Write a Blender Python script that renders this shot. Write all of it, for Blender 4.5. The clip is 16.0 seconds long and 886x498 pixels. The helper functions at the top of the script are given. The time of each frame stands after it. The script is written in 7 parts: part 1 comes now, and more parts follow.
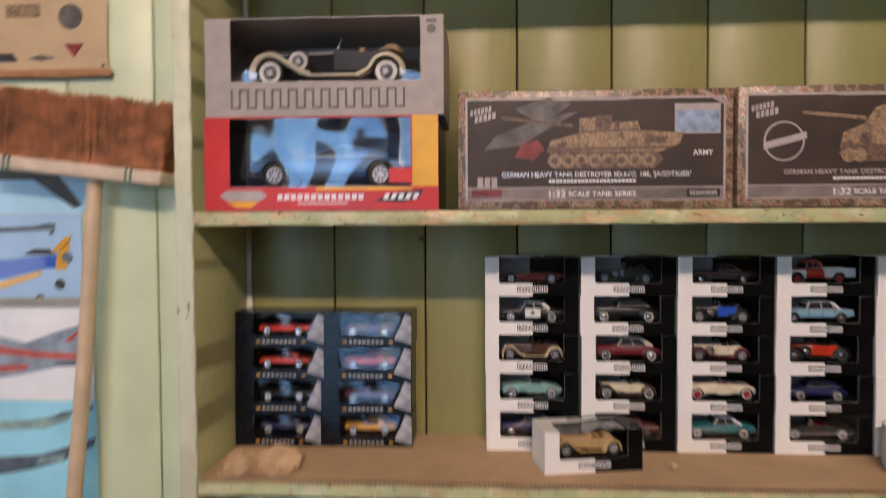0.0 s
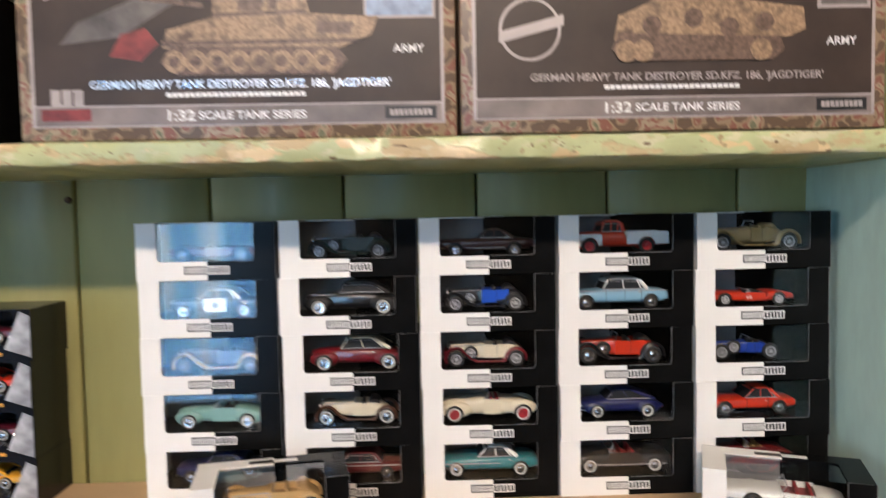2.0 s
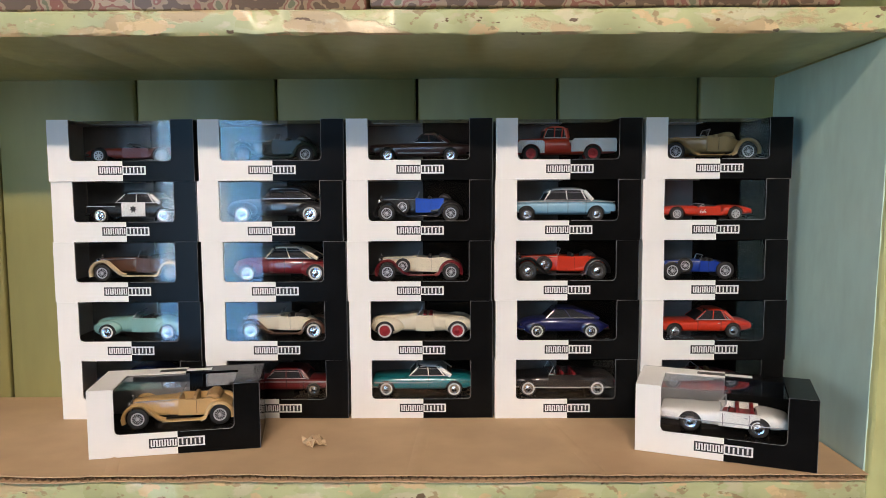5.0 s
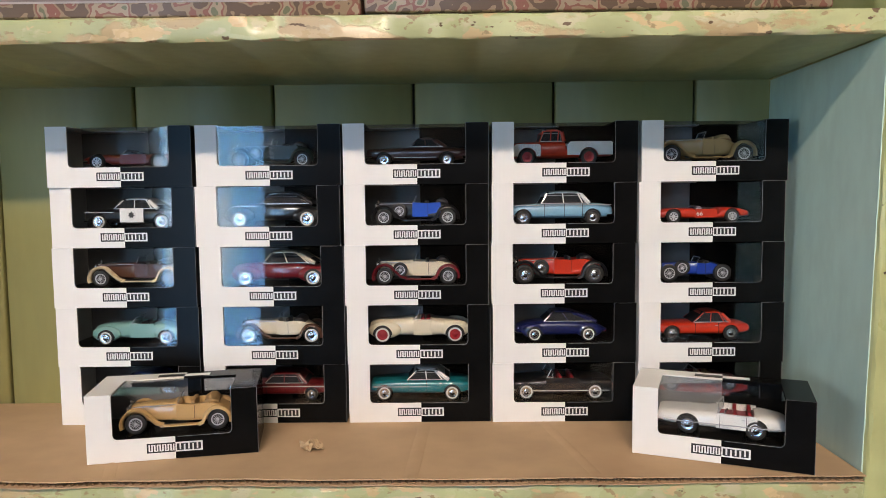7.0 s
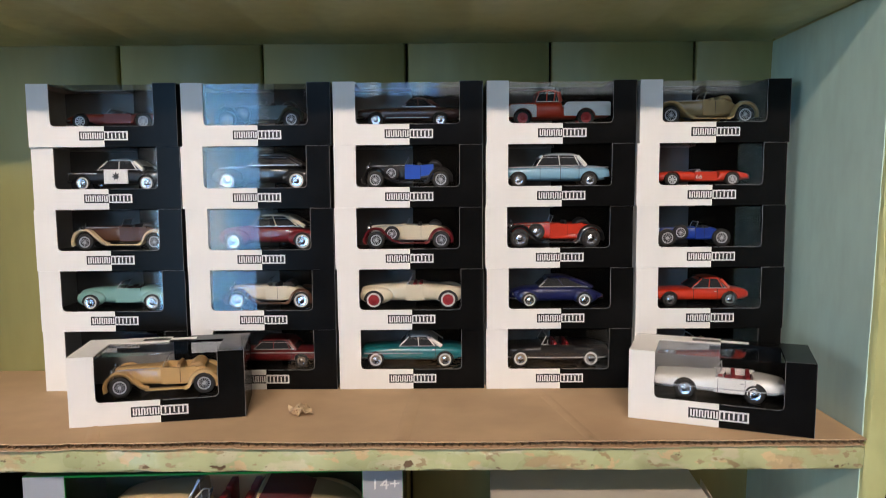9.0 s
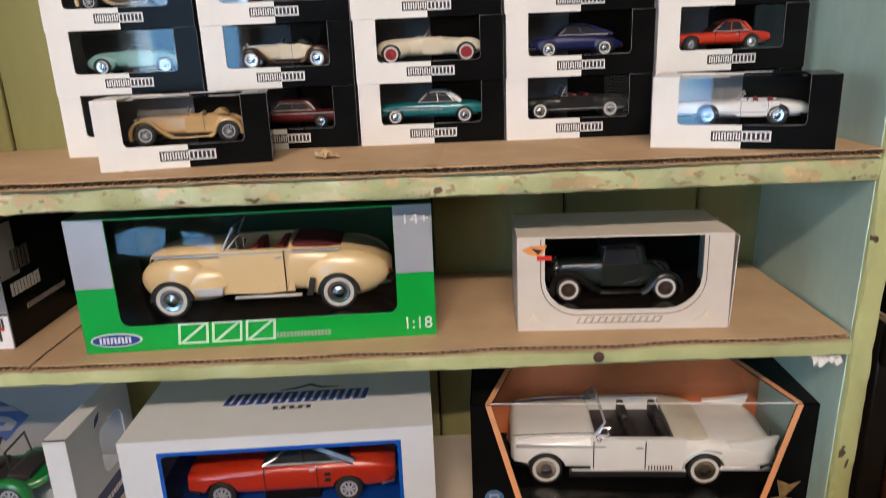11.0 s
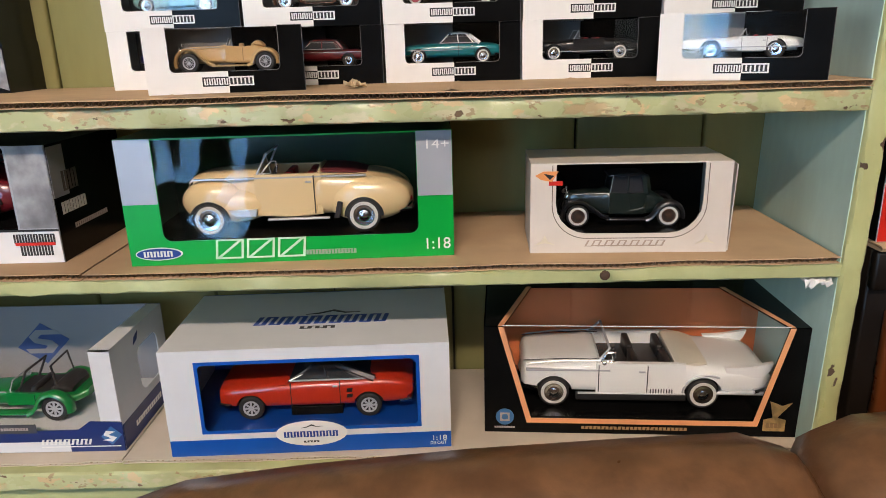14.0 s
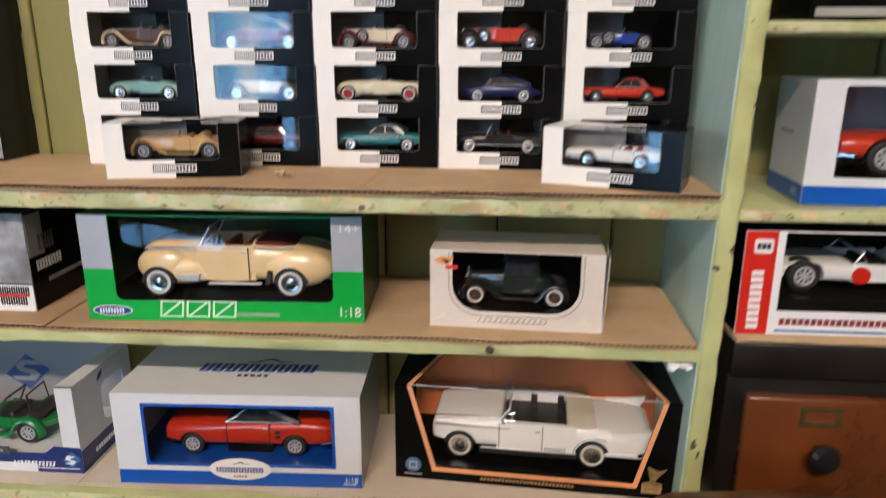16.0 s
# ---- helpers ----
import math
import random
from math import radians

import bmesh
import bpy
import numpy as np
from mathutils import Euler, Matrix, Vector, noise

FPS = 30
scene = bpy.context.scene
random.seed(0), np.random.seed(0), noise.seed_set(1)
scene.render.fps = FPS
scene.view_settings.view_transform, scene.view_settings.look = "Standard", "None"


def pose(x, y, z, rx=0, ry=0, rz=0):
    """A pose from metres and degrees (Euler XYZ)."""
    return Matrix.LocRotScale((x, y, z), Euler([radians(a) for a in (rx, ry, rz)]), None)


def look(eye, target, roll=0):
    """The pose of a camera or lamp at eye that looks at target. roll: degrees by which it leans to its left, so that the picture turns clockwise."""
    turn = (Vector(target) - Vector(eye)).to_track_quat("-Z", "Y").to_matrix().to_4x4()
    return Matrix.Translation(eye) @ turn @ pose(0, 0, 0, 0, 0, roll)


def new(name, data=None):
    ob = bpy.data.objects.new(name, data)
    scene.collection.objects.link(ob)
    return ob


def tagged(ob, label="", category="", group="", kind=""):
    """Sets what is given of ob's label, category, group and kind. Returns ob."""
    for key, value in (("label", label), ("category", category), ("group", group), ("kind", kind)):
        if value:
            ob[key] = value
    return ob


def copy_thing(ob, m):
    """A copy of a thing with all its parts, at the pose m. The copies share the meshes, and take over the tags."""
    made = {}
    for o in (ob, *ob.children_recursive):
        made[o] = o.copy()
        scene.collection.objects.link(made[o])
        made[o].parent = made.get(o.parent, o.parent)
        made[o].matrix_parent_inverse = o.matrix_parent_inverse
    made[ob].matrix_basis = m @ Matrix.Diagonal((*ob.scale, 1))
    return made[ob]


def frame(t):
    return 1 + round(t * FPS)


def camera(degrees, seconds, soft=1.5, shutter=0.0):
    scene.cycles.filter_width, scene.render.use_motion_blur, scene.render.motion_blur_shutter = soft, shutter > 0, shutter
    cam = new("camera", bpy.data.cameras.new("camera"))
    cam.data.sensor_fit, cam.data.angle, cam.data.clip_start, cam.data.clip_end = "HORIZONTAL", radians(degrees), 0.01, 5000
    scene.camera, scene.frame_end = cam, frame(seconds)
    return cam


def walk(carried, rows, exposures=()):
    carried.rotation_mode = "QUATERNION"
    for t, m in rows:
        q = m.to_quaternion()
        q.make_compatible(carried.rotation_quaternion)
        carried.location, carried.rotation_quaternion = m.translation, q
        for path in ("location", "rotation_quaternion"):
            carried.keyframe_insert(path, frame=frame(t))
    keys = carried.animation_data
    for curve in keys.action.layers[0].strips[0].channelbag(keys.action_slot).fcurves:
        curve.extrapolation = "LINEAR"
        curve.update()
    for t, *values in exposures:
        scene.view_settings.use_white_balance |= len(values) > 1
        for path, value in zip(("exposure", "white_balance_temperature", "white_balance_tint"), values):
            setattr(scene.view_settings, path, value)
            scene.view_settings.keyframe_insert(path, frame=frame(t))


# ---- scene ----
cam = camera(65.2, 16.0, soft=0.9, shutter=0.6)
PATH = [
    (0, (0.038, -0.019, 1.46), (-0.086, 1.976, 1.391), -0.3),
    (0.2, (0.024, 0.036, 1.485), (-0.057, 2.034, 1.453), -2.0),
    (0.5, (0.036, 0.096, 1.473), (0.006, 2.096, 1.473), -2.4),
    (1, (0.157, 0.188, 1.468), (0.141, 2.187, 1.401), -0.1),
    (1.5, (0.264, 0.268, 1.438), (0.303, 2.267, 1.391), -1.7),
    (2, (0.333, 0.324, 1.416), (0.381, 2.321, 1.311), -1.1),
    (2.5, (0.401, 0.351, 1.362), (0.393, 2.348, 1.239), 0.2),
    (3, (0.412, 0.359, 1.349), (0.361, 2.352, 1.188), -0.3),
    (3.5, (0.411, 0.366, 1.342), (0.352, 2.36, 1.198), -0.1),
    (4, (0.424, 0.376, 1.341), (0.375, 2.369, 1.18), -0.1),
    (4.2, (0.422, 0.372, 1.343), (0.401, 2.365, 1.172), 0.1),
    (6.5, (0.425, 0.359, 1.337), (0.415, 2.353, 1.179), -0.5),
    (7, (0.428, 0.361, 1.34), (0.41, 2.355, 1.186), -0.6),
    (7.5, (0.426, 0.366, 1.33), (0.406, 2.359, 1.167), -0.5),
    (8, (0.433, 0.377, 1.326), (0.419, 2.37, 1.159), -0.7),
    (8.2, (0.433, 0.381, 1.324), (0.427, 2.375, 1.168), -0.2),
    (10.3, (0.42, 0.364, 1.26), (0.41, 2.32, 0.845), -1.3),
    (10.5, (0.411, 0.365, 1.243), (0.422, 2.309, 0.775), -1.5),
    (11, (0.403, 0.352, 1.206), (0.402, 2.271, 0.644), -2.3),
    (11.5, (0.396, 0.341, 1.184), (0.383, 2.251, 0.59), -1.5),
    (12, (0.389, 0.328, 1.166), (0.364, 2.232, 0.554), -0.7),
    (12.5, (0.383, 0.314, 1.155), (0.36, 2.219, 0.548), -0.8),
    (13, (0.385, 0.301, 1.157), (0.347, 2.215, 0.576), -1.4),
    (13.5, (0.387, 0.292, 1.157), (0.346, 2.209, 0.588), -1.8),
    (14, (0.392, 0.287, 1.156), (0.365, 2.202, 0.579), -1.6),
    (14.5, (0.393, 0.273, 1.158), (0.352, 2.192, 0.597), -2.1),
    (15, (0.414, 0.246, 1.177), (0.378, 2.169, 0.626), -2.1),
    (15.5, (0.47, 0.253, 1.203), (0.363, 2.17, 0.641), -0.3),
    (15.8, (0.494, 0.232, 1.22), (0.402, 2.15, 0.659), 0.3),
    (16, (0.532, 0.217, 1.247), (0.399, 2.137, 0.702), 0.2),
]
walk(cam, [(t, look(eye, target, roll)) for t, eye, target, roll in PATH],
     [(0.0, -0.52, 7000, 20), (0.5, -0.28, 7000, 20), (1.0, 0.0, 6900, 16), (1.6, 0.10, 6500, 10), (3.0, -0.01, 6500, 10), (6.5, -0.05, 6500, 10), (8.2, -0.08, 6500, 10), (10.5, -0.13, 6500, 10), (11.4, 0.0, 6500, 10), (13.0, 0.04, 6500, 10), (16.0, 0.06, 6500, 10)])

# ---- light ----
world = bpy.data.worlds.new("world")
scene.world = world
world.use_nodes = True
_wn = world.node_tree.nodes
_sky = _wn.new("ShaderNodeTexSky")
_sky.sky_type, _sky.sun_disc, _sky.sun_elevation, _sky.sun_rotation = "NISHITA", False, radians(38), radians(200)
world.node_tree.links.new(_sky.outputs[0], _wn["Background"].inputs[0])
_wn["Background"].inputs[1].default_value = 0.12


def area_lamp(name, place, target, sx, sy, watts, colour):
    data = bpy.data.lights.new(name, "AREA")
    data.shape, data.size, data.size_y, data.energy, data.color = "RECTANGLE", sx, sy, watts, colour
    ob = new(name, data)
    ob.matrix_world = look(place, target)
    return ob


# daylight in the glazed door behind the camera, and the lamp over the middle of the shop
area_lamp("door_daylight", (-0.91, -2.33, 1.27), (-0.91, 1.0, 1.27), 0.66, 1.9, 12, (0.42, 0.72, 1.0))
area_lamp("transom_daylight", (1.0, -2.215, 2.08), (0.9, 1.0, 1.2), 2.7, 0.55, 4, (1.0, 0.92, 0.84))
# added lamp, source unseen: brightens the bay's right lining from the left
area_lamp("added_side_daylight", (-2.62, -0.75, 1.5), (0.76, 1.0, 1.25), 1.3, 1.1, 17, (0.70, 0.88, 1.0))
area_lamp("ceiling_lamp_light", (0.15, -1.80, 3.115), (0.15, 0.6, 1.2), 1.5, 0.24, 185, (1.0, 0.80, 0.66))

# ---- materials ----
MATS = {}


def mat(name, col, rough=0.5, metal=0.0, var=0.10, scale=30.0, bump=0.0, bscale=300.0, coat=0.0, stain=None, spec=0.5):
    if name in MATS:
        return MATS[name]
    m = bpy.data.materials.new(name)
    m.use_nodes = True
    nt = m.node_tree
    n, l = nt.nodes, nt.links
    b = n["Principled BSDF"]
    tc = n.new("ShaderNodeTexCoord")
    no = n.new("ShaderNodeTexNoise")
    no.inputs["Scale"].default_value, no.inputs["Detail"].default_value = scale, 5
    l.new(tc.outputs["Object"], no.inputs["Vector"])
    ramp = n.new("ShaderNodeValToRGB")
    lo = [c * (1 - var) for c in col]
    hi = [min(1, c * (1 + var)) for c in col]
    ramp.color_ramp.elements[0].position, ramp.color_ramp.elements[1].position = 0.3, 0.7
    ramp.color_ramp.elements[0].color, ramp.color_ramp.elements[1].color = (*lo, 1), (*hi, 1)
    l.new(no.outputs[0], ramp.inputs[0])
    out = ramp.outputs[0]
    if stain:
        n2 = n.new("ShaderNodeTexNoise")
        n2.inputs["Scale"].default_value, n2.inputs["Detail"].default_value = scale * 0.22, 6
        l.new(tc.outputs["Object"], n2.inputs["Vector"])
        r2 = n.new("ShaderNodeValToRGB")
        r2.color_ramp.elements[0].position, r2.color_ramp.elements[1].position = 0.52, 0.74
        l.new(n2.outputs[0], r2.inputs[0])
        mx = n.new("ShaderNodeMix")
        mx.data_type = "RGBA"
        mx.inputs[7].default_value = (*stain, 1)
        l.new(r2.outputs[0], mx.inputs[0])
        l.new(out, mx.inputs[6])
        out = mx.outputs[2]
    l.new(out, b.inputs["Base Color"])
    rr = n.new("ShaderNodeMapRange")
    rr.inputs["To Min"].default_value, rr.inputs["To Max"].default_value = max(0.02, rough * 0.82), min(1, rough * 1.18)
    l.new(no.outputs[0], rr.inputs["Value"])
    l.new(rr.outputs[0], b.inputs["Roughness"])
    b.inputs["Metallic"].default_value = metal
    b.inputs["Specular IOR Level"].default_value = spec
    b.inputs["Coat Weight"].default_value = coat
    b.inputs["Coat Roughness"].default_value = 0.04
    if bump:
        nb = n.new("ShaderNodeTexNoise")
        nb.inputs["Scale"].default_value, nb.inputs["Detail"].default_value = bscale, 4
        l.new(tc.outputs["Object"], nb.inputs["Vector"])
        bp = n.new("ShaderNodeBump")
        bp.inputs["Strength"].default_value, bp.inputs["Distance"].default_value = bump, 0.002
        l.new(nb.outputs[0], bp.inputs["Height"])
        l.new(bp.outputs[0], b.inputs["Normal"])
    MATS[name] = m
    return m


def paint_worn(name, col, under, chip, patch=0.62, chips=0.66, gloss=0.32, pscale=9.0, stretch=(1, 1, 1), flake=None):
    """Old gloss paint over earlier coats: patches of the undercoat, small dark chips, brushed relief."""
    m = bpy.data.materials.new(name)
    m.use_nodes = True
    n, l = m.node_tree.nodes, m.node_tree.links
    b = n["Principled BSDF"]
    geo = n.new("ShaderNodeNewGeometry")
    mp = n.new("ShaderNodeMapping")
    mp.inputs["Scale"].default_value = stretch
    l.new(geo.outputs["Position"], mp.inputs["Vector"])

    def noise_mask(scale, lo, hi, detail=6):
        t = n.new("ShaderNodeTexNoise")
        t.inputs["Scale"].default_value, t.inputs["Detail"].default_value = scale, detail
        l.new(mp.outputs[0], t.inputs["Vector"])
        r = n.new("ShaderNodeMapRange")
        r.inputs["From Min"].default_value, r.inputs["From Max"].default_value = lo, hi
        l.new(t.outputs[0], r.inputs["Value"])
        return r.outputs[0]

    def mixed(fac, a, c):
        x = n.new("ShaderNodeMix")
        x.data_type = "RGBA"
        l.new(fac, x.inputs[0])
        if isinstance(a, tuple):
            x.inputs[6].default_value = (*a, 1)
        else:
            l.new(a, x.inputs[6])
        x.inputs[7].default_value = (*c, 1)
        return x.outputs[2]

    tone = mixed(noise_mask(5, 0.3, 0.7), tuple(c * 0.90 for c in col), tuple(min(1, c * 1.08) for c in col))
    tone = mixed(noise_mask(70, 0.35, 0.9), tone, tuple(c * 0.86 for c in col))
    p = noise_mask(pscale, patch, patch + 0.035)
    tone = mixed(p, tone, under)
    rim = noise_mask(pscale * 2.1, patch + 0.03, patch + 0.05)
    tone = mixed(rim, tone, tuple(min(1, c * 1.25) for c in under))
    if flake:
        tone = mixed(noise_mask(44, 0.58, 0.64, 5), tone, flake)
        tone = mixed(noise_mask(120, 0.62, 0.66, 4), tone, tuple(q * 0.75 for q in under))
    c = noise_mask(75, chips, chips + 0.02, 3)
    tone = mixed(c, tone, chip)
    l.new(tone, b.inputs["Base Color"])
    rg = noise_mask(35, 0.2, 0.9)
    mr = n.new("ShaderNodeMapRange")
    mr.inputs["To Min"].default_value, mr.inputs["To Max"].default_value = gloss * 0.8, gloss * 1.35
    l.new(rg, mr.inputs["Value"])
    l.new(mr.outputs[0], b.inputs["Roughness"])
    ad = n.new("ShaderNodeMath")
    ad.operation = "ADD"
    l.new(p, ad.inputs[0])
    l.new(c, ad.inputs[1])
    inv = n.new("ShaderNodeMath")
    inv.operation = "MULTIPLY_ADD"
    inv.inputs[1].default_value = -0.8
    l.new(ad.outputs[0], inv.inputs[0])
    l.new(noise_mask(45, 0.0, 1.0), inv.inputs[2])
    bp = n.new("ShaderNodeBump")
    bp.inputs["Strength"].default_value, bp.inputs["Distance"].default_value = 0.35, 0.0016
    l.new(inv.outputs[0], bp.inputs["Height"])
    l.new(bp.outputs[0], b.inputs["Normal"])
    MATS[name] = m
    return m


def film_mat(name, ior=1.8, wrinkle=0.0, wscale=12.0, tint=(1, 1, 1)):
    """Thin clear acetate: see-through, with a gloss that grows towards grazing angles."""
    m = bpy.data.materials.new(name)
    m.use_nodes = True
    n, l = m.node_tree.nodes, m.node_tree.links
    n.remove(n["Principled BSDF"])
    tr, gl, mx, fr = (n.new(k) for k in ("ShaderNodeBsdfTransparent", "ShaderNodeBsdfGlossy", "ShaderNodeMixShader", "ShaderNodeLayerWeight"))
    tr.inputs[0].default_value = (*tint, 1)
    gl.inputs["Roughness"].default_value = 0.03
    pw, ma = n.new("ShaderNodeMath"), n.new("ShaderNodeMath")
    fr.inputs["Blend"].default_value = 0.5
    pw.operation, pw.inputs[1].default_value = "POWER", 4.2
    ma.operation, ma.inputs[1].default_value, ma.inputs[2].default_value = "MULTIPLY_ADD", 0.6, 0.9 * ((ior - 1) / (ior + 1)) ** 2
    l.new(fr.outputs["Facing"], pw.inputs[0])
    l.new(pw.outputs[0], ma.inputs[0])
    if wrinkle:
        tc, no, bp = n.new("ShaderNodeTexCoord"), n.new("ShaderNodeTexNoise"), n.new("ShaderNodeBump")
        no.inputs["Scale"].default_value, no.inputs["Detail"].default_value = wscale, 1
        l.new(tc.outputs["Object"], no.inputs["Vector"])
        bp.inputs["Strength"].default_value, bp.inputs["Distance"].default_value = wrinkle, 0.02
        l.new(no.outputs[0], bp.inputs["Height"])
        l.new(bp.outputs[0], gl.inputs["Normal"])
    l.new(ma.outputs[0], mx.inputs[0])
    l.new(tr.outputs[0], mx.inputs[1])
    l.new(gl.outputs[0], mx.inputs[2])
    l.new(mx.outputs[0], n["Material Output"].inputs[0])
    MATS[name] = m
    return m


GREEN = (0.50, 0.54, 0.27)
paint_worn("shelf_edge_paint", (0.50, 0.53, 0.28), (0.52, 0.40, 0.22), (0.17, 0.11, 0.06), 0.560, 0.672, 0.28, 24.0, (0.75, 1, 1.3), (0.59, 0.56, 0.36))
paint_worn("post_paint", (0.50, 0.52, 0.24), (0.44, 0.45, 0.34), (0.09, 0.06, 0.04), 0.66, 0.665, 0.3, 7.0, (1, 1, 0.6))
# boards in the bay: olive paint, lowered to take in some shelf shade
paint_worn("plank_paint_shaded", (0.315, 0.30, 0.118), (0.28, 0.275, 0.120), (0.16, 0.14, 0.07), 0.74, 0.80, 0.42, 5.0, (1, 1, 0.25))
paint_worn("post_paint_pale", (0.62, 0.64, 0.47), (0.50, 0.50, 0.36), (0.16, 0.12, 0.08), 0.66, 0.69, 0.3, 7.0, (1, 1, 0.6))
paint_worn("side_paint", (0.55, 0.73, 0.65), (0.42, 0.52, 0.40), (0.12, 0.10, 0.07), 0.76, 0.77, 0.4, 5.0, (1, 1, 0.4))
paint_worn("plain_green", (0.48, 0.51, 0.25), (0.44, 0.46, 0.26), (0.20, 0.17, 0.08), 0.74, 0.80, 0.35, 8.0)
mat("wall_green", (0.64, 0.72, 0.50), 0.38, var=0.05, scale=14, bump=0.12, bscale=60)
mat("kraft", (0.52, 0.36, 0.21), 0.85, var=0.09, scale=22, bump=0.08, bscale=500, stain=(0.42, 0.27, 0.15))
mat("kraft_dark", (0.30, 0.19, 0.10), 0.9, var=0.15, scale=60)
mat("kraft_pale", (0.62, 0.54, 0.44), 0.8, var=0.06, scale=22, bump=0.08, bscale=500, stain=(0.52, 0.42, 0.32))
mat("white_card", (0.80, 0.785, 0.75), 0.40, var=0.03, scale=25, bump=0.03, bscale=900)
mat("black_card", (0.005, 0.005, 0.005), 0.20, spec=0.08, var=0.25, scale=25, bump=0.02, bscale=700)
mat("white_gloss", (0.80, 0.80, 0.80), 0.30, var=0.025, scale=20)
mat("ink_black", (0.012, 0.012, 0.012), 0.4, var=0.1)
mat("ink_white", (0.80, 0.79, 0.77), 0.45, var=0.03)
mat("inner_grey", (0.30, 0.30, 0.31), 0.6, var=0.06)
film_mat("film", 1.5)
film_mat("film_big", 1.30, 0.06, 9.0)
film_mat("film_loose", 1.36, 0.26, 15.0)
film_mat("film_creased", 1.75, 0.38, 9.0)

# ---- mesh helpers ----


def to_mesh(name, verts, faces, smooth=False):
    me = bpy.data.meshes.new(name)
    me.from_pydata([tuple(v) for v in verts], [], [tuple(f) for f in faces])
    bm = bmesh.new()
    bm.from_mesh(me)
    bmesh.ops.recalc_face_normals(bm, faces=bm.faces)
    bm.to_mesh(me)
    bm.free()
    if smooth:
        me.polygons.foreach_set("use_smooth", [True] * len(me.polygons))
        me.set_sharp_from_angle(angle=radians(42))
    return me


def block(x0, x1, y0, y1, z0, z1, bev=0.0, seg=2):
    bm = bmesh.new()
    bmesh.ops.create_cube(bm, size=1)
    bmesh.ops.transform(bm, verts=bm.verts, matrix=Matrix.Translation(((x0 + x1) / 2, (y0 + y1) / 2, (z0 + z1) / 2)) @ Matrix.Diagonal((x1 - x0, y1 - y0, z1 - z0, 1)))
    if bev:
        bmesh.ops.bevel(bm, geom=bm.edges[:], offset=bev, segments=seg, affect="EDGES", profile=0.5)
    me = bpy.data.meshes.new("block")
    bm.to_mesh(me)
    bm.free()
    if bev:
        me.polygons.foreach_set("use_smooth", [True] * len(me.polygons))
        me.set_sharp_from_angle(angle=radians(50))
    return me


def prism(poly, y0, y1):
    """A flat outline in x and z, thick from y0 to y1."""
    k = len(poly)
    v = [(x, y0, z) for x, z in poly] + [(x, y1, z) for x, z in poly]
    f = [tuple(range(k)), tuple(range(2 * k - 1, k - 1, -1))] + [(i, (i + 1) % k, k + (i + 1) % k, k + i) for i in range(k)]
    return to_mesh("prism", v, f)


def slab(poly, z0, z1):
    """A flat outline in x and y, thick from z0 to z1."""
    k = len(poly)
    v = [(x, y, z0) for x, y in poly] + [(x, y, z1) for x, y in poly]
    f = [tuple(range(k)), tuple(range(2 * k - 1, k - 1, -1))] + [(i, (i + 1) % k, k + (i + 1) % k, k + i) for i in range(k)]
    return to_mesh("slab", v, f)


def round_corners(x0, x1, z0, z1, r, k=5):
    """Four corner arcs: bottom left, bottom right, top right, top left; r: one radius or four."""
    rs = r if isinstance(r, (tuple, list)) else (r,) * 4
    cs = ((x0, z0, 1, 1, 180), (x1, z0, -1, 1, 270), (x1, z1, -1, -1, 0), (x0, z1, 1, -1, 90))
    arcs = []
    for (cx, cz, sx, sz, a0), q in zip(cs, rs):
        arcs.append([(cx + sx * q + q * math.cos(radians(a0 + 90 * i / k)), cz + sz * q + q * math.sin(radians(a0 + 90 * i / k))) for i in range(k + 1)] if q > 0 else [(cx, cz)] * (k + 1))
    return arcs


def outline(x0, x1, z0, z1, r, k=5):
    pts = []
    for a in round_corners(x0, x1, z0, z1, r, k):
        for p in a:
            if not pts or (abs(p[0] - pts[-1][0]) + abs(p[1] - pts[-1][1])) > 1e-7:
                pts.append(p)
    return pts


def holed(outer, arcs, y0, y1):
    """A board with outer outline (four corners) and a hole of four corner arcs."""
    k = len(arcs[0])
    v, f = [], []
    for y in (y0, y1):
        o = len(v)
        v += [(x, y, z) for x, z in outer]
        for a in arcs:
            v += [(x, y, z) for x, z in a]
        for c in range(4):
            s = o + 4 + c * k
            f += [(o + c, s + i, s + i + 1) for i in range(k - 1)]
            c2 = (c + 1) % 4
            f.append((o + c, o + c2, o + 4 + c2 * k, s + k - 1))
    h = len(v) // 2
    f += [(c, (c + 1) % 4, h + (c + 1) % 4, h + c) for c in range(4)]
    ring = list(range(4, h))
    f += [(ring[i], ring[(i + 1) % len(ring)], h + ring[(i + 1) % len(ring)], h + ring[i]) for i in range(len(ring))]
    return to_mesh("holed", v, f)


def loft(rings, closed=True, cap=True, smooth=True):
    k = len(rings[0])
    v = [p for r in rings for p in r]
    f = []
    for i in range(len(rings) - 1):
        for j in range(k if closed else k - 1):
            a, b = i * k + j, i * k + (j + 1) % k
            f.append((a, b, b + k, a + k))
    if cap and closed:
        f += [tuple(range(k)), tuple(range((len(rings) - 1) * k, len(rings) * k))]
    return to_mesh("loft", v, f, smooth)


def lathe(profile, k=24, axis="y"):
    """Profile of (radius, along) turned round the axis."""
    rings = []
    for r, h in profile:
        ring = []
        for i in range(k):
            a = 2 * math.pi * i / k
            c, s = r * math.cos(a), r * math.sin(a)
            ring.append({"y": (c, h, s), "z": (c, s, h), "x": (h, c, s)}[axis])
        rings.append(ring)
    hollow = profile[0][0] > 0.05 * max(p[0] for p in profile)
    return loft(rings + rings[:1], cap=False) if hollow else loft(rings)


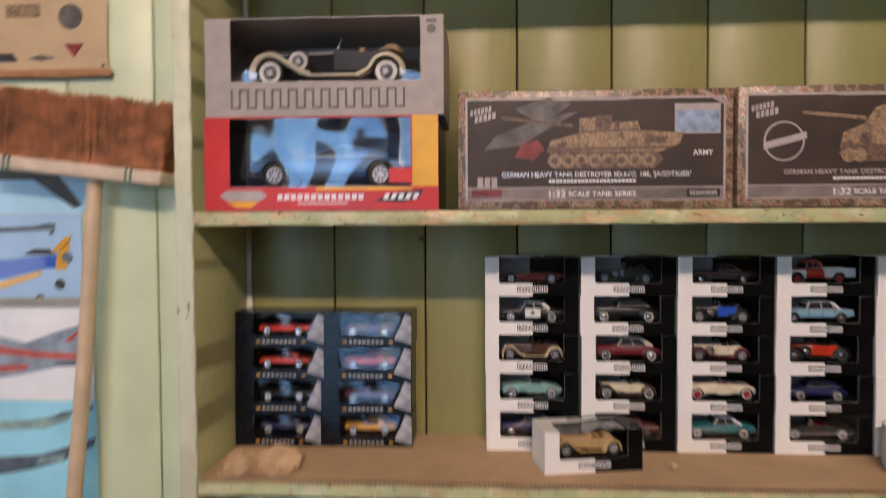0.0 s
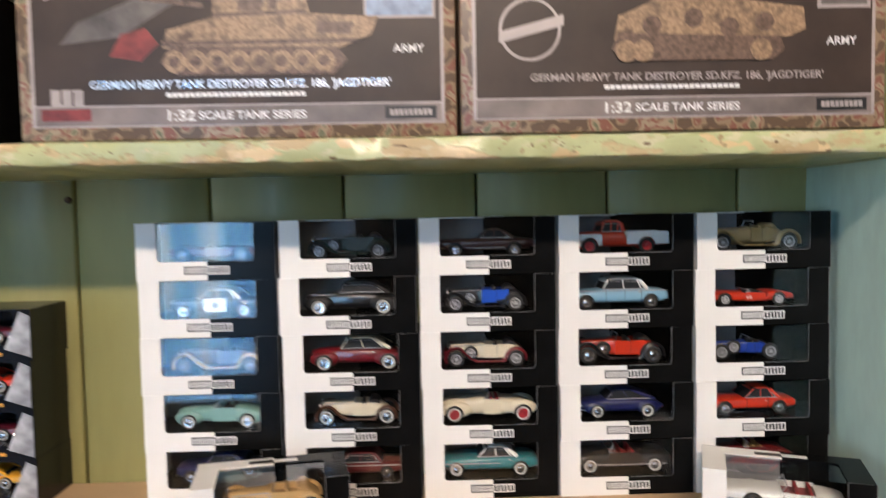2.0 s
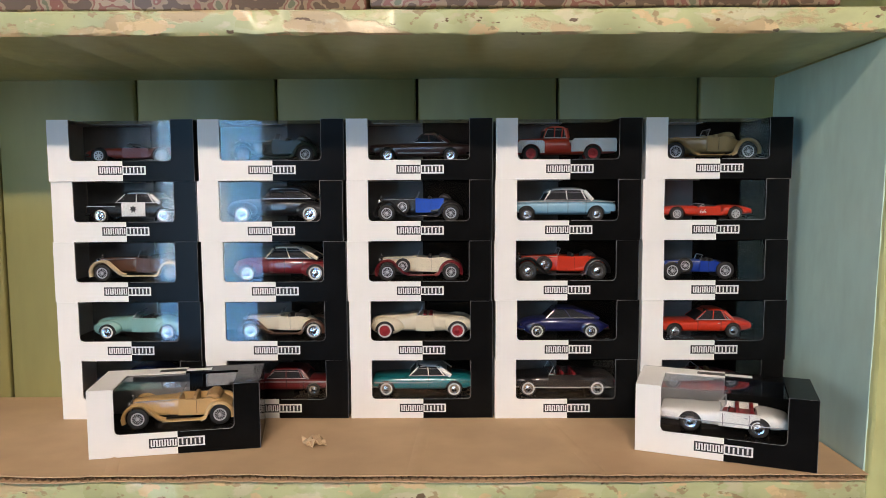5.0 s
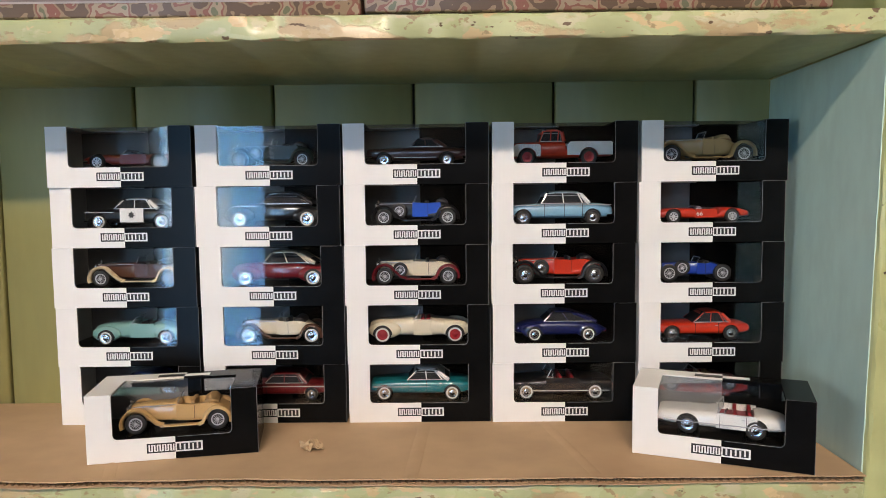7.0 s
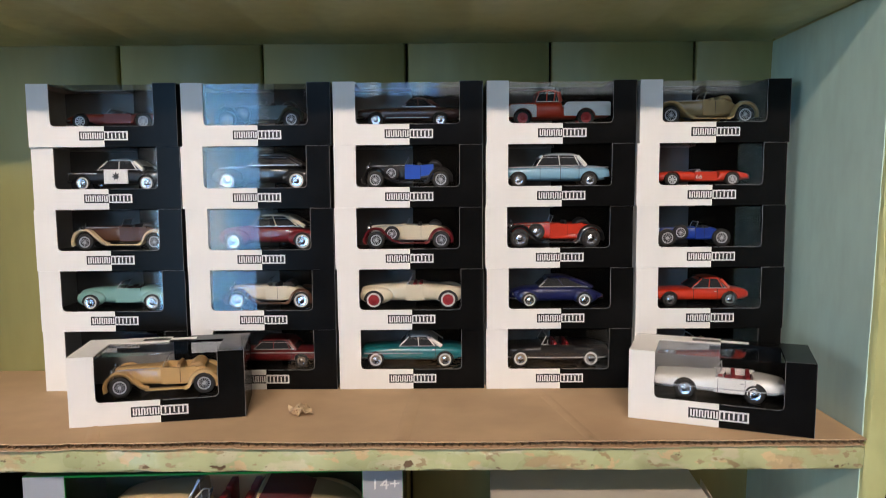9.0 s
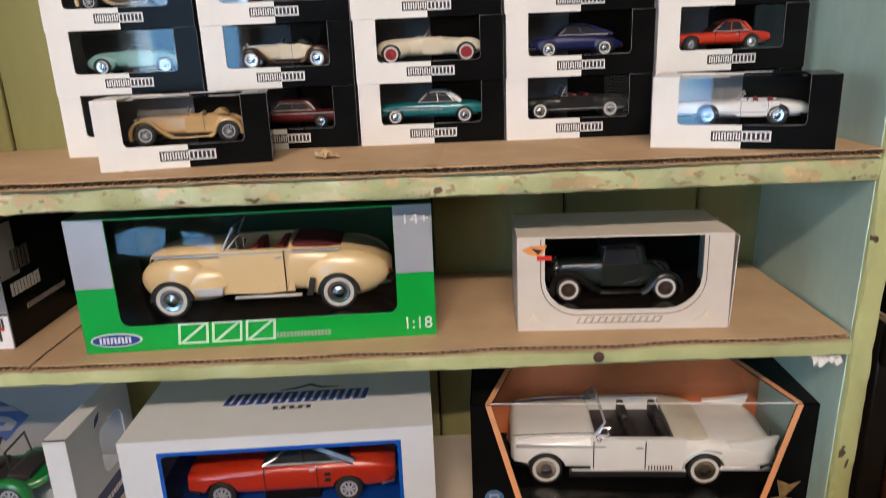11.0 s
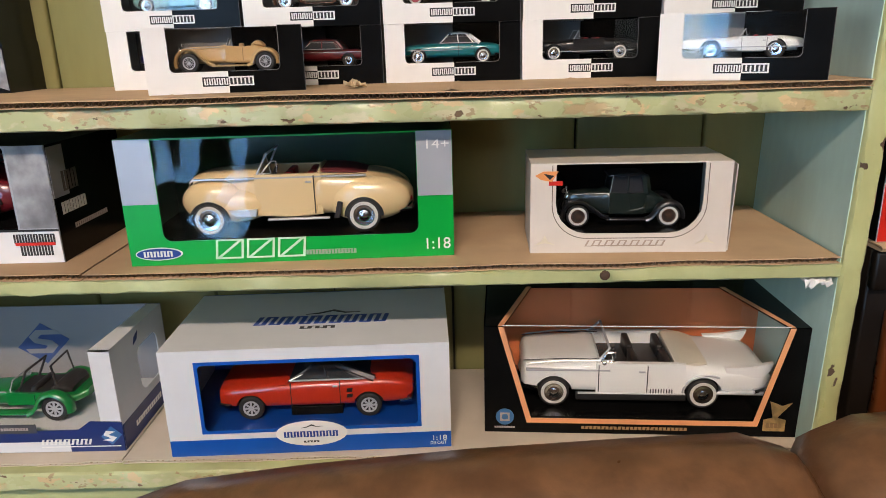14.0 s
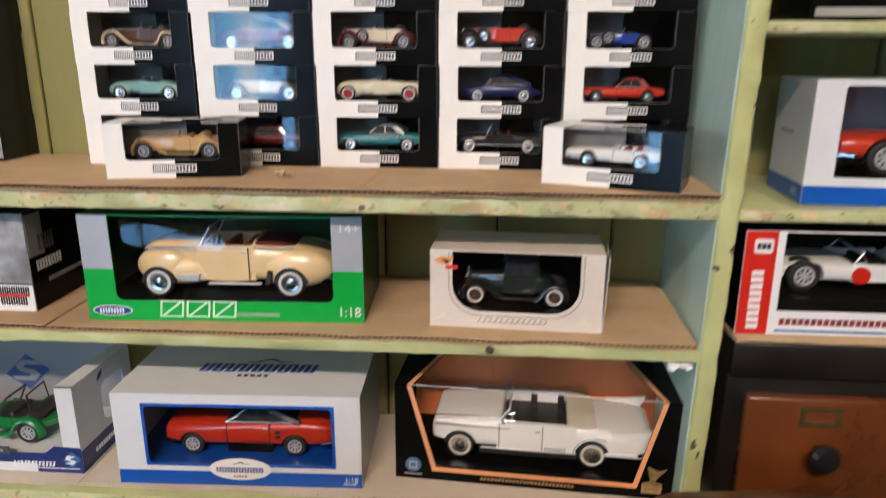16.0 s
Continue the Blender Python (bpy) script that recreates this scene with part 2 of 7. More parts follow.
def tube(pts, r, k=8):
    """A round bar through points."""
    rings = []
    for i, p in enumerate(pts):
        a, b = Vector(pts[max(0, i - 1)]), Vector(pts[min(len(pts) - 1, i + 1)])
        d = (b - a).normalized()
        u = d.cross(Vector((0, 0, 1)) if abs(d.z) < 0.9 else Vector((1, 0, 0))).normalized()
        w = d.cross(u)
        rings.append([tuple(Vector(p) + r * (math.cos(2 * math.pi * j / k) * u + math.sin(2 * math.pi * j / k) * w)) for j in range(k)])
    return loft(rings)


def part(name, me, material, parent, label="", m=None):
    me.name = name
    ob = new(name, me)
    if material and not me.materials:
        me.materials.append(MATS[material] if isinstance(material, str) else material)
    ob.parent = parent
    if m is not None:
        ob.matrix_local = m
    if label:
        ob["label"] = label
    return ob


def thing(name, label, category, group="", m=None, me=None, material=None, kind=""):
    ob = new(name, me)
    if me is not None:
        me.name = name
        if material:
            me.materials.append(MATS[material] if isinstance(material, str) else material)
    if m is not None:
        ob.matrix_world = m
    return tagged(ob, label, category, group, kind)


def joined(meshes):
    """Several meshes as one piece."""
    v, f = [], []
    for me in meshes:
        o = len(v)
        v += [tuple(p.co) for p in me.vertices]
        f += [tuple(o + i for i in q.vertices) for q in me.polygons]
    return to_mesh("joined", v, f, True)


def letters(text, size, width=None, bold=0.0):
    """Words in the built-in font as a mesh, in x and z, facing -y, from the left foot."""
    cu = bpy.data.curves.new("letters", "FONT")
    cu.body, cu.size, cu.extrude, cu.offset = text, size, 0.0002, bold * size
    ob = bpy.data.objects.new("letters", cu)
    scene.collection.objects.link(ob)
    me = bpy.data.meshes.new_from_object(ob.evaluated_get(bpy.context.evaluated_depsgraph_get()))
    bpy.data.objects.remove(ob)
    xs = [v.co.x for v in me.vertices]
    s = width / (max(xs) - min(xs)) if width else 1.0
    me.transform(Matrix.Rotation(radians(90), 4, "X") @ Matrix.Diagonal((s, 1, 1, 1)))
    return me


def bars(x0, x1, z0, z1, n, y=-0.0009, gap=0.3, slant=0.0):
    """A row of plain upright bars, linked by turns at foot and head, in place of letters."""
    w, h = (x1 - x0) / n, z1 - z0
    low, high = [], []
    for i in range(n):
        p, q = x0 + i * w, x0 + (i + 1 - gap) * w
        lo, hi = ((0.0, 0.1), (0.9, 1.0))[i % 2]
        lo, hi = z0 + lo * h, z0 + hi * h
        low += [(p, z0), (q, z0)] + ([(q, lo), (p + w, lo)] if i < n - 1 and lo > z0 else [])
        high += [(p, z1), (q, z1)] + ([(q, hi), (p + w, hi)] if i < n - 1 and hi < z1 else [])
    pts = low + high[::-1]
    return prism([(px + slant * (pz - z0) / h, pz) for px, pz in pts], y, y + 0.0004)


def strip(x0, x1, z0, z1, y=-0.0008, t=0.0005):
    return prism([(x0, z0), (x1, z0), (x1, z1), (x0, z1)], y, y + t)


# ---- the room ----
XL, XR, BACK, FRONT = -0.360, 0.757, 1.115, 0.905
POST = 0.020
thing("floor", "worn brown wooden floor of the shop", "floor", me=block(-2.6, 3.2, -2.2, 1.2, -0.05, 0, 0), material=mat("floor_wood", (0.13, 0.08, 0.045), 0.45, var=0.3, scale=6, bump=0.1, bscale=40), kind="structure")
thing("ceiling", "off-white painted ceiling", "ceiling", me=block(-2.6, 3.2, -2.2, 1.2, 3.20, 3.26), material=mat("ceiling_paint", (0.34, 0.32, 0.28), 0.8, var=0.05), kind="structure")
mat("room_wall", (0.10, 0.085, 0.07), 0.7, var=0.08, scale=8)
thing("wall_west", "plain painted side wall, opened for the added window", "wall", me=joined([
    block(-2.7, -2.6, -2.2, -1.45, 0, 3.24), block(-2.7, -2.6, -0.05, 1.2, 0, 3.24), block(-2.7, -2.6, -1.45, -0.05, 0, 0.9), block(-2.7, -2.6, -1.45, -0.05, 2.1, 3.24)]), material="room_wall", kind="structure")
thing("wall_east", "plain painted side wall", "wall", me=block(3.2, 3.3, -2.2, 1.2, 0, 3.24), material="room_wall", kind="structure")
thing("wall_south", "plain painted wall with a glazed door and a row of high panes", "wall", me=joined([
    block(-2.6, -1.26, -2.3, -2.2, 0, 3.24), block(-0.56, -0.36, -2.3, -2.2, 0, 3.24), block(-1.26, -0.56, -2.3, -2.2, 2.26, 3.24), block(-1.26, -0.56, -2.3, -2.2, 0, 0.06),
    block(-0.36, 2.36, -2.3, -2.2, 0, 1.80), block(-0.36, 2.36, -2.3, -2.2, 2.36, 3.24), block(2.36, 3.2, -2.3, -2.2, 0, 3.24)]), material="room_wall", kind="structure")
dg = thing("door_1", "white-framed glazed shop door", "door", kind="structure")
mat("white_wood", (0.75, 0.75, 0.72), 0.4, var=0.04)
for a in ((-1.26, -1.19), (-0.62, -0.56)):
    part("stile", block(a[0], a[1], -2.28, -2.20, 0.06, 2.26, 0.004), "white_wood", dg)
part("panel", block(-1.19, -0.62, -2.26, -2.22, 0.12, 0.32, 0.004), "white_wood", dg)
for z in (0.06, 0.30, 2.20):
    part("rail", block(-1.19, -0.62, -2.27, -2.21, z, z + 0.06, 0.004), "white_wood", dg)
wg = thing("window_1", "row of high panes between white bars", "window", kind="structure")
for k in range(7):
    part("bar", block(-0.36 + k * 0.446, -0.32 + k * 0.446, -2.21, -2.19, 1.80, 2.36, 0.003), "white_wood", wg)
# unseen window, added to hold the side lamp
ws = thing("added_side_window", "unseen side window with white bars, added for light from the left", "window", kind="structure")
for yy in (-1.45, -0.77, -0.09):
    part("bar", block(-2.69, -2.64, yy, yy + 0.04, 0.9, 2.1, 0.003), "white_wood", ws)
for zz in (0.9, 2.06):
    part("rail", block(-2.69, -2.65, -1.41, -0.09, zz, zz + 0.04, 0.003), "white_wood", ws)
sky_card = bpy.data.materials.new("sky_glow")
sky_card.use_nodes = True
_e = sky_card.node_tree.nodes["Principled BSDF"]
_e.inputs["Base Color"].default_value = (0, 0, 0, 1)
_sn = sky_card.node_tree.nodes
_tc, _mp, _no, _rp = (_sn.new(k) for k in ("ShaderNodeTexCoord", "ShaderNodeMapping", "ShaderNodeTexNoise", "ShaderNodeValToRGB"))
_mp.inputs["Scale"].default_value = (5.5, 1, 0.9)
_no.inputs["Scale"].default_value, _no.inputs["Detail"].default_value = 1.3, 3
_rp.color_ramp.elements[0].position, _rp.color_ramp.elements[0].color = 0.38, (0.03, 0.20, 0.62, 1)
_rp.color_ramp.elements[1].position, _rp.color_ramp.elements[1].color = 0.68, (0.85, 0.95, 1.0, 1)
_rp.color_ramp.elements.new(0.54).color = (0.16, 0.50, 0.95, 1)
for _a, _b in ((_tc.outputs["Object"], _mp.inputs["Vector"]), (_mp.outputs[0], _no.inputs["Vector"]), (_no.outputs[0], _rp.inputs[0]), (_rp.outputs[0], _e.inputs["Emission Color"])):
    sky_card.node_tree.links.new(_a, _b)
_e.inputs["Emission Strength"].default_value = 5.5
thing("backdrop", "bright blue sky seen through the shop's glazing", "sky", me=block(-2.4, 0.4, -2.62, -2.6, 0.2, 2.6), material=sky_card, kind="structure")
cl = thing("ceiling_light", "long ceiling lamp with a white tray and diffuser", "lamp")
part("tray", block(-0.65, 0.95, -2.04, -1.56, 3.14, 3.20, 0.006), "white_wood", cl)
lampglow = bpy.data.materials.new("lamp_diffuser")
lampglow.use_nodes = True
_e = lampglow.node_tree.nodes["Principled BSDF"]
_e.inputs["Emission Color"].default_value, _e.inputs["Emission Strength"].default_value = (1, 0.92, 0.78, 1), 4.0
part("diffuser", block(-0.62, 0.92, -2.02, -1.58, 3.125, 3.140, 0.003), lampglow, cl)

# ---- back wall of upright planks ----
wall_back = thing("wall_north", "back wall of upright tongue boards in pale green gloss paint", "wall", me=block(-2.6, 3.2, BACK + 0.012, BACK + 0.08, 0, 3.24), material=mat("joint_dark", (0.05, 0.05, 0.03), 0.8), kind="structure")
PITCH = 0.151
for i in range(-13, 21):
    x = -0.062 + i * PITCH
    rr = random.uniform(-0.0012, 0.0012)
    # boards past the left post use the darker tone with shelf shade in it
    p = part("plank", block(x + 0.0014, x + PITCH - 0.0014, BACK + rr, BACK + 0.015, 0.02, 3.18, 0.002, 1), "wall_green" if x < -0.45 else "plank_paint_shaded", wall_back)

# ---- the shelving unit ----
unit = thing("shelving_unit", "old built-in wooden shelves in chipped pale green paint", "shelves")


def board(x0, x1, y0, y1, z0, z1, jit, step=0.012, edge="shelf_edge_paint"):
    """A board along x whose front edges are nibbled."""
    k = max(2, int((x1 - x0) / step))
    rings = []
    for i in range(k + 1):
        x = x0 + (x1 - x0) * i / k
        q = lambda s: jit * noise.noise(Vector((x * 55, s * 7.3, z0 * 11)))
        c = 0.0022
        rings.append([(x, y1, z0), (x, y1, z1), (x, y0 + c, z1 - abs(q(1)) * 0.6), (x, y0 + q(2) * 0.5, z1 - c + q(3)), (x, y0 + q(4) * 0.4, z0 + c + q(5)), (x, y0 + c, z0 + abs(q(6)) * 0.6)])
    me = loft(rings)
    me.materials.append(MATS["plain_green"])
    me.materials.append(MATS[edge])
    me.polygons.foreach_set("material_index", [1 if p.normal.y < -0.35 else 0 for p in me.polygons])
    return me


def upright(x0, x1, y0, y1, z0, z1, jit, edge="post_paint"):
    me = board(z0, z1, y0, y1, 0, x1 - x0, jit, edge=edge)
    me.transform(Matrix(((0, 0, 1, x0), (0, 1, 0, 0), (1, 0, 0, 0), (0, 0, 0, 1))))
    return me


SHELVES = ((1.460, 1.480, "tank"), (1.087, 1.107, "small cars"), (0.932, 0.947, "mid"), (0.716, 0.7365, "low"), (1.866, 1.888, "top"))
for z0, z1, _ in SHELVES:
    part("shelf", board(XL, XR + 0.012, FRONT, BACK, z0, z1, 0.0026, edge="plain_green" if z0 == 0.932 else "shelf_edge_paint"), None, unit)
for z0, z1 in ((1.265, 1.277), (1.086, 1.099), (0.716, 0.7365), (1.46, 1.48)):
    part("shelf", board(XR + POST, 1.86, FRONT, BACK, z0, z1, 0.0022), None, unit)
part("post", upright(XL - 0.026, XL, FRONT - 0.003, BACK, 0.0, 2.2, 0.0024, "post_paint_pale"), None, unit, "pale worn post")
lean = Matrix(((1, 0, 0.023, -0.023), (0, 1, 0, 0), (0, 0, 1, 0), (0, 0, 0, 1)))


def leaning(me):
    """The old side of the bay stands a little out of plumb."""
    me.transform(lean)
    return me


part("post", leaning(upright(XR, XR + POST, FRONT - 0.003, FRONT + 0.024, 0.0, 2.2, 0.0034)), None, unit)
part("side_board", leaning(block(XR + 0.0075, XR + POST - 0.0005, FRONT + 0.0242, BACK, 0.0, 2.2)), "plain_green", unit)
part("post", upright(1.86, 1.886, FRONT - 0.003, BACK, 0.0, 2.2, 0.0024), None, unit)
part("lining", leaning(slab([(XR - 0.0006, FRONT + 0.003), (XR + 0.0006, FRONT + 0.003), (XR + 0.0072, BACK), (XR + 0.0052, BACK)], 0.737, 1.459)), "side_paint", unit, "inner side in pale blue-green paint")
part("plinth_board", block(XL, XR, FRONT + 0.03, FRONT + 0.05, 0.0, 0.716), "plain_green", unit)
part("plinth_board", block(XR + POST, 1.86, FRONT + 0.03, FRONT + 0.05, 0.0, 0.716), "plain_green", unit)
part("batten", block(XL + 0.0005, XL + 0.009, BACK - 0.008, BACK - 0.0015, 1.108, 1.459, 0.001), "white_wood", unit, "thin white batten in the corner")
part("batten", block(XL + 0.0005, XL + 0.009, BACK - 0.008, BACK - 0.0015, 1.481, 1.865, 0.001), "white_wood", unit)
part("nail", lathe([(0.0001, -0.004), (0.003, -0.003), (0.004, 0), (0.004, 0.006)], 12), mat("rust", (0.10, 0.06, 0.04), 0.6, 0.4), unit, m=pose(-0.068, BACK - 0.001, 1.438))
part("nail", lathe([(0.0001, -0.004), (0.004, -0.003), (0.0055, 0), (0.0055, 0.006)], 12), "rust", unit, m=pose(0.535, FRONT + 0.001, 0.9400))


def liner(x0, x1, y0, z, label, tone="kraft", t=0.0055, seedv=0.0):
    """Corrugated card laid on a shelf: two sheets with a wavy core that shows at the cut edge."""
    ob = thing("cardboard_liner", label, "cardboard")

    def sheet(za, zb, ext):
        k = int((x1 - x0) / 0.008)
        rings = []
        for i in range(k + 1):
            x = x0 + (x1 - x0) * i / k
            e = y0 + ext + 0.0035 * noise.noise(Vector((x * 14, seedv, ext * 300))) + 0.0016 * noise.noise(Vector((x * 70, seedv + 5, ext * 300)))
            s = 0.0012 * noise.noise(Vector((x * 6, 2.0 + seedv, 0)))
            rings.append([(x, BACK - 0.002, za), (x, BACK - 0.002, zb), (x, e, zb + s), (x, e, za + s)])
        return loft(rings)

    part("sheet", sheet(z - 0.0009, z, 0.0), tone, ob)
    part("sheet", sheet(z - t, z - t + 0.0009, 0.001), tone, ob)
    n = int((x1 - x0) / 0.0014)
    top, bot = [], []
    for i in range(n + 1):
        x = x0 + (x1 - x0) * i / n
        s = 0.0012 * noise.noise(Vector((x * 6, 2.0 + seedv, 0)))
        h = z - t / 2 + s + (t / 2 - 0.0011) * math.sin(i * math.pi / 2.2)
        e = y0 + 0.003 + 0.0035 * noise.noise(Vector((x * 14, seedv, 0)))
        top.append([(x, e, h - 0.0003), (x, e, h + 0.0003), (x, e + 0.02, h + 0.0003), (x, e + 0.02, h - 0.0003)])
    part("core", loft(top, smooth=False), "kraft_dark", ob)
    return ob


big_liner = liner(-0.235, XR + 0.001, 0.9, 1.114, "brown corrugated cardboard lining the shelf, edge cut ragged", t=0.0062)
for q in ((0.395, 0.905, 0.402, 1.03), (0.545, 0.905, 0.520, 1.035), (0.15, 0.905, 0.10, 1.03)):
    part("crease", loft([[(q[0] + (q[2] - q[0]) * k / 6 + d, q[1] + (q[3] - q[1]) * k / 6, 1.1138 + z) for d, z in ((-0.006, 0), (0, 0.0014), (0.006, 0))] for k in range(7)], closed=False), "kraft", big_liner, "folded crease")
liner(XL + 0.002, -0.2365, 0.902, 1.1125, "brown corrugated cardboard in the shelf corner", t=0.0048, seedv=3)
liner(0.042, XR - 0.004, 0.903, 0.9535, "brown corrugated cardboard under the model boxes", t=0.0062, seedv=7)
liner(XL + 0.002, 0.040, 0.905, 0.9540, "brown corrugated cardboard with a cut edge", t=0.0068, seedv=9)
liner(0.040, XR - 0.004, 0.918, 0.7415, "pale cardboard lining the bottom shelf", "kraft_pale", t=0.0045, seedv=11)
liner(XL + 0.002, 0.038, 0.918, 0.7410, "pale cardboard lining the bottom shelf", "kraft_pale", t=0.0042, seedv=13)

# ---- boxes ----


def shell(ob, w, h, d, mats, t=0.0012, top=True, front=False, win_side=None):
    """Card panels of a box: back, floor, two ends and, if wanted, a lid. mats: back, floor, left, right, top."""
    part("back_panel", block(t, w - t, d - t, d, 0, h), mats[0], ob)
    part("floor_panel", block(t, w - t, t, d - t, 0, t), mats[1], ob)
    part("end_panel", block(0, t, t, d, 0, h), mats[2], ob)
    part("end_panel", block(w - t, w, t, d, 0, h), mats[3], ob)
    if top:
        part("lid", block(t, w - t, t, d - t, h - t, h), mats[4], ob)


mat("edge_grey", (0.20, 0.20, 0.20), 0.5, var=0.6, scale=40)


def small_box(m, label, group):
    """A two-tone window box for a small model: white half, black half, clear film over front and top."""
    W, H, D, t = 0.1415, 0.0592, 0.068, 0.0009
    ob = thing("display_box", label, "model box", group, m)
    left = [(0, 0), (0.072, 0), (0.072, 0.0195)] + [(0.025 - 0.004 * math.sin(a), 0.0235 - 0.004 * math.cos(a)) for a in (0, 0.4, 0.8, 1.2, 1.57)] + [(0.021, H), (0, H)]
    right = [(W, 0), (W, H), (0.1195, H)] + [(0.1155 + 0.004 * math.cos(a), 0.0235 - 0.004 * math.sin(a)) for a in (0, 0.4, 0.8, 1.2, 1.57)] + [(0.072, 0.0195), (0.072, 0)]
    part("white_front", prism(left, 0, t), "white_card", ob, "white card front with a cut-out")
    part("black_front", prism(right, 0, t), "black_card", ob, "black card front with a cut-out")
    part("end_panel", block(0, t, t, D, 0, H), "white_card", ob, "white end")
    part("end_panel", block(W - t, W, t, D, 0, H), "black_card", ob, "black end")
    # white card inside, greyed to hold the shade within the box
    part("back_panel", block(t, 0.072, D - t, D, 0, H), mat("white_card_shaded", (0.20, 0.20, 0.20), 0.5, var=0.2), ob)
    part("back_panel", block(0.0721, W - t, D - t, D, 0, H), "black_card", ob)
    part("lid", slab([(t, t), (0.021, t), (0.021, 0.048), (0.072, 0.048), (0.072, D - t), (t, D - t)], H - t, H), "white_card", ob)
    part("lid", slab([(0.0721, D - t), (0.0721, 0.048), (0.1195, 0.048), (0.1195, t), (W - t, t), (W - t, D - t)], H - t, H), "black_card", ob)
    part("plinth", block(t, W - t, 0.0015, D - t, 0, 0.0178), "black_card", ob)
    part("film", joined([block(0.018, 0.1225, t + 0.0002, t + 0.0005, 0.016, H - t - 0.0002), block(0.018, 0.1225, t + 0.0005, 0.051, H - t - 0.0005, H - t - 0.0002)]), "film", ob, "clear film over front and top")
    # grey line for the bare card edge and the film's highlight together
    part("cut_edge_glint", tube([(0.1195, -0.0001, H), (0.1195, -0.0001, 0.0240)] + [(0.1155 + 0.004 * math.cos(q), -0.0001, 0.0235 - 0.004 * math.sin(q)) for q in (0.4, 0.8, 1.2, 1.57)] + [(0.074, -0.0001, 0.0195)], 0.00022, 4), "edge_grey", ob, "thin pale cut edge with the film's highlight in it")
    part("fold_edge", tube([(0.1195, -0.0001, H), (W, -0.0001, H), (W, -0.0001, 0)], 0.00022, 4), "edge_grey", ob)
    part("badge", strip(0.0485, 0.0718, 0.0062, 0.0146, -0.0005, 0.0004), "ink_black", ob, "black half of the name plate")
    part("badge", strip(0.0722, 0.0945, 0.0062, 0.0146, -0.0005, 0.0004), "ink_white", ob, "white half of the name plate")
    part("mark", bars(0.0500, 0.0722, 0.0075, 0.0134, 10, -0.0008, 0.46), "ink_white", ob)
    part("mark", bars(0.0732, 0.0945, 0.0075, 0.0134, 6, -0.0008, 0.40), "ink_black", ob)
    part("badge", slab([(0.0485, 0.053), (0.0718, 0.053), (0.0718, 0.060), (0.0485, 0.060)], H, H + 0.0004), "ink_black", ob)
    part("badge", slab([(0.0722, 0.053), (0.0945, 0.053), (0.0945, 0.060), (0.0722, 0.060)], H, H + 0.0004), "ink_white", ob)
    return ob


LINER = 1.114
first = None
for c in range(5):
    for r in range(5):
        x = 0.0385 + c * 0.1437 + random.uniform(-0.0012, 0.0012) + (0.0035, 0.003, 0.001, -0.0005, -0.002)[c] * (4 - r) * -0.15
        m = pose(x, 1.038 + random.uniform(-0.0015, 0.0015), LINER + (4 - r) * 0.0593, 0, 0, random.uniform(-0.5, 0.5))
        if first is None:
            first = small_box(m, "white and black card window box in a stack", "stacked small model boxes")
        else:
            copy_thing(first, m)
box_fl = copy_thing(first, pose(0.118, 0.932, LINER + 0.0005, 0, 0, 11))
tagged(box_fl, "white and black window box standing askew before the stack", group="loose small model boxes")
box_fr = copy_thing(first, pose(0.586, 0.952, LINER + 0.0005, 0, 0, -21.5))
tagged(box_fr, "white and black window box turned towards the side", group="loose small model boxes")

# small dark boxes at the left of the shelf


def dark_box(m):
    W, H, D, t = 0.132, 0.0505, 0.065, 0.0009
    ob = thing("display_box", "dark blue-black window box with a pale ornament, stacked", "model box", "stacked dark model boxes", m)
    mat("navy_card", (0.006, 0.007, 0.011), 0.25, var=0.3, scale=40, spec=0.3)
    mat("marble_print", (0.36, 0.37, 0.40), 0.35, var=0.5, scale=60)
    shell(ob, W, H, D, ("navy_card",) * 5, t, top=True)
    part("front_panel", holed([(0, 0), (W, 0), (W, H), (0, H)], round_corners(0.026, 0.116, 0.0155, 0.0485, (0.004, 0.012, 0.006, 0.004)), 0, t), "navy_card", ob)
    part("ornament", prism([(0.106, 0.012), (0.131, 0.004), (0.131, 0.044), (0.122, 0.048), (0.116, 0.034)], -0.0006, 0), "marble_print", ob, "pale grey printed ornament")
    part("film", block(0.024, 0.120, t + 0.0002, t + 0.0006, 0.013, H - 0.001), "film_loose", ob, "clear bulging film")
    part("plinth", block(t, W - t, 0.0015, D - t, t, 0.0150), "navy_card", ob)
    part("mark", bars(0.040, 0.092, 0.0055, 0.0095, 8, -0.0006), mat("ink_grey", (0.30, 0.29, 0.27), 0.5), ob)
    for xx in (0.031, 0.098):
        part("mark", strip(xx, xx + 0.006, 0.006, 0.009, -0.0006), mat("ink_amber", (0.6, 0.30, 0.04), 0.5), ob, "small amber mark")
    return ob


fd = None
for c in range(2):
    for r in range(4):
        m = pose(-0.357 + c * 0.1375 + random.uniform(-0.001, 0.001), 1.044 + random.uniform(-0.001, 0.001), 1.1125 + r * 0.0527, 0, 0, random.uniform(-0.4, 0.4)) @ Matrix.Scale(1.038, 4)
        if fd is None:
            fd = dark_box(m)
        else:
            copy_thing(fd, m)

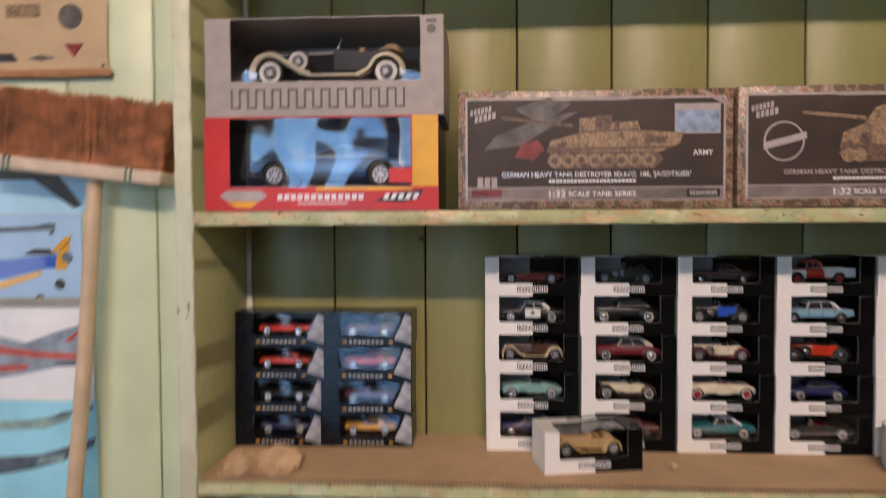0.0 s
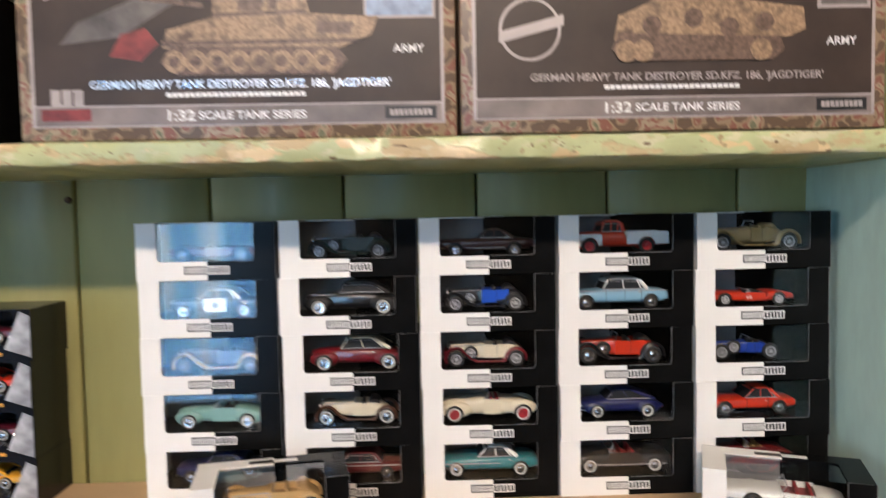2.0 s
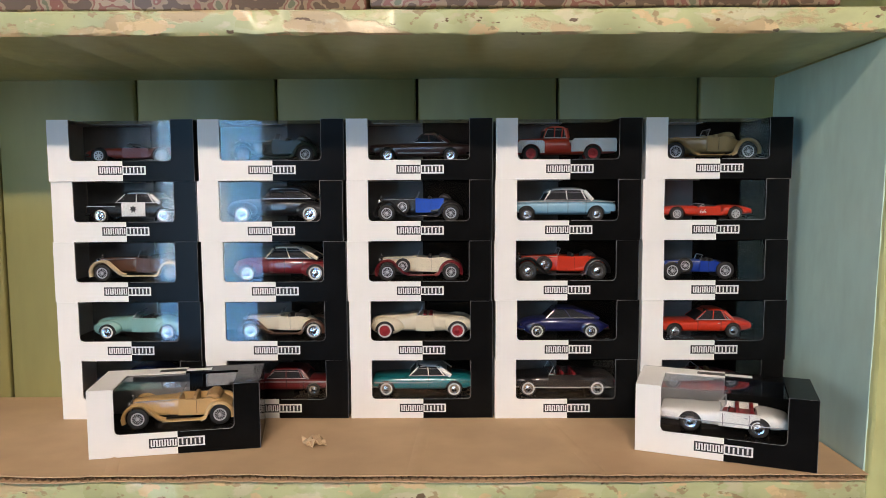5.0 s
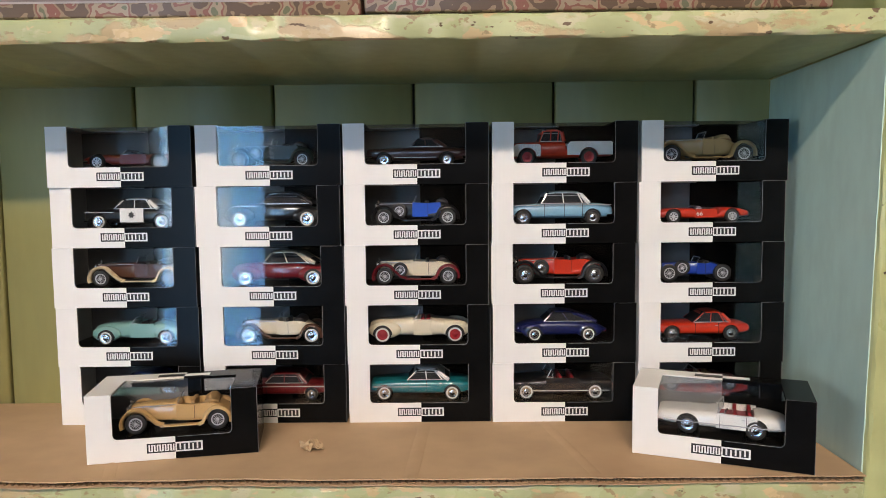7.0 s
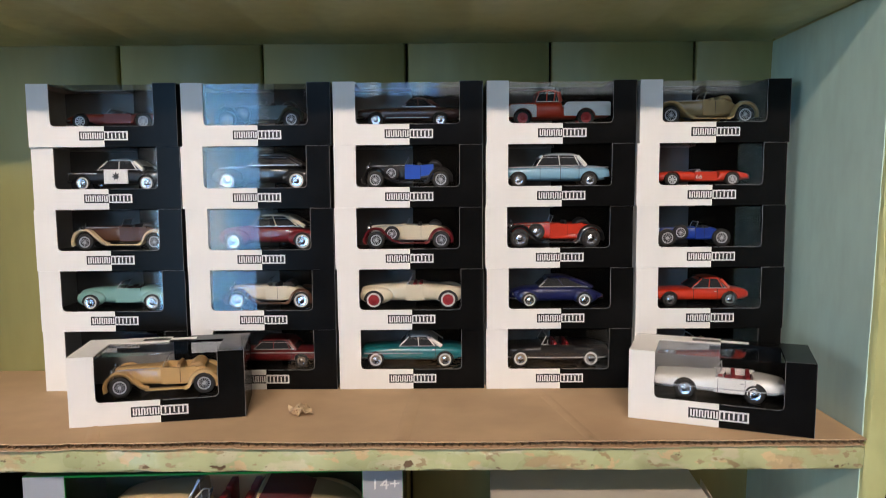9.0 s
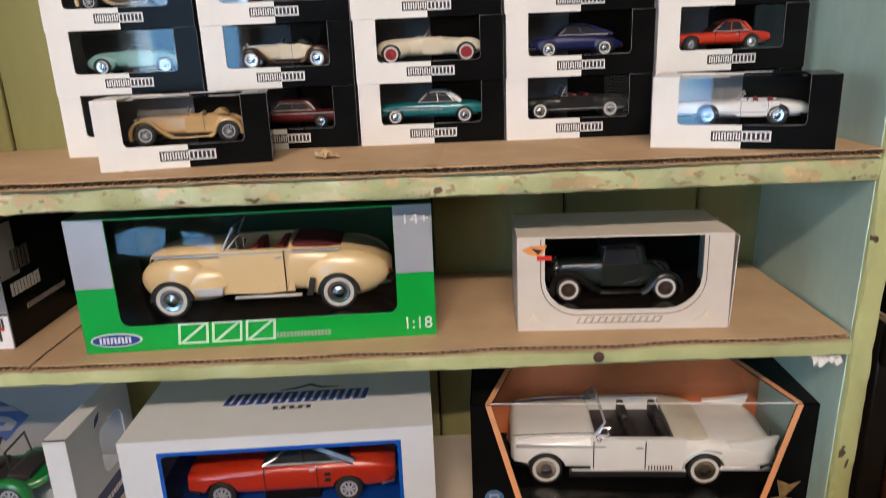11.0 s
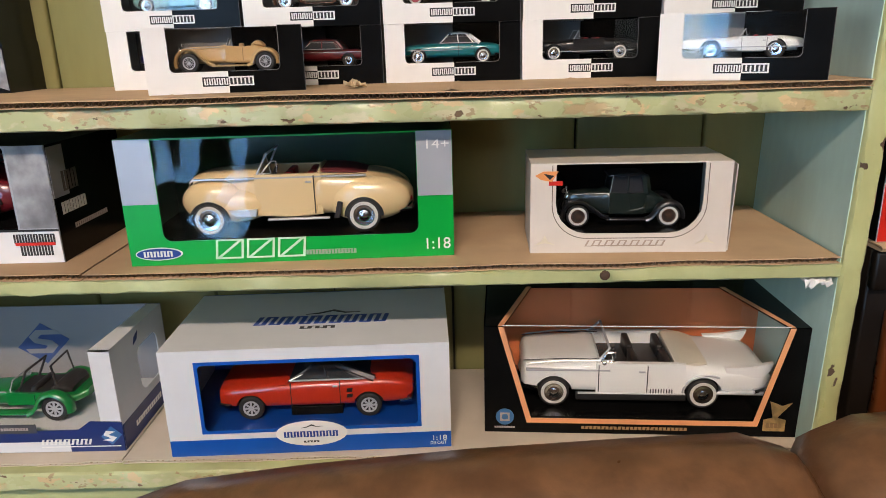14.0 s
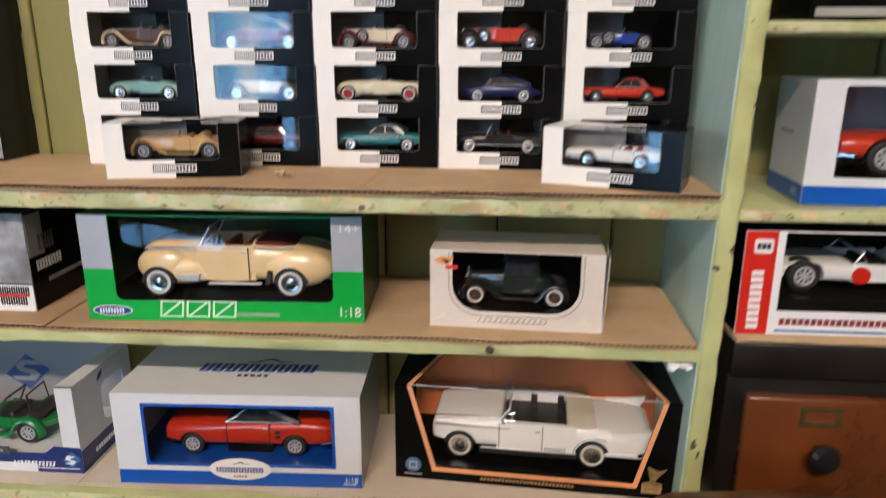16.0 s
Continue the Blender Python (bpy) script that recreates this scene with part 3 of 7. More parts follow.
# tank boxes on the shelf above
camo = bpy.data.materials.new("camouflage_print")
camo.use_nodes = True
MATS["camouflage_print"] = camo
_n, _l = camo.node_tree.nodes, camo.node_tree.links
_tc, _no, _rp = _n.new("ShaderNodeTexCoord"), _n.new("ShaderNodeTexNoise"), _n.new("ShaderNodeValToRGB")
_no.inputs["Scale"].default_value, _no.inputs["Detail"].default_value = 75, 1.5
_rp.color_ramp.interpolation = "CONSTANT"
_rp.color_ramp.elements[0].color = (0.13, 0.085, 0.055, 1)
_rp.color_ramp.elements[1].position, _rp.color_ramp.elements[1].color = 0.45, (0.30, 0.215, 0.135, 1)
for _p, _c in ((0.53, (0.24, 0.10, 0.07, 1)), (0.60, (0.36, 0.28, 0.19, 1)), (0.68, (0.16, 0.17, 0.10, 1))):
    _q = _rp.color_ramp.elements.new(_p)
    _q.color = _c
_l.new(_tc.outputs["Object"], _no.inputs["Vector"])
_l.new(_no.outputs[0], _rp.inputs[0])
_l.new(_rp.outputs[0], _n["Principled BSDF"].inputs["Base Color"])
_n["Principled BSDF"].inputs["Roughness"].default_value = 0.35


def disc(x, z, r, k=18):
    return [(x + r * math.cos(2 * math.pi * i / k), z + r * math.sin(2 * math.pi * i / k)) for i in range(k)]


def tank_box(m, kind):
    W, H, D = 0.360, 0.157, 0.165
    ob = thing("tank_model_box", "dark brown printed model tank box with camouflage border", "model box", "model tank boxes", m, block(0, W, 0, D, 0, H, 0.0015), "camouflage_print")
    mat("tank_print", (0.052, 0.036, 0.028), 0.42, var=0.25, scale=18, spec=0.3)
    mat("print_dull", (0.15, 0.125, 0.11), 0.4, var=0.2, scale=30)
    mat("print_silver", (0.40, 0.35, 0.33), 0.35, var=0.2, scale=30)
    mat("print_tan", (0.30, 0.195, 0.115), 0.4, var=0.45, scale=320, stain=(0.075, 0.045, 0.030))
    mat("print_brown", (0.13, 0.08, 0.055), 0.4, var=0.5, scale=260)
    mat("print_red", (0.22, 0.03, 0.025), 0.4, var=0.4, scale=70)
    mat("print_blue", (0.25, 0.33, 0.46), 0.4, var=0.4, scale=80)
    mat("print_smoke", (0.11, 0.095, 0.085), 0.4, var=0.5, scale=50)
    part("border_line", strip(0.010, W - 0.010, 0.011, H - 0.010, -0.0006), "print_silver", ob)
    part("front_print", strip(0.013, W - 0.013, 0.029, H - 0.013, -0.0009), "tank_print", ob, "dark brown printed front")
    part("band", strip(0.013, W - 0.013, 0.0125, 0.0275, -0.0009), mat("band_print", (0.19, 0.155, 0.14), 0.35, var=0.4, scale=25), ob, "mottled brown band with lettering")
    y = -0.0014
    if kind == 0:
        for q in ([(0.035, 0.072), (0.05, 0.09), (0.105, 0.112), (0.16, 0.122), (0.12, 0.10), (0.085, 0.078)], [(0.075, 0.126), (0.11, 0.104), (0.15, 0.132), (0.12, 0.141)]):
            part("smoke_print", prism(q, y, y + 0.0003), "print_smoke", ob, m=pose(0, 0, 0.0065 if kind == 0 else 0.003))
        part("fire_print", prism([(0.075, 0.062), (0.10, 0.058), (0.115, 0.072), (0.105, 0.085), (0.085, 0.08)], y - 0.0004, y), "print_red", ob, m=pose(0, 0, 0.0065 if kind == 0 else 0.003))
        part("gun_print", prism([(0.058, 0.1125), (0.152, 0.101), (0.152, 0.105), (0.058, 0.116)], y - 0.0004, y), "print_brown", ob, m=pose(0, 0, 0.0065 if kind == 0 else 0.003))
        part("hull_print", prism([(0.118, 0.068), (0.122, 0.083), (0.16, 0.093), (0.16, 0.112), (0.188, 0.115), (0.19, 0.106), (0.236, 0.108), (0.24, 0.096), (0.268, 0.094), (0.296, 0.093), (0.29, 0.078), (0.26, 0.066)], y - 0.0008, y - 0.0004), "print_tan", ob, m=pose(0, 0, 0.0065 if kind == 0 else 0.003))
        part("hatch_print", prism([(0.18, 0.098), (0.20, 0.098), (0.204, 0.116), (0.182, 0.116)], y - 0.0012, y - 0.0008), "print_brown", ob, m=pose(0, 0, 0.0065 if kind == 0 else 0.003))
        part("track_print", prism([(0.116, 0.056), (0.125, 0.07), (0.262, 0.068), (0.27, 0.058), (0.258, 0.046), (0.130, 0.046)], y - 0.0012, y - 0.0008), "print_brown", ob, m=pose(0, 0, 0.0065 if kind == 0 else 0.003))
        for i in range(8):
            part("road_wheel_print", prism(disc(0.128 + i * 0.0175, 0.057, 0.0092), y - 0.0016, y - 0.0012), "print_tan", ob, m=pose(0, 0, 0.0065))
            part("hub_print", prism(disc(0.128 + i * 0.0175, 0.057, 0.0045), y - 0.0020, y - 0.0016), "print_brown", ob, m=pose(0, 0, 0.0065))
        for q in ([(0.160, 0.093), (0.236, 0.096), (0.236, 0.099), (0.160, 0.096)], [(0.118, 0.070), (0.280, 0.072), (0.280, 0.075), (0.118, 0.074)], [(0.205, 0.099), (0.212, 0.099), (0.214, 0.109), (0.207, 0.109)], [(0.244, 0.080), (0.272, 0.079), (0.276, 0.088), (0.246, 0.089)]):
            part("shadow_print", prism(q, y - 0.0012, y - 0.0008), "print_brown", ob, m=pose(0, 0, 0.0065))
        part("inset_print", strip(0.284, 0.343, 0.098, 0.137, y), "print_silver", ob)
        part("inset_print", strip(0.286, 0.341, 0.100, 0.128, y - 0.0004, 0.0004), "print_blue", ob)
    else:
        part("seal_print", prism(disc(0.058, 0.085, 0.026, 28), y, y + 0.0003), "print_silver", ob)
        part("seal_print", prism(disc(0.058, 0.085, 0.0235, 28), y - 0.0004, y), "tank_print", ob)
        part("seal_print", prism([(0.032, 0.074), (0.086, 0.088), (0.086, 0.097), (0.032, 0.083)], y - 0.0008, y - 0.0004), "print_silver", ob)
        part("gun_print", prism([(0.080, 0.117), (0.160, 0.108), (0.160, 0.113), (0.080, 0.121)], y, y + 0.0003), "print_tan", ob, m=pose(0, 0, 0.0065 if kind == 0 else 0.003))
        part("hull_print", prism([(0.128, 0.072), (0.132, 0.092), (0.158, 0.103), (0.172, 0.124), (0.200, 0.132), (0.232, 0.124), (0.242, 0.104), (0.288, 0.098), (0.290, 0.080), (0.276, 0.074)], y - 0.0004, y), "print_tan", ob, m=pose(0, 0, 0.0065 if kind == 0 else 0.003))
        for q in ((0.16, 0.084), (0.195, 0.09), (0.225, 0.082), (0.255, 0.086), (0.205, 0.115)):
            part("camouflage_patch", prism(disc(q[0], q[1], 0.0085, 7), y - 0.0008, y - 0.0004), "print_brown", ob, m=pose(0, 0, 0.0065 if kind == 0 else 0.003))
        part("track_print", prism([(0.126, 0.064), (0.132, 0.078), (0.268, 0.074), (0.272, 0.064), (0.262, 0.055), (0.140, 0.055)], y - 0.0012, y - 0.0008), "print_brown", ob, m=pose(0, 0, 0.0065 if kind == 0 else 0.003))
        for xx in (0.138, 0.152, 0.252):
            part("road_wheel_print", prism(disc(xx, 0.063, 0.009), y - 0.0016, y - 0.0012), "print_tan", ob, m=pose(0, 0, 0.0065 if kind == 0 else 0.003))
        part("inset_print", strip(0.300, 0.345, 0.100, 0.137, y), "print_silver", ob)
        part("inset_print", strip(0.303, 0.342, 0.103, 0.134, y - 0.0004, 0.0004), "print_smoke", ob)
    part("mark", bars(0.016, 0.046, 0.131, 0.138, 6, y, 0.3, 0.002), "print_silver", ob, m=pose(0.028, 0, -0.008, 0, -12, 0))
    part("mark", bars(0.020, 0.050, 0.121, 0.129, 5, y, 0.3, 0.002), "print_silver", ob, m=pose(0.028, 0, -0.008, 0, -12, 0))
    part("line_of_print", bars(0.125, 0.225, 0.1425, 0.1455, 26, y, 0.2), "print_silver", ob)
    for txt, s, w, x, z, mt in (("GERMAN HEAVY TANK DESTROYER SD.KFZ. 186, 'JAGDTIGER'", 0.0085, 0.247, 0.058, 0.0425, "print_silver"), ("1:32", 0.012, 0.022, 0.118, 0.0158, "ink_white"), ("SCALE TANK SERIES", 0.009, 0.088, 0.146, 0.0168, "ink_white"), ("ARMY", 0.009, 0.026, 0.308, 0.070, "ink_white")):
        if not (kind == 0 and txt.startswith("GERMAN")):
            part("lettering", letters(txt, s, w, 0.015), mt, ob, m=pose(x, y, z))
        else:
            part("lettering", letters(txt, s * 1.05, w, 0.022), mat("print_foil", (0.72, 0.70, 0.68), 0.28, 0.8, var=0.1), ob, m=pose(x, y, z))
    part("line_of_print", bars(0.120, 0.235, 0.0350, 0.0385, 24, y, 0.2), "ink_white", ob)
    part("mark", strip(0.300, 0.343, 0.0150, 0.0255, y + 0.0002), "ink_black", ob)
    part("mark", bars(0.304, 0.340, 0.0178, 0.0228, 9, y - 0.0002, 0.25), "print_silver", ob)
    if kind == 0:
        part("corner_ribbon", prism([(0.312, 0.1545), (0.318, 0.1565), (0.357, 0.1370), (0.357, 0.1300)], y, y + 0.0004), mat("ribbon_print", (0.36, 0.25, 0.22), 0.4, var=0.2), ob, "pinkish printed corner ribbon")
        part("mark", strip(0.018, 0.058, 0.0165, 0.026, y), "print_red", ob)
        part("mark", bars(0.026, 0.054, 0.029, 0.042, 3, y, 0.2), "print_silver", ob)
    return ob


tank_box(pose(0.001, 0.908, 1.4805, 0, 0, 0.6), 0)
tank_box(pose(0.3645, 0.906, 1.4812, 0, 0, 0.2), 1)


# large window boxes on the shelf above
def big_window_box(name, label, m, W, H, D, wall, win, front_mats, film="film_big", radius=0.006, t=0.0014, plinth=None, group="large model boxes", back=None, ph=None):
    ob = thing(name, label, "model box", group, m)
    shell(ob, W, H, D, (back or wall, wall, wall, wall, wall), t, top=True)
    x0, x1, z0, z1 = win
    part("front_panel", holed([(0, 0), (W, 0), (W, H), (0, H)], round_corners(x0, x1, z0, z1, radius), 0, t), front_mats, ob)
    part("film", block(x0 - 0.003, x1 + 0.003, t + 0.0002, t + 0.0007, z0 - 0.003, min(z1 + 0.003, H - t - 0.0002)), film, ob, "clear film window")
    if plinth:
        part("plinth", block(t, W - t, t + 0.001, D - t, t, ph or z0 + 0.001), plinth, ob)
    return ob


mat("grey_card", (0.35, 0.31, 0.285), 0.5, var=0.10, scale=45)
mat("grey_ink", (0.10, 0.09, 0.08), 0.5)
mat("red_card", (0.60, 0.028, 0.018), 0.32, var=0.15, scale=12)
mat("yellow_card", (0.80, 0.42, 0.025), 0.32, var=0.2, scale=14)
du = big_window_box("car_model_box", "grey-brown card window box lying on a red one", pose(-0.341, 0.905, 1.6075, 0, 0, 0.4) @ Matrix.Scale(1.03, 4), 0.314, 0.128, 0.155, "grey_card", (0.034, 0.284, 0.045, 0.1265), "grey_card", "film_creased", 0.003, plinth="grey_card", back="inner_grey")
part("mark", bars(0.034, 0.272, 0.010, 0.036, 22, -0.0006, 0.74), "grey_ink", du, "thin upright strokes of a trade mark")
part("mark", prism(disc(0.2985, 0.110, 0.006), -0.0006, 0), "grey_ink", du)
part("mark", strip(0.292, 0.305, 0.118, 0.123, -0.0006), "grey_ink", du)
rd = big_window_box("car_model_box", "red and yellow card window box with blue backing", pose(-0.344, 0.905, 1.4805) @ Matrix.Scale(1.026, 4), 0.311, 0.1235, 0.16, "black_card", (0.034, 0.275, 0.031, 0.1215), "red_card", "film_creased", 0.003, plinth="inner_grey", back=mat("sky_print", (0.10, 0.20, 0.38), 0.4, var=0.5, scale=10))
part("yellow_panel", strip(0.277, 0.3105, 0.031, 0.123, -0.0006), "yellow_card", rd, "yellow panel beside the window")
part("yellow_panel", strip(0.150, 0.277, 0.0265, 0.0305, -0.0006), "yellow_card", rd)
part("mark", prism([(0.02, 0.020), (0.03, 0.013), (0.075, 0.013), (0.085, 0.020), (0.075, 0.027), (0.03, 0.027)], -0.0006, 0), "print_silver", rd, "silver trade-mark plate")
part("mark", prism([(0.03, 0.012), (0.074, 0.012), (0.062, 0.004), (0.042, 0.004)], -0.0006, 0), "yellow_card", rd)
part("mark", bars(0.098, 0.215, 0.014, 0.0215, 13, -0.0006, 0.28), "ink_white", rd)
part("line_of_print", bars(0.125, 0.192, 0.0085, 0.0105, 22, -0.0006, 0.2), "ink_white", rd)
part("mark", prism([(0.226, 0.012), (0.250, 0.022), (0.292, 0.027), (0.284, 0.014), (0.262, 0.010)], -0.0006, 0), "ink_black", rd)
part("mark", bars(0.238, 0.286, 0.014, 0.022, 5, -0.0009, 0.4, 0.004), "ink_white", rd)
part("sticker", strip(0.246, 0.275, 0.036, 0.055, -0.0006 + 0.0009), "red_card", rd, "small red sticker")

# middle shelf
mat("emerald_card", (0.0, 0.36, 0.045), 0.30, var=0.06, scale=20)
mat("silver_card", (0.42, 0.44, 0.48), 0.30, var=0.05, scale=20, metal=0.2)
mat("pine_card", (0.004, 0.055, 0.016), 0.35, var=0.4, scale=15)
nx = big_window_box("car_model_box", "green and silver card window box on cardboard", pose(0.081, 0.924, 0.9537, 0, 0, 2.4) @ Matrix.Scale(1.03, 4), 0.304, 0.119, 0.14, "pine_card", (0.033, 0.271, 0.023, 0.1175), "emerald_card", "film_loose", (0.008, 0.008, 0.001, 0.001), plinth="black_card", ph=0.0188)
part("silver_panel", strip(0.0003, 0.0327, 0.059, 0.1187, -0.0006), "silver_card", nx, "silver grey upper panel")
part("silver_panel", strip(0.2713, 0.3037, 0.059, 0.1187, -0.0006), "silver_card", nx, "silver grey upper panel")
part("badge", prism([(0.027 + 0.022 * math.cos(a * 0.2618), 0.0115 + 0.0062 * math.sin(a * 0.2618)) for a in range(24)], -0.0006, 0), "ink_white", nx, "oval trade-mark badge")
part("badge", prism([(0.027 + 0.0205 * math.cos(a * 0.2618), 0.0115 + 0.0053 * math.sin(a * 0.2618)) for a in range(24)], -0.001, -0.0006), mat("ink_blue", (0.012, 0.05, 0.28), 0.35, var=0.1), nx, "blue oval badge")
part("mark", bars(0.013, 0.041, 0.0088, 0.0142, 9, -0.0014, 0.45), "ink_white", nx)
for q in ([(x, 0.0045), (x + 0.026, 0.0045), (x + 0.028, 0.0235), (x + 0.002, 0.0235)] for x in (0.079, 0.108, 0.137)):
    part("mark", joined([prism([q[i], q[(i + 1) % 4], tuple(p * 0.84 + c * 0.16 for p, c in zip(q[(i + 1) % 4], (q[0][0] + 0.014, 0.014))), tuple(p * 0.84 + c * 0.16 for p, c in zip(q[i], (q[0][0] + 0.014, 0.014)))], -0.0006, 0) for i in range(4)] + [prism([q[0], (q[0][0] + 0.0035, 0.0045), q[2], (q[2][0] - 0.0035, 0.0235)], -0.0006, 0)]), mat("ink_pale", (0.60, 0.80, 0.62), 0.4), nx, "pale outlined trade-mark shape")
part("line_of_print", bars(0.164, 0.212, 0.006, 0.0105, 16, -0.0006, 0.25), mat("ink_dull", (0.30, 0.40, 0.28), 0.4), nx)
part("lettering", letters("1:18", 0.0155, 0.0225), "ink_white", nx, "white scale figures", pose(0.275, -0.0008, 0.0075))
part("lettering", letters("14+", 0.0125, 0.0205), "ink_white", nx, "white figures", pose(0.2775, -0.0010, 0.1025))

mat("cream_card", (0.66, 0.60, 0.53), 0.45, var=0.05, scale=25, stain=(0.58, 0.49, 0.40))
sg = big_window_box("car_model_box", "small cream card window box with a worn edge", pose(0.468, 0.937, 0.9537, 0, 0, -3.0) @ Matrix.Scale(1.01, 4), 0.186, 0.0875, 0.088, "cream_card", (0.024, 0.161, 0.019, 0.0862), "cream_card", "film_big", (0.030, 0.030, 0.001, 0.001), plinth=None, back="black_card")
part("plinth", block(0.002, 0.184, 0.002, 0.086, 0.0015, 0.0195), "black_card", sg)
edge = [(0.0205, 0.0855), (0.0205, 0.0475)] + [(0.0535 - 0.033 * math.cos(radians(a)), 0.0475 - 0.033 * math.sin(radians(a))) for a in range(10, 100, 10)] + [(0.1315 + 0.033 * math.sin(radians(a)), 0.0475 - 0.033 * math.cos(radians(a))) for a in range(0, 100, 10)] + [(0.1645, 0.0855)]
part("border_line", tube([(a, -0.0001, b) for a, b in edge], 0.0004, 4), mat("ink_umber", (0.14, 0.11, 0.08), 0.5), sg, "thin dark stitched line round the window")
for xx in (0.014, 0.166):
    part("ornament", prism([(xx - 0.010, 0.008), (xx, 0.010), (xx + 0.010, 0.008), (xx + 0.003, 0.012), (xx, 0.018), (xx - 0.003, 0.012)], -0.0005, 0), mat("pearl_print", (0.72, 0.66, 0.52), 0.3, 0.3), sg, "pale gold printed ornament")
part("end_flap", block(0, 0.0010, -0.001, 0.070, 0.001, 0.084), "cream_card", sg, "loose end flap, a little open", pose(0.1868, 0.002, 0, 0, 2.0, -3.0))
part("mark", bars(0.052, 0.130, 0.0065, 0.0125, 13, -0.0006, 0.72, 0.003), mat("ink_taupe", (0.38, 0.30, 0.24), 0.5), sg)
part("mark", strip(0.060, 0.126, 0.0068, 0.0076, -0.0006), "ink_taupe", sg)
part("mark", prism([(0.004, 0.076), (0.012, 0.080), (0.026, 0.080), (0.020, 0.070), (0.010, 0.072)], -0.0006, 0), mat("ink_orange", (0.75, 0.30, 0.10), 0.4), sg, "orange and red trade-mark swoosh")
part("mark", prism([(0.012, 0.078), (0.022, 0.076), (0.018, 0.072)], -0.001, -0.0006), "ink_black", sg)
part("mark", strip(0.017, 0.030, 0.0665, 0.0705, -0.0006), "red_card", sg)

am = big_window_box("car_model_box", "silver and black card window box, its end lettered", pose(-0.316, 0.942, 0.9542), 0.322, 0.1165, 0.15, "black_card", (0.030, 0.282, 0.034, 0.1150), "silver_card", "film_big", 0.002, plinth="black_card")
part("front_print", strip(0.0003, 0.3217, 0.0003, 0.032, -0.0006), "white_gloss", am, "pale lower band")
part("black_line", strip(0.0003, 0.3217, 0.0325, 0.0345, -0.0006), "ink_black", am)
part("printed_texture", strip(0.2845, 0.3215, 0.0355, 0.1162, -0.0006), mat("storm_print", (0.33, 0.34, 0.36), 0.3, var=0.45, scale=45, stain=(0.12, 0.12, 0.13)), am, "mottled grey print")
part("mark", bars(0.276, 0.318, 0.021, 0.030, 15, -0.0012, 0.35), mat("ink_coal", (0.03, 0.03, 0.03), 0.4), am)
part("mark", bars(0.281, 0.314, 0.008, 0.0195, 11, -0.0012, 0.35), "ink_coal", am)
part("mark", strip(0.277, 0.317, 0.0185, 0.0215, -0.0018), "red_card", am, "red stripe of the trade mark")
endm = Matrix.Translation((0.322, 0, 0)) @ Matrix.Rotation(radians(90), 4, "Z")
part("mark", bars(0.012, 0.060, 0.046, 0.058, 9, -0.0006, 0.25), "ink_white", am, m=endm)
part("line_of_print", bars(0.030, 0.100, 0.028, 0.033, 17, -0.0006, 0.3), "print_silver", am, m=endm)
part("end_print", strip(0.002, 0.030, 0.064, 0.114, -0.0006), "silver_card", am, m=endm)
part("mark", bars(0.020, 0.050, 0.068, 0.088, 5, -0.0008, 0.3), "print_smoke", am, m=endm)

# bottom shelf
mat("pearl_card", (0.66, 0.67, 0.69), 0.38, var=0.03, scale=25)
mat("cobalt_card", (0.006, 0.085, 0.42), 0.30, var=0.08, scale=20)
mg = thing("car_model_box", "large white card window box with a cobalt blue band", "model box", "large model boxes", pose(0.091, 0.923, 0.7417, 0, 0, 2.0) @ Matrix.Scale(1.015, 4))
MW, MH, MD = 0.291, 0.119, 0.160
shell(mg, MW, MH, MD, ("cobalt_card", "cobalt_card", "pearl_card", "pearl_card", "pearl_card"), 0.0014)
part("front_panel", holed([(0, 0), (MW, 0), (MW, MH), (0, MH)], round_corners(0.037, 0.258, 0.028, 0.104, 0.005), 0, 0.0014), "pearl_card", mg)
part("blue_rim", holed([(0.0345, 0.0255), (0.2605, 0.0255), (0.2605, 0.1065), (0.0345, 0.1065)], round_corners(0.038, 0.257, 0.029, 0.103, 0.005), -0.0006, 0), "cobalt_card", mg, "blue rim of the window")
part("blue_band", strip(0.0003, MW - 0.0003, 0.0003, 0.0185, -0.0006), "cobalt_card", mg, "cobalt blue lower band")
part("film", block(0.034, 0.261, 0.0016, 0.0021, 0.025, 0.107), "film", mg, "clear film window")
# floor in a darker cobalt: the box's inner shade is in the colour
part("plinth", block(0.0016, MW - 0.0016, 0.003, MD - 0.002, 0.0016, 0.0212), mat("cobalt_card_shaded", (0.004, 0.055, 0.30), 0.35, var=0.1, scale=20), mg, "cobalt card floor with its shade in the colour")
part("badge", prism([(0.1465 + 0.037 * math.cos(a * 0.2244), 0.0225 + 0.0145 * math.sin(a * 0.2244)) for a in range(28)], -0.0011, -0.0006), "ink_white", mg, "white oval trade-mark badge")
part("mark", bars(0.118, 0.175, 0.0185, 0.0250, 17, -0.0015, 0.42), "ink_blue", mg)
part("mark", bars(0.138, 0.155, 0.0120, 0.0140, 5, -0.0015, 0.4), "ink_coal", mg)
part("mark", prism([(0.136, 0.029), (0.142, 0.0305), (0.147, 0.033), (0.152, 0.0305), (0.159, 0.0305), (0.152, 0.0298), (0.147, 0.0315), (0.142, 0.0295)], -0.0015, -0.0011), "ink_coal", mg)
part("lettering", letters("1:18", 0.0085, 0.0145), "ink_white", mg, "", pose(0.270, -0.0009, 0.0085))
part("lettering", letters("DIE CAST", 0.0052, 0.0165), "ink_white", mg, "", pose(0.269, -0.0009, 0.0038))
topm = Matrix.Translation((0, 0, MH)) @ Matrix.Rotation(radians(-90), 4, "X")
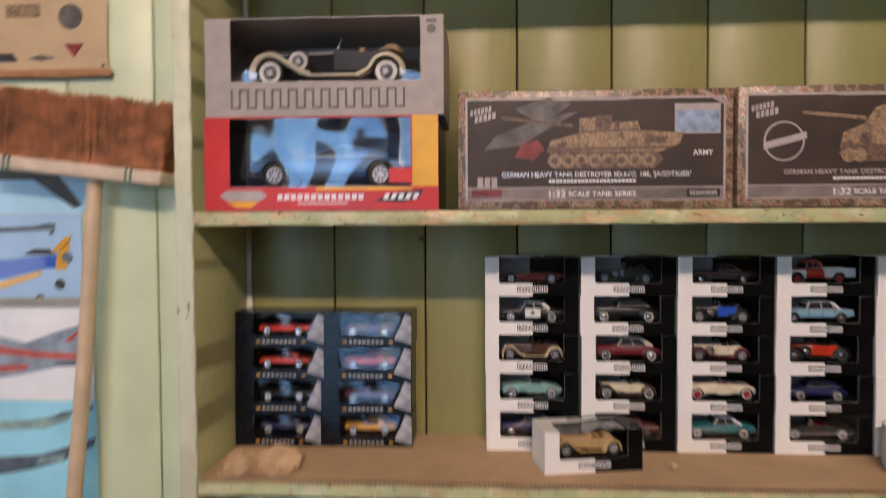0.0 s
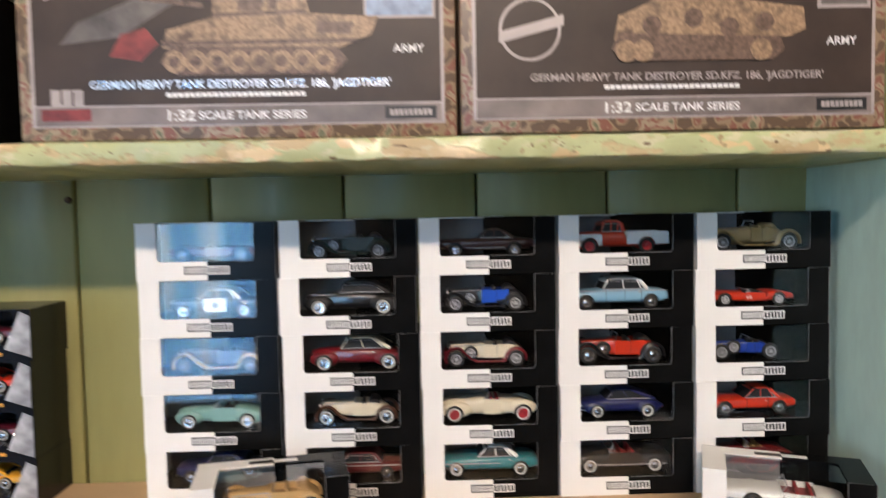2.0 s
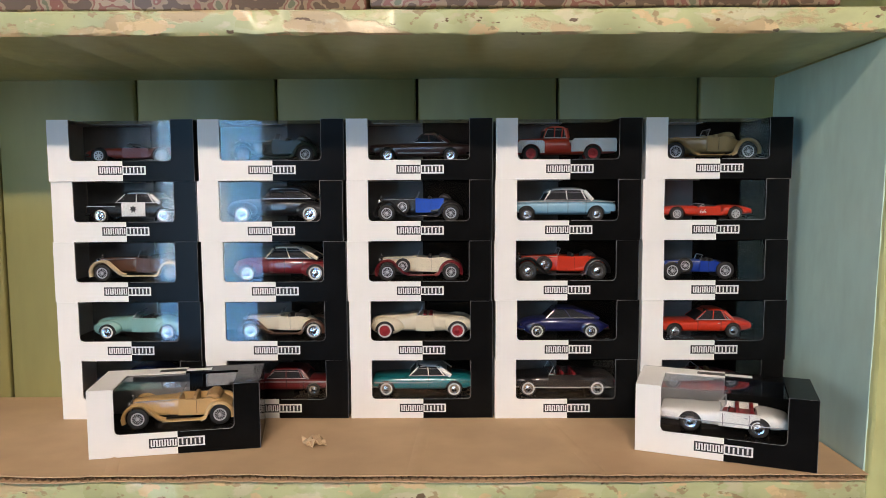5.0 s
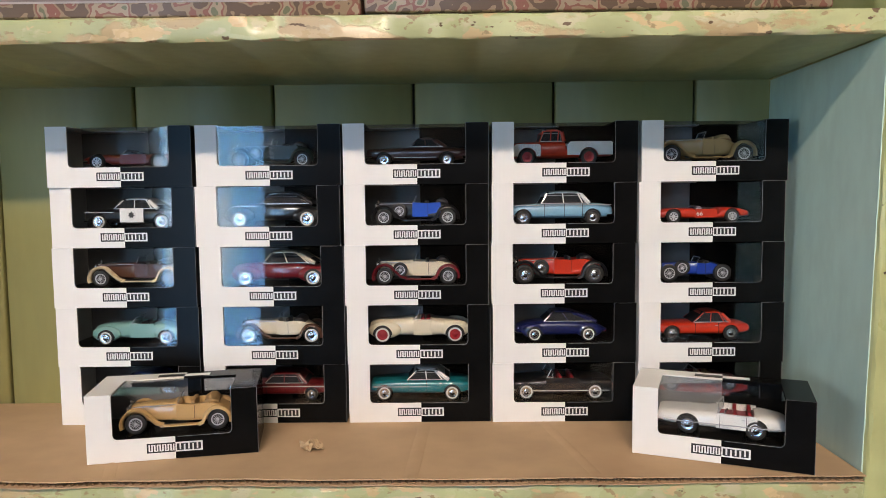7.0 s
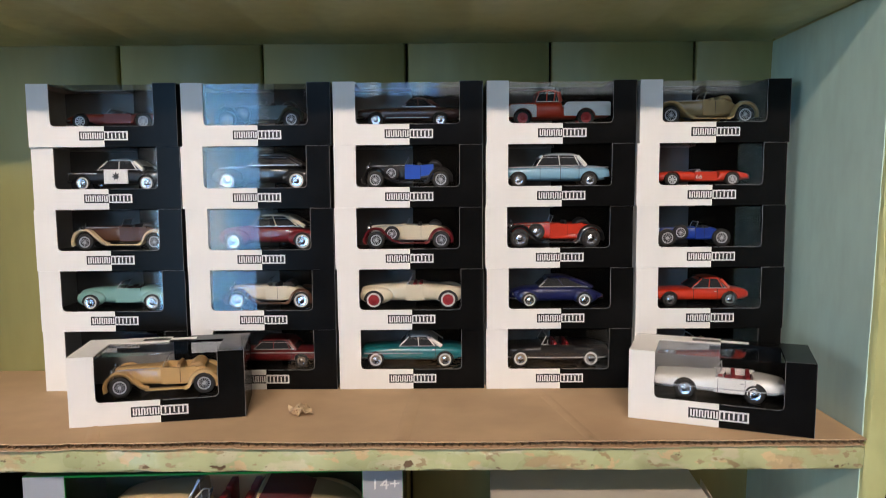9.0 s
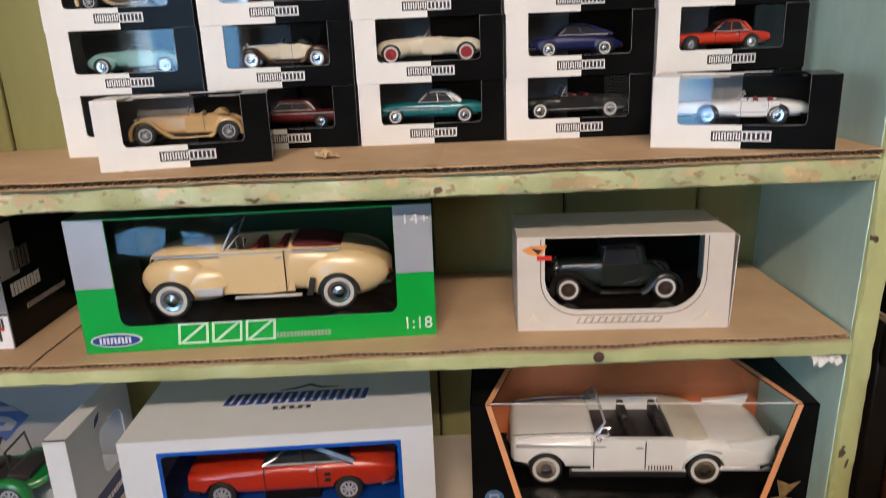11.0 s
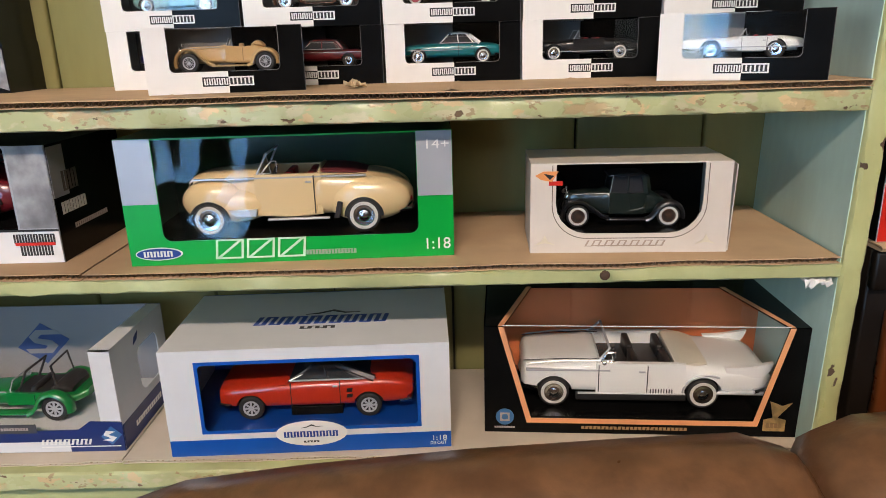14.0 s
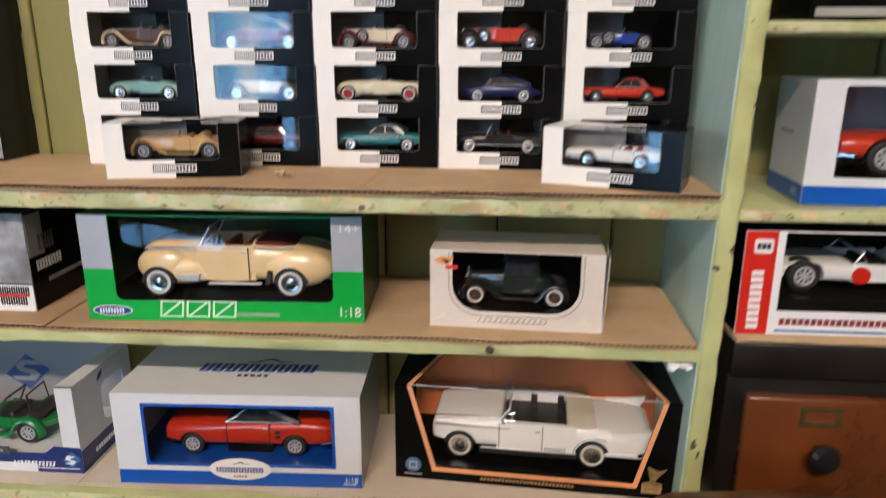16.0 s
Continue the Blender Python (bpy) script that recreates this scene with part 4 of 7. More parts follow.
part("mark", bars(0.082, 0.228, 0.060, 0.082, 18, -0.0006, 0.42, 0.003), "ink_blue", mg, "blue trade mark on the lid", topm)
part("mark", bars(0.134, 0.175, 0.047, 0.053, 5, -0.0006, 0.45), "ink_coal", mg, m=topm)
part("mark", prism([(0.135, 0.087), (0.150, 0.091), (0.165, 0.099), (0.178, 0.091), (0.195, 0.090), (0.178, 0.0885), (0.164, 0.095), (0.150, 0.0885)], -0.0006, 0), "ink_coal", mg, m=topm)

cd = thing("car_model_box", "black card window box with an orange edge line", "model box", "large model boxes", pose(0.423, 0.961, 0.7417, 0, 0, -4.2) @ Matrix.Scale(1.027, 4))
CW, CH, CD_ = 0.324, 0.122, 0.150
mat("rust_print", (0.85, 0.25, 0.095), 0.4, var=0.25, scale=9)
mat("peach_line", (0.80, 0.36, 0.17), 0.4, var=0.05)
shell(cd, CW, CH, CD_, ("black_card", "black_card", "black_card", "black_card", "black_card"), 0.0014, top=False)
trap = [(0.020, CH), (0.049, 0.0175), (0.277, 0.0175), (0.303, CH)]
part("front_panel", prism([(0, 0), (CW, 0), (CW, CH), trap[3], trap[2], trap[1], trap[0], (0, CH)], 0, 0.0014), "black_card", cd)
e = 0.0055
part("orange_line", prism([(trap[0][0] - e, CH - 0.0003), (trap[1][0] - e * 0.8, trap[1][1] - e), (trap[2][0] + e * 0.8, trap[2][1] - e), (trap[3][0] + e, CH - 0.0003), (trap[3][0], CH - 0.0003), trap[2], trap[1], (trap[0][0], CH - 0.0003)], -0.0006, 0), "peach_line", cd, "orange line round the window")
part("lid", slab([(0, 0), (0.020, 0), (0.053, 0.118), (0.269, 0.118), (0.303, 0), (CW, 0), (CW, CD_), (0, CD_)], CH - 0.0012, CH), "black_card", cd)
part("orange_line", slab([(0.0145, 0.0015), (0.020, 0.0015), (0.053, 0.118), (0.0475, 0.118)], CH, CH + 0.0005), "peach_line", cd)
part("orange_line", slab([(0.303, 0.0015), (0.3085, 0.0015), (0.2745, 0.118), (0.269, 0.118)], CH, CH + 0.0005), "peach_line", cd)
# highlight along the film's front fold, drawn as a white bar
part("film_fold_highlight", tube([(0.019, 0.0012, CH + 0.0004), (0.304, 0.0012, CH + 0.0004)], 0.0005, 6), "ink_white", cd, "white line standing for the highlight on the film fold")
part("backing", block(0.003, CW - 0.003, 0.1225, 0.1245, 0.018, CH - 0.002), "rust_print", cd, "rust-orange printed backing")
part("film", joined([prism([(0.018, CH - 0.001), (0.046, 0.0145), (0.280, 0.0145), (0.305, CH - 0.001)], 0.0016, 0.0020), slab([(0.018, 0.002), (0.305, 0.002), (0.272, 0.1205), (0.050, 0.1205)], CH - 0.0020, CH - 0.0016)]), "film_big", cd, "clear film over front and top")
part("plinth", block(0.002, CW - 0.002, 0.003, 0.122, 0.0016, 0.0180), "black_card", cd)
part("badge", prism(disc(0.0215, 0.0185, 0.0095, 24), -0.0006, 0), mat("steel_blue", (0.05, 0.16, 0.36), 0.35, var=0.2), cd, "round blue badge")
part("mark", holed([(0.0165, 0.0135), (0.0265, 0.0135), (0.0265, 0.0235), (0.0165, 0.0235)], round_corners(0.0182, 0.0248, 0.0152, 0.0218, 0.002), -0.0010, -0.0006), "print_silver", cd)
part("line_of_print", bars(0.0105, 0.0325, 0.0052, 0.0072, 9, -0.0006, 0.2), "print_silver", cd)
part("line_of_print", bars(0.102, 0.212, 0.0055, 0.0088, 26, -0.0006, 0.3), mat("ink_bronze", (0.36, 0.22, 0.10), 0.35), cd)
mat("gold_print", (0.58, 0.40, 0.18), 0.3, 0.6, var=0.35, scale=120)
part("crest", prism([(0.287, 0.007), (0.309, 0.007), (0.309, 0.020), (0.298, 0.023), (0.287, 0.020)], -0.0006, 0), "gold_print", cd, "gold crest")
part("crest", prism([(0.296, 0.022), (0.300, 0.022), (0.306, 0.030), (0.314, 0.040), (0.304, 0.036), (0.300, 0.038), (0.292, 0.041), (0.294, 0.032)], -0.0006, 0), "gold_print", cd)
part("mark", bars(0.290, 0.306, 0.011, 0.016, 4, -0.001, 0.25), "ink_bronze", cd)

so = thing("car_model_box", "white and navy card window box with clear corner", "model box", "large model boxes", pose(-0.297, 0.938, 0.7412))
SW, SH, SD = 0.332, 0.118, 0.135
mat("navy_print", (0.012, 0.030, 0.145), 0.32, var=0.1)
mat("mist_card", (0.28, 0.28, 0.29), 0.4, var=0.06, scale=12)
part("back_panel", block(0, SW, SD - 0.0014, SD, 0, SH), "mist_card", so, "grey printed backing")
part("floor_panel", block(0, SW, 0.002, SD - 0.002, 0, 0.0014), "pearl_card", so)
part("pillar", prism([(SW - 0.022, 0.036), (SW, 0.036), (SW, SH), (SW - 0.022, SH)], 0, 0.0014), "pearl_card", so, "white corner pillar")
part("pillar", slab([(SW - 0.022, 0), (SW, 0), (SW, SD - 0.002), (SW - 0.016, SD - 0.002)], SH - 0.0014, SH), "pearl_card", so)
sidem = Matrix.Translation((SW, 0, 0)) @ Matrix.Rotation(radians(90), 4, "Z")
part("end_panel", holed([(0.0016, 0), (SD - 0.0016, 0), (SD - 0.0016, SH - 0.0016), (0.0016, SH - 0.0016)], round_corners(0.058, 0.112, 0.040, 0.094, 0.012), 0, 0.0014), "pearl_card", so, "white end with a rounded window", sidem)
part("end_print", strip(0.0018, SD - 0.002, 0.0004, 0.030, -0.0006), "navy_print", so, "navy band", sidem)
part("mark", bars(0.030, 0.100, 0.012, 0.018, 12, -0.0009, 0.3), "ink_white", so, m=sidem)
part("mark", prism([(0.052, 0.100), (0.062, 0.104), (0.066, 0.112), (0.056, 0.108)], -0.0006, 0), "navy_print", so, m=sidem)
part("navy_band", prism([(0, 0.0), (SW, 0.0), (SW, 0.034), (SW - 0.034, 0.036), (SW - 0.048, 0.026), (0, 0.022)], 0, 0.0014), "navy_print", so, "navy lower band")
part("white_band", strip(0.0, SW - 0.004, 0.0005, 0.0125, -0.0006), "pearl_card", so, m=pose(-0.055, 0, 0))
part("plinth", block(0.002, SW - 0.002, 0.003, SD - 0.003, 0.0016, 0.0195), "pearl_card", so, "white raised floor")
part("film", block(0.002, SW - 0.020, 0.0016, 0.0020, 0.020, SH - 0.002), "film_big", so, "clear film window")
part("mark", prism([(SW - 0.024, 0.018), (SW - 0.012, 0.030), (SW - 0.001, 0.020), (SW - 0.013, 0.008)], -0.0007, -0.0001), "steel_blue", so)
part("mark", bars(SW - 0.090, SW - 0.034, 0.009, 0.0155, 12, -0.0009, 0.5, 0.002), "ink_white", so)
part("mark", strip(SW - 0.090, SW - 0.004, 0.0060, 0.0070, -0.0009), "ink_white", so)
part("mark", prism([(SW - 0.022, 0.014), (SW - 0.012, 0.012), (SW - 0.007, 0.017), (SW - 0.016, 0.020), (SW - 0.008, 0.024), (SW - 0.018, 0.025), (SW - 0.021, 0.020), (SW - 0.013, 0.016)], -0.0012, -0.0007), "ink_white", so)
bk = SD - 0.0016
part("name_strip", strip(0.05, SW - 0.092, 0.0235, 0.034, -0.0006), mat("plate_grey", (0.06, 0.065, 0.075), 0.4), so, "dark grey name strip")
part("line_of_print", bars(SW - 0.142, SW - 0.100, 0.0272, 0.0302, 14, -0.001, 0.3), "print_silver", so)
part("mark", prism([(SW - 0.118, 0.072), (SW - 0.085, 0.104), (SW - 0.052, 0.082), (SW - 0.085, 0.050)], bk - 0.0006, bk), mat("slate_print", (0.05, 0.09, 0.24), 0.4, var=0.1), so, "blue diamond on the backing", pose(-0.066, 0, -0.008))
part("mark", prism([(SW - 0.104, 0.064), (SW - 0.076, 0.064), (SW - 0.067, 0.074), (SW - 0.074, 0.081), (SW - 0.092, 0.084), (SW - 0.086, 0.089), (SW - 0.062, 0.089), (SW - 0.066, 0.095), (SW - 0.092, 0.095), (SW - 0.102, 0.086), (SW - 0.096, 0.078), (SW - 0.080, 0.074), (SW - 0.084, 0.070), (SW - 0.108, 0.070)], bk - 0.0012, bk - 0.0006), "mist_card", so, m=pose(-0.066, 0, -0.008))

# right bay
rb = big_window_box("car_model_box", "white card window box with a blue foot", pose(0.848, 0.935, 1.0995, 0, 0, -4.0), 0.29, 0.124, 0.11, "pearl_card", (0.028, 0.262, 0.028, 0.118), "pearl_card", "film", 0.003, plinth="black_card", back="inner_grey")
part("blue_band", strip(0.0003, 0.2897, 0.0003, 0.019, -0.0006), "cobalt_card", rb, "blue lower band")
part("end_print", strip(-0.1098, -0.0003, 0.0003, 0.019, -0.0006), "cobalt_card", rb, m=Matrix.Rotation(radians(-90), 4, "Z"))
part("mark", strip(-0.085, -0.045, 0.066, 0.070, -0.0006), "print_silver", rb, m=Matrix.Rotation(radians(-90), 4, "Z"))
part("mark", strip(-0.030, -0.014, 0.006, 0.014, -0.0009), "print_blue", rb, m=Matrix.Rotation(radians(-90), 4, "Z"))
mat("scarlet_card", (0.62, 0.022, 0.012), 0.35, var=0.06)
aw = big_window_box("car_model_box", "red and white card window box on a wooden cabinet", pose(0.793, 0.919, 0.9625), 0.29, 0.112, 0.13, "black_card", (0.040, 0.27, 0.026, 0.1105), "white_gloss", "film", 0.001, plinth="black_card", ph=0.039)
part("red_panel", strip(0.0003, 0.032, 0.0003, 0.1117, -0.0006), "scarlet_card", aw, "red panel with a white trade mark")
part("mark", bars(0.006, 0.072, 0.010, 0.022, 9, -0.0010, 0.25), "ink_white", aw, m=Matrix.Rotation(radians(-90), 4, "Y") @ Matrix.Translation((0, 0, -0.032)))
part("mark", prism(outline(0.009, 0.028, 0.088, 0.104, 0.003), -0.0010, -0.0006), "ink_white", aw)
part("mark", bars(0.012, 0.026, 0.093, 0.099, 3, -0.0014, 0.2), "ink_coal", aw)
part("line_of_print", bars(0.044, 0.20, 0.011, 0.018, 24, -0.0006, 0.25), "print_red", aw)
part("line_of_print", strip(0.040, 0.27, 0.003, 0.0055, -0.0006), "steel_blue", aw)

# ---- model cars ----
mat("tyre_rubber", (0.018, 0.017, 0.016), 0.65, var=0.2, scale=200)
mat("whitewall", (0.62, 0.60, 0.55), 0.5, var=0.05)
mat("chrome", (0.78, 0.78, 0.80), 0.20, 1.0, var=0.05)
mat("bright_trim", (0.66, 0.66, 0.67), 0.22, 0.35, var=0.05)
mat("alloy", (0.60, 0.60, 0.61), 0.35, 0.35, var=0.08)
mat("dark_glass", (0.020, 0.022, 0.026), 0.45, var=0.2, spec=0.06)
mat("arch_dark", (0.010, 0.010, 0.010), 0.7)
mat("seat_red", (0.26, 0.012, 0.016), 0.5, var=0.15, scale=120)
mat("seat_dark", (0.025, 0.022, 0.022), 0.5, var=0.2, scale=120)
mat("seat_tan", (0.42, 0.27, 0.12), 0.55, var=0.15, scale=120)
mat("rim_red", (0.34, 0.012, 0.016), 0.35)
mat("rim_bronze", (0.10, 0.045, 0.025), 0.35, 0.3)
mat("amber_glass", (0.55, 0.16, 0.02), 0.2)
film_mat("clear_glass", 1.5, 0.0, 1.0, (0.86, 0.90, 0.90))


def car_paint(name, col):
    return mat("paint_" + name, col, 0.30, var=0.03, scale=60, coat=0.9)


for _k, _c in {"brown": (0.055, 0.014, 0.012), "rustred": (0.30, 0.035, 0.018), "black": (0.008, 0.008, 0.009), "white": (0.84, 0.83, 0.79), "cream": (0.72, 0.58, 0.36), "ivory": (0.74, 0.66, 0.48), "maroon": (0.16, 0.010, 0.016), "turquoise": (0.22, 0.42, 0.38), "forest": (0.012, 0.030, 0.022), "oxblood": (0.12, 0.008, 0.010), "ink_green": (0.007, 0.014, 0.012),
               "royal": (0.012, 0.085, 0.52), "teal": (0.006, 0.17, 0.19), "red": (0.58, 0.036, 0.012), "sky": (0.24, 0.46, 0.60), "signal": (0.50, 0.030, 0.010), "navy": (0.010, 0.015, 0.085), "sand": (0.58, 0.38, 0.16), "gold": (0.42, 0.27, 0.11), "blue": (0.008, 0.040, 0.30), "custard": (0.76, 0.56, 0.29), "racing": (0.004, 0.19, 0.038), "azure": (0.07, 0.19, 0.40), "coffee": (0.085, 0.035, 0.018), "yellow": (0.72, 0.36, 0.015), "plum": (0.10, 0.010, 0.024)}.items():
    car_paint(_k, _c)

WHEELS = {}


def wheel_meshes(style):
    """Unit-radius tyre, whitewall and rim, turned about y, outer face towards -y."""
    if style in WHEELS:
        return WHEELS[style]
    tyre = lathe([(0.60, -0.16), (0.78, -0.21), (0.93, -0.19), (1.0, -0.11), (1.0, 0.11), (0.93, 0.19), (0.6, 0.18)], 26)
    wall = lathe([(0.62, -0.205), (0.64, -0.221), (0.81, -0.221), (0.83, -0.20), (0.62, -0.19)], 26)
    if style == "spoke":
        pcs = [lathe([(0.52, -0.20), (0.62, -0.215), (0.63, -0.17), (0.52, -0.16)], 24), lathe([(0.01, -0.26), (0.12, -0.25), (0.15, -0.16), (0.01, -0.14)], 12)]
        for i in range(14):
            a = 2 * math.pi * i / 14
            pcs.append(tube([(0.10 * math.cos(a), -0.20, 0.10 * math.sin(a)), (0.57 * math.cos(a + 0.12), -0.19, 0.57 * math.sin(a + 0.12))], 0.025, 5))
        rim = joined(pcs)
    elif style == "cross":
        pcs = [lathe([(0.50, -0.19), (0.63, -0.22), (0.64, -0.17), (0.50, -0.15)], 24), lathe([(0.01, -0.23), (0.2, -0.22), (0.22, -0.15), (0.01, -0.13)], 14)]
        for i in range(8):
            a = 2 * math.pi * i / 8
            c, s = math.cos(a), math.sin(a)
            pcs.append(prism([(0.16 * c - 0.06 * s, 0.16 * s + 0.06 * c), (0.16 * c + 0.06 * s, 0.16 * s - 0.06 * c), (0.56 * c + 0.09 * s, 0.56 * s - 0.09 * c), (0.56 * c - 0.09 * s, 0.56 * s + 0.09 * c)], -0.20, -0.15))
        rim = joined(pcs)
    else:
        rim = lathe([(0.01, -0.27), (0.14, -0.265), (0.24, -0.235), (0.30, -0.19), (0.42, -0.185), (0.55, -0.215), (0.63, -0.215), (0.64, -0.15), (0.3, -0.12)], 24)
    WHEELS[style] = (tyre, wall, rim, lathe([(0.01, -0.12), (0.62, -0.12), (0.62, 0.1), (0.01, 0.1)], 20))
    return WHEELS[style]


def add_wheel(car, x, y, z, r, style, white, rimmat, name="wheel"):
    tyre, wall, rim, disc_ = wheel_meshes(style)
    m = Matrix.Translation((x, y, z)) @ Matrix.Rotation(math.pi if y > 0 and name == "wheel" else 0, 4, "Z") @ Matrix.Diagonal((r, r, r, 1))
    w = new(name, tyre)
    if not tyre.materials:
        for q, k in ((tyre, "tyre_rubber"), (wall, "whitewall"), (disc_, "arch_dark")):
            q.materials.append(MATS[k])
    w.parent = car
    w.matrix_local = m
    kids = [("rim", rim)] + ([("whitewall", wall)] if white else []) + ([("drum", disc_)] if style != "disc" else [])
    for nm, me in kids:
        o = new(nm, me)
        o.parent = w
        if nm == "rim":
            if not me.materials:
                me.materials.append(None)
            o.material_slots[0].link = "OBJECT"
            o.material_slots[0].material = MATS["alloy" if rimmat == "chrome" and style != "disc" else rimmat]
    return w


def keyed(keys):
    us = [k[0] for k in keys]
    return lambda u: [float(np.interp(u, us, [k[j] for k in keys])) for j in (1, 2, 3)]


def smooth_keys(keys):
    """Rounds a coarse list of stations with a spline, keeping its ends."""
    us = [k[0] for k in keys]
    out = []
    for i in range(len(keys) - 1):
        p0, p1, p2, p3 = keys[max(0, i - 1)], keys[i], keys[i + 1], keys[min(len(keys) - 1, i + 2)]
        k = 1 if p2[0] - p1[0] < 0.02 else 5
        for s in range(k):
            t = s / k
            row = [p1[0] + (p2[0] - p1[0]) * t]
            for j in (1, 2, 3):
                d1 = (p2[j] - p0[j]) / max(1e-6, p2[0] - p0[0]) * (p2[0] - p1[0])
                d2 = (p3[j] - p1[j]) / max(1e-6, p3[0] - p1[0]) * (p2[0] - p1[0])
                if k == 1:
                    d1 = d2 = p2[j] - p1[j]
                row.append((2 * t ** 3 - 3 * t * t + 1) * p1[j] + (t ** 3 - 2 * t * t + t) * d1 + (-2 * t ** 3 + 3 * t * t) * p2[j] + (t ** 3 - t * t) * d2)
            out.append(tuple(row))
    return out + [tuple(keys[-1])]


def hull(keys, L, e=3.6, k=22, arches=None):
    """A body through rounded stations; arches (front, rear, radius) cut the wheel openings into its lower edge."""
    rings = []
    rows = smooth_keys(keys)
    if arches:
        af, ar, rad = arches
        us = sorted(set([q[0] for q in rows] + [round(c0 + rad * math.cos(math.pi * i / 14), 5) for c0 in (af, ar) for i in range(15)]))
        fine = keyed(rows)
        rows = [(u, *fine(u)) for u in us]
        k = 30
    for u, zb, zt, w in rows:
        zc, h = (zb + zt) / 2, max(0.002, (zt - zb) / 2)
        ring = []
        for j in range(k):
            a = 2 * math.pi * (j + 0.5) / k
            c, s = math.cos(a), math.sin(a)
            ring.append(((u - 0.5) * L, max(w, 0.004) * L * math.copysign(abs(c) ** (2 / e), c), (zc + h * math.copysign(abs(s) ** (2 / e), s)) * L))
        if arches:
            for c0 in (af, ar):
                if abs(u - c0) < rad:
                    za = min(zt - 0.012, rad * 0.84 + math.sqrt(rad * rad - (u - c0) ** 2)) * L
                    ring = [(x, y, max(z, za)) for x, y, z in ring]
        rings.append(ring)
    return loft(rings)


def bulge(u, z, ru, rz, y, ry, L, k=16):
    """An egg-shaped swelling, for rounded wings and lamps."""
    rings = []
    for i in range(1, k):
        a = math.pi * i / k
        q = math.sin(a)
        rings.append([((u - 0.5 - ru * math.cos(a)) * L, (y + ry * q * math.cos(b)) * L, (z + rz * q * math.sin(b)) * L) for b in [2 * math.pi * j / k for j in range(k)]])
    return loft(rings)


def sweep(path, y, half, th, L):
    """A pressed metal wing: a curved strip along a side-view path, crowned across."""
    rings = []
    n = len(path)
    for i, (u, z) in enumerate(path):
        a, b = path[max(0, i - 1)], path[min(n - 1, i + 1)]
        d = Vector((b[0] - a[0], b[1] - a[1])).normalized()
        nx, nz = -d.y, d.x
        ring = []
        for yy, off in ((-1, -0.55), (-0.9, -0.1), (-0.5, 0.28), (0, 0.4), (0.5, 0.28), (0.9, -0.1), (1, -0.55), (0.8, -0.45), (0, -0.05), (-0.8, -0.45)):
            ring.append(((u - 0.5 + nx * off * th) * L, (y + yy * half) * L, (z + nz * off * th) * L))
        rings.append(ring)
    return loft(rings)


def arc(u, z, r, a0, a1, k=12):
    return [(u + r * math.cos(radians(a0 + (a1 - a0) * i / k)), z + r * math.sin(radians(a0 + (a1 - a0) * i / k))) for i in range(k + 1)]


def side_bar(car, name, u0, z0, u1, z1, w, th, L, material, both=False):
    """A thin strip on the body's side."""
    d = Vector((u1 - u0, z1 - z0))
    n = Vector((-d.y, d.x)).normalized() * th / 2
    poly = [((u0 - 0.5 + n.x) * L, (z0 + n.y) * L), ((u1 - 0.5 + n.x) * L, (z1 + n.y) * L), ((u1 - 0.5 - n.x) * L, (z1 - n.y) * L), ((u0 - 0.5 - n.x) * L, (z0 - n.y) * L)]
    part(name, prism(poly, -(w + 0.0035) * L, -(w - 0.012) * L), material, car)


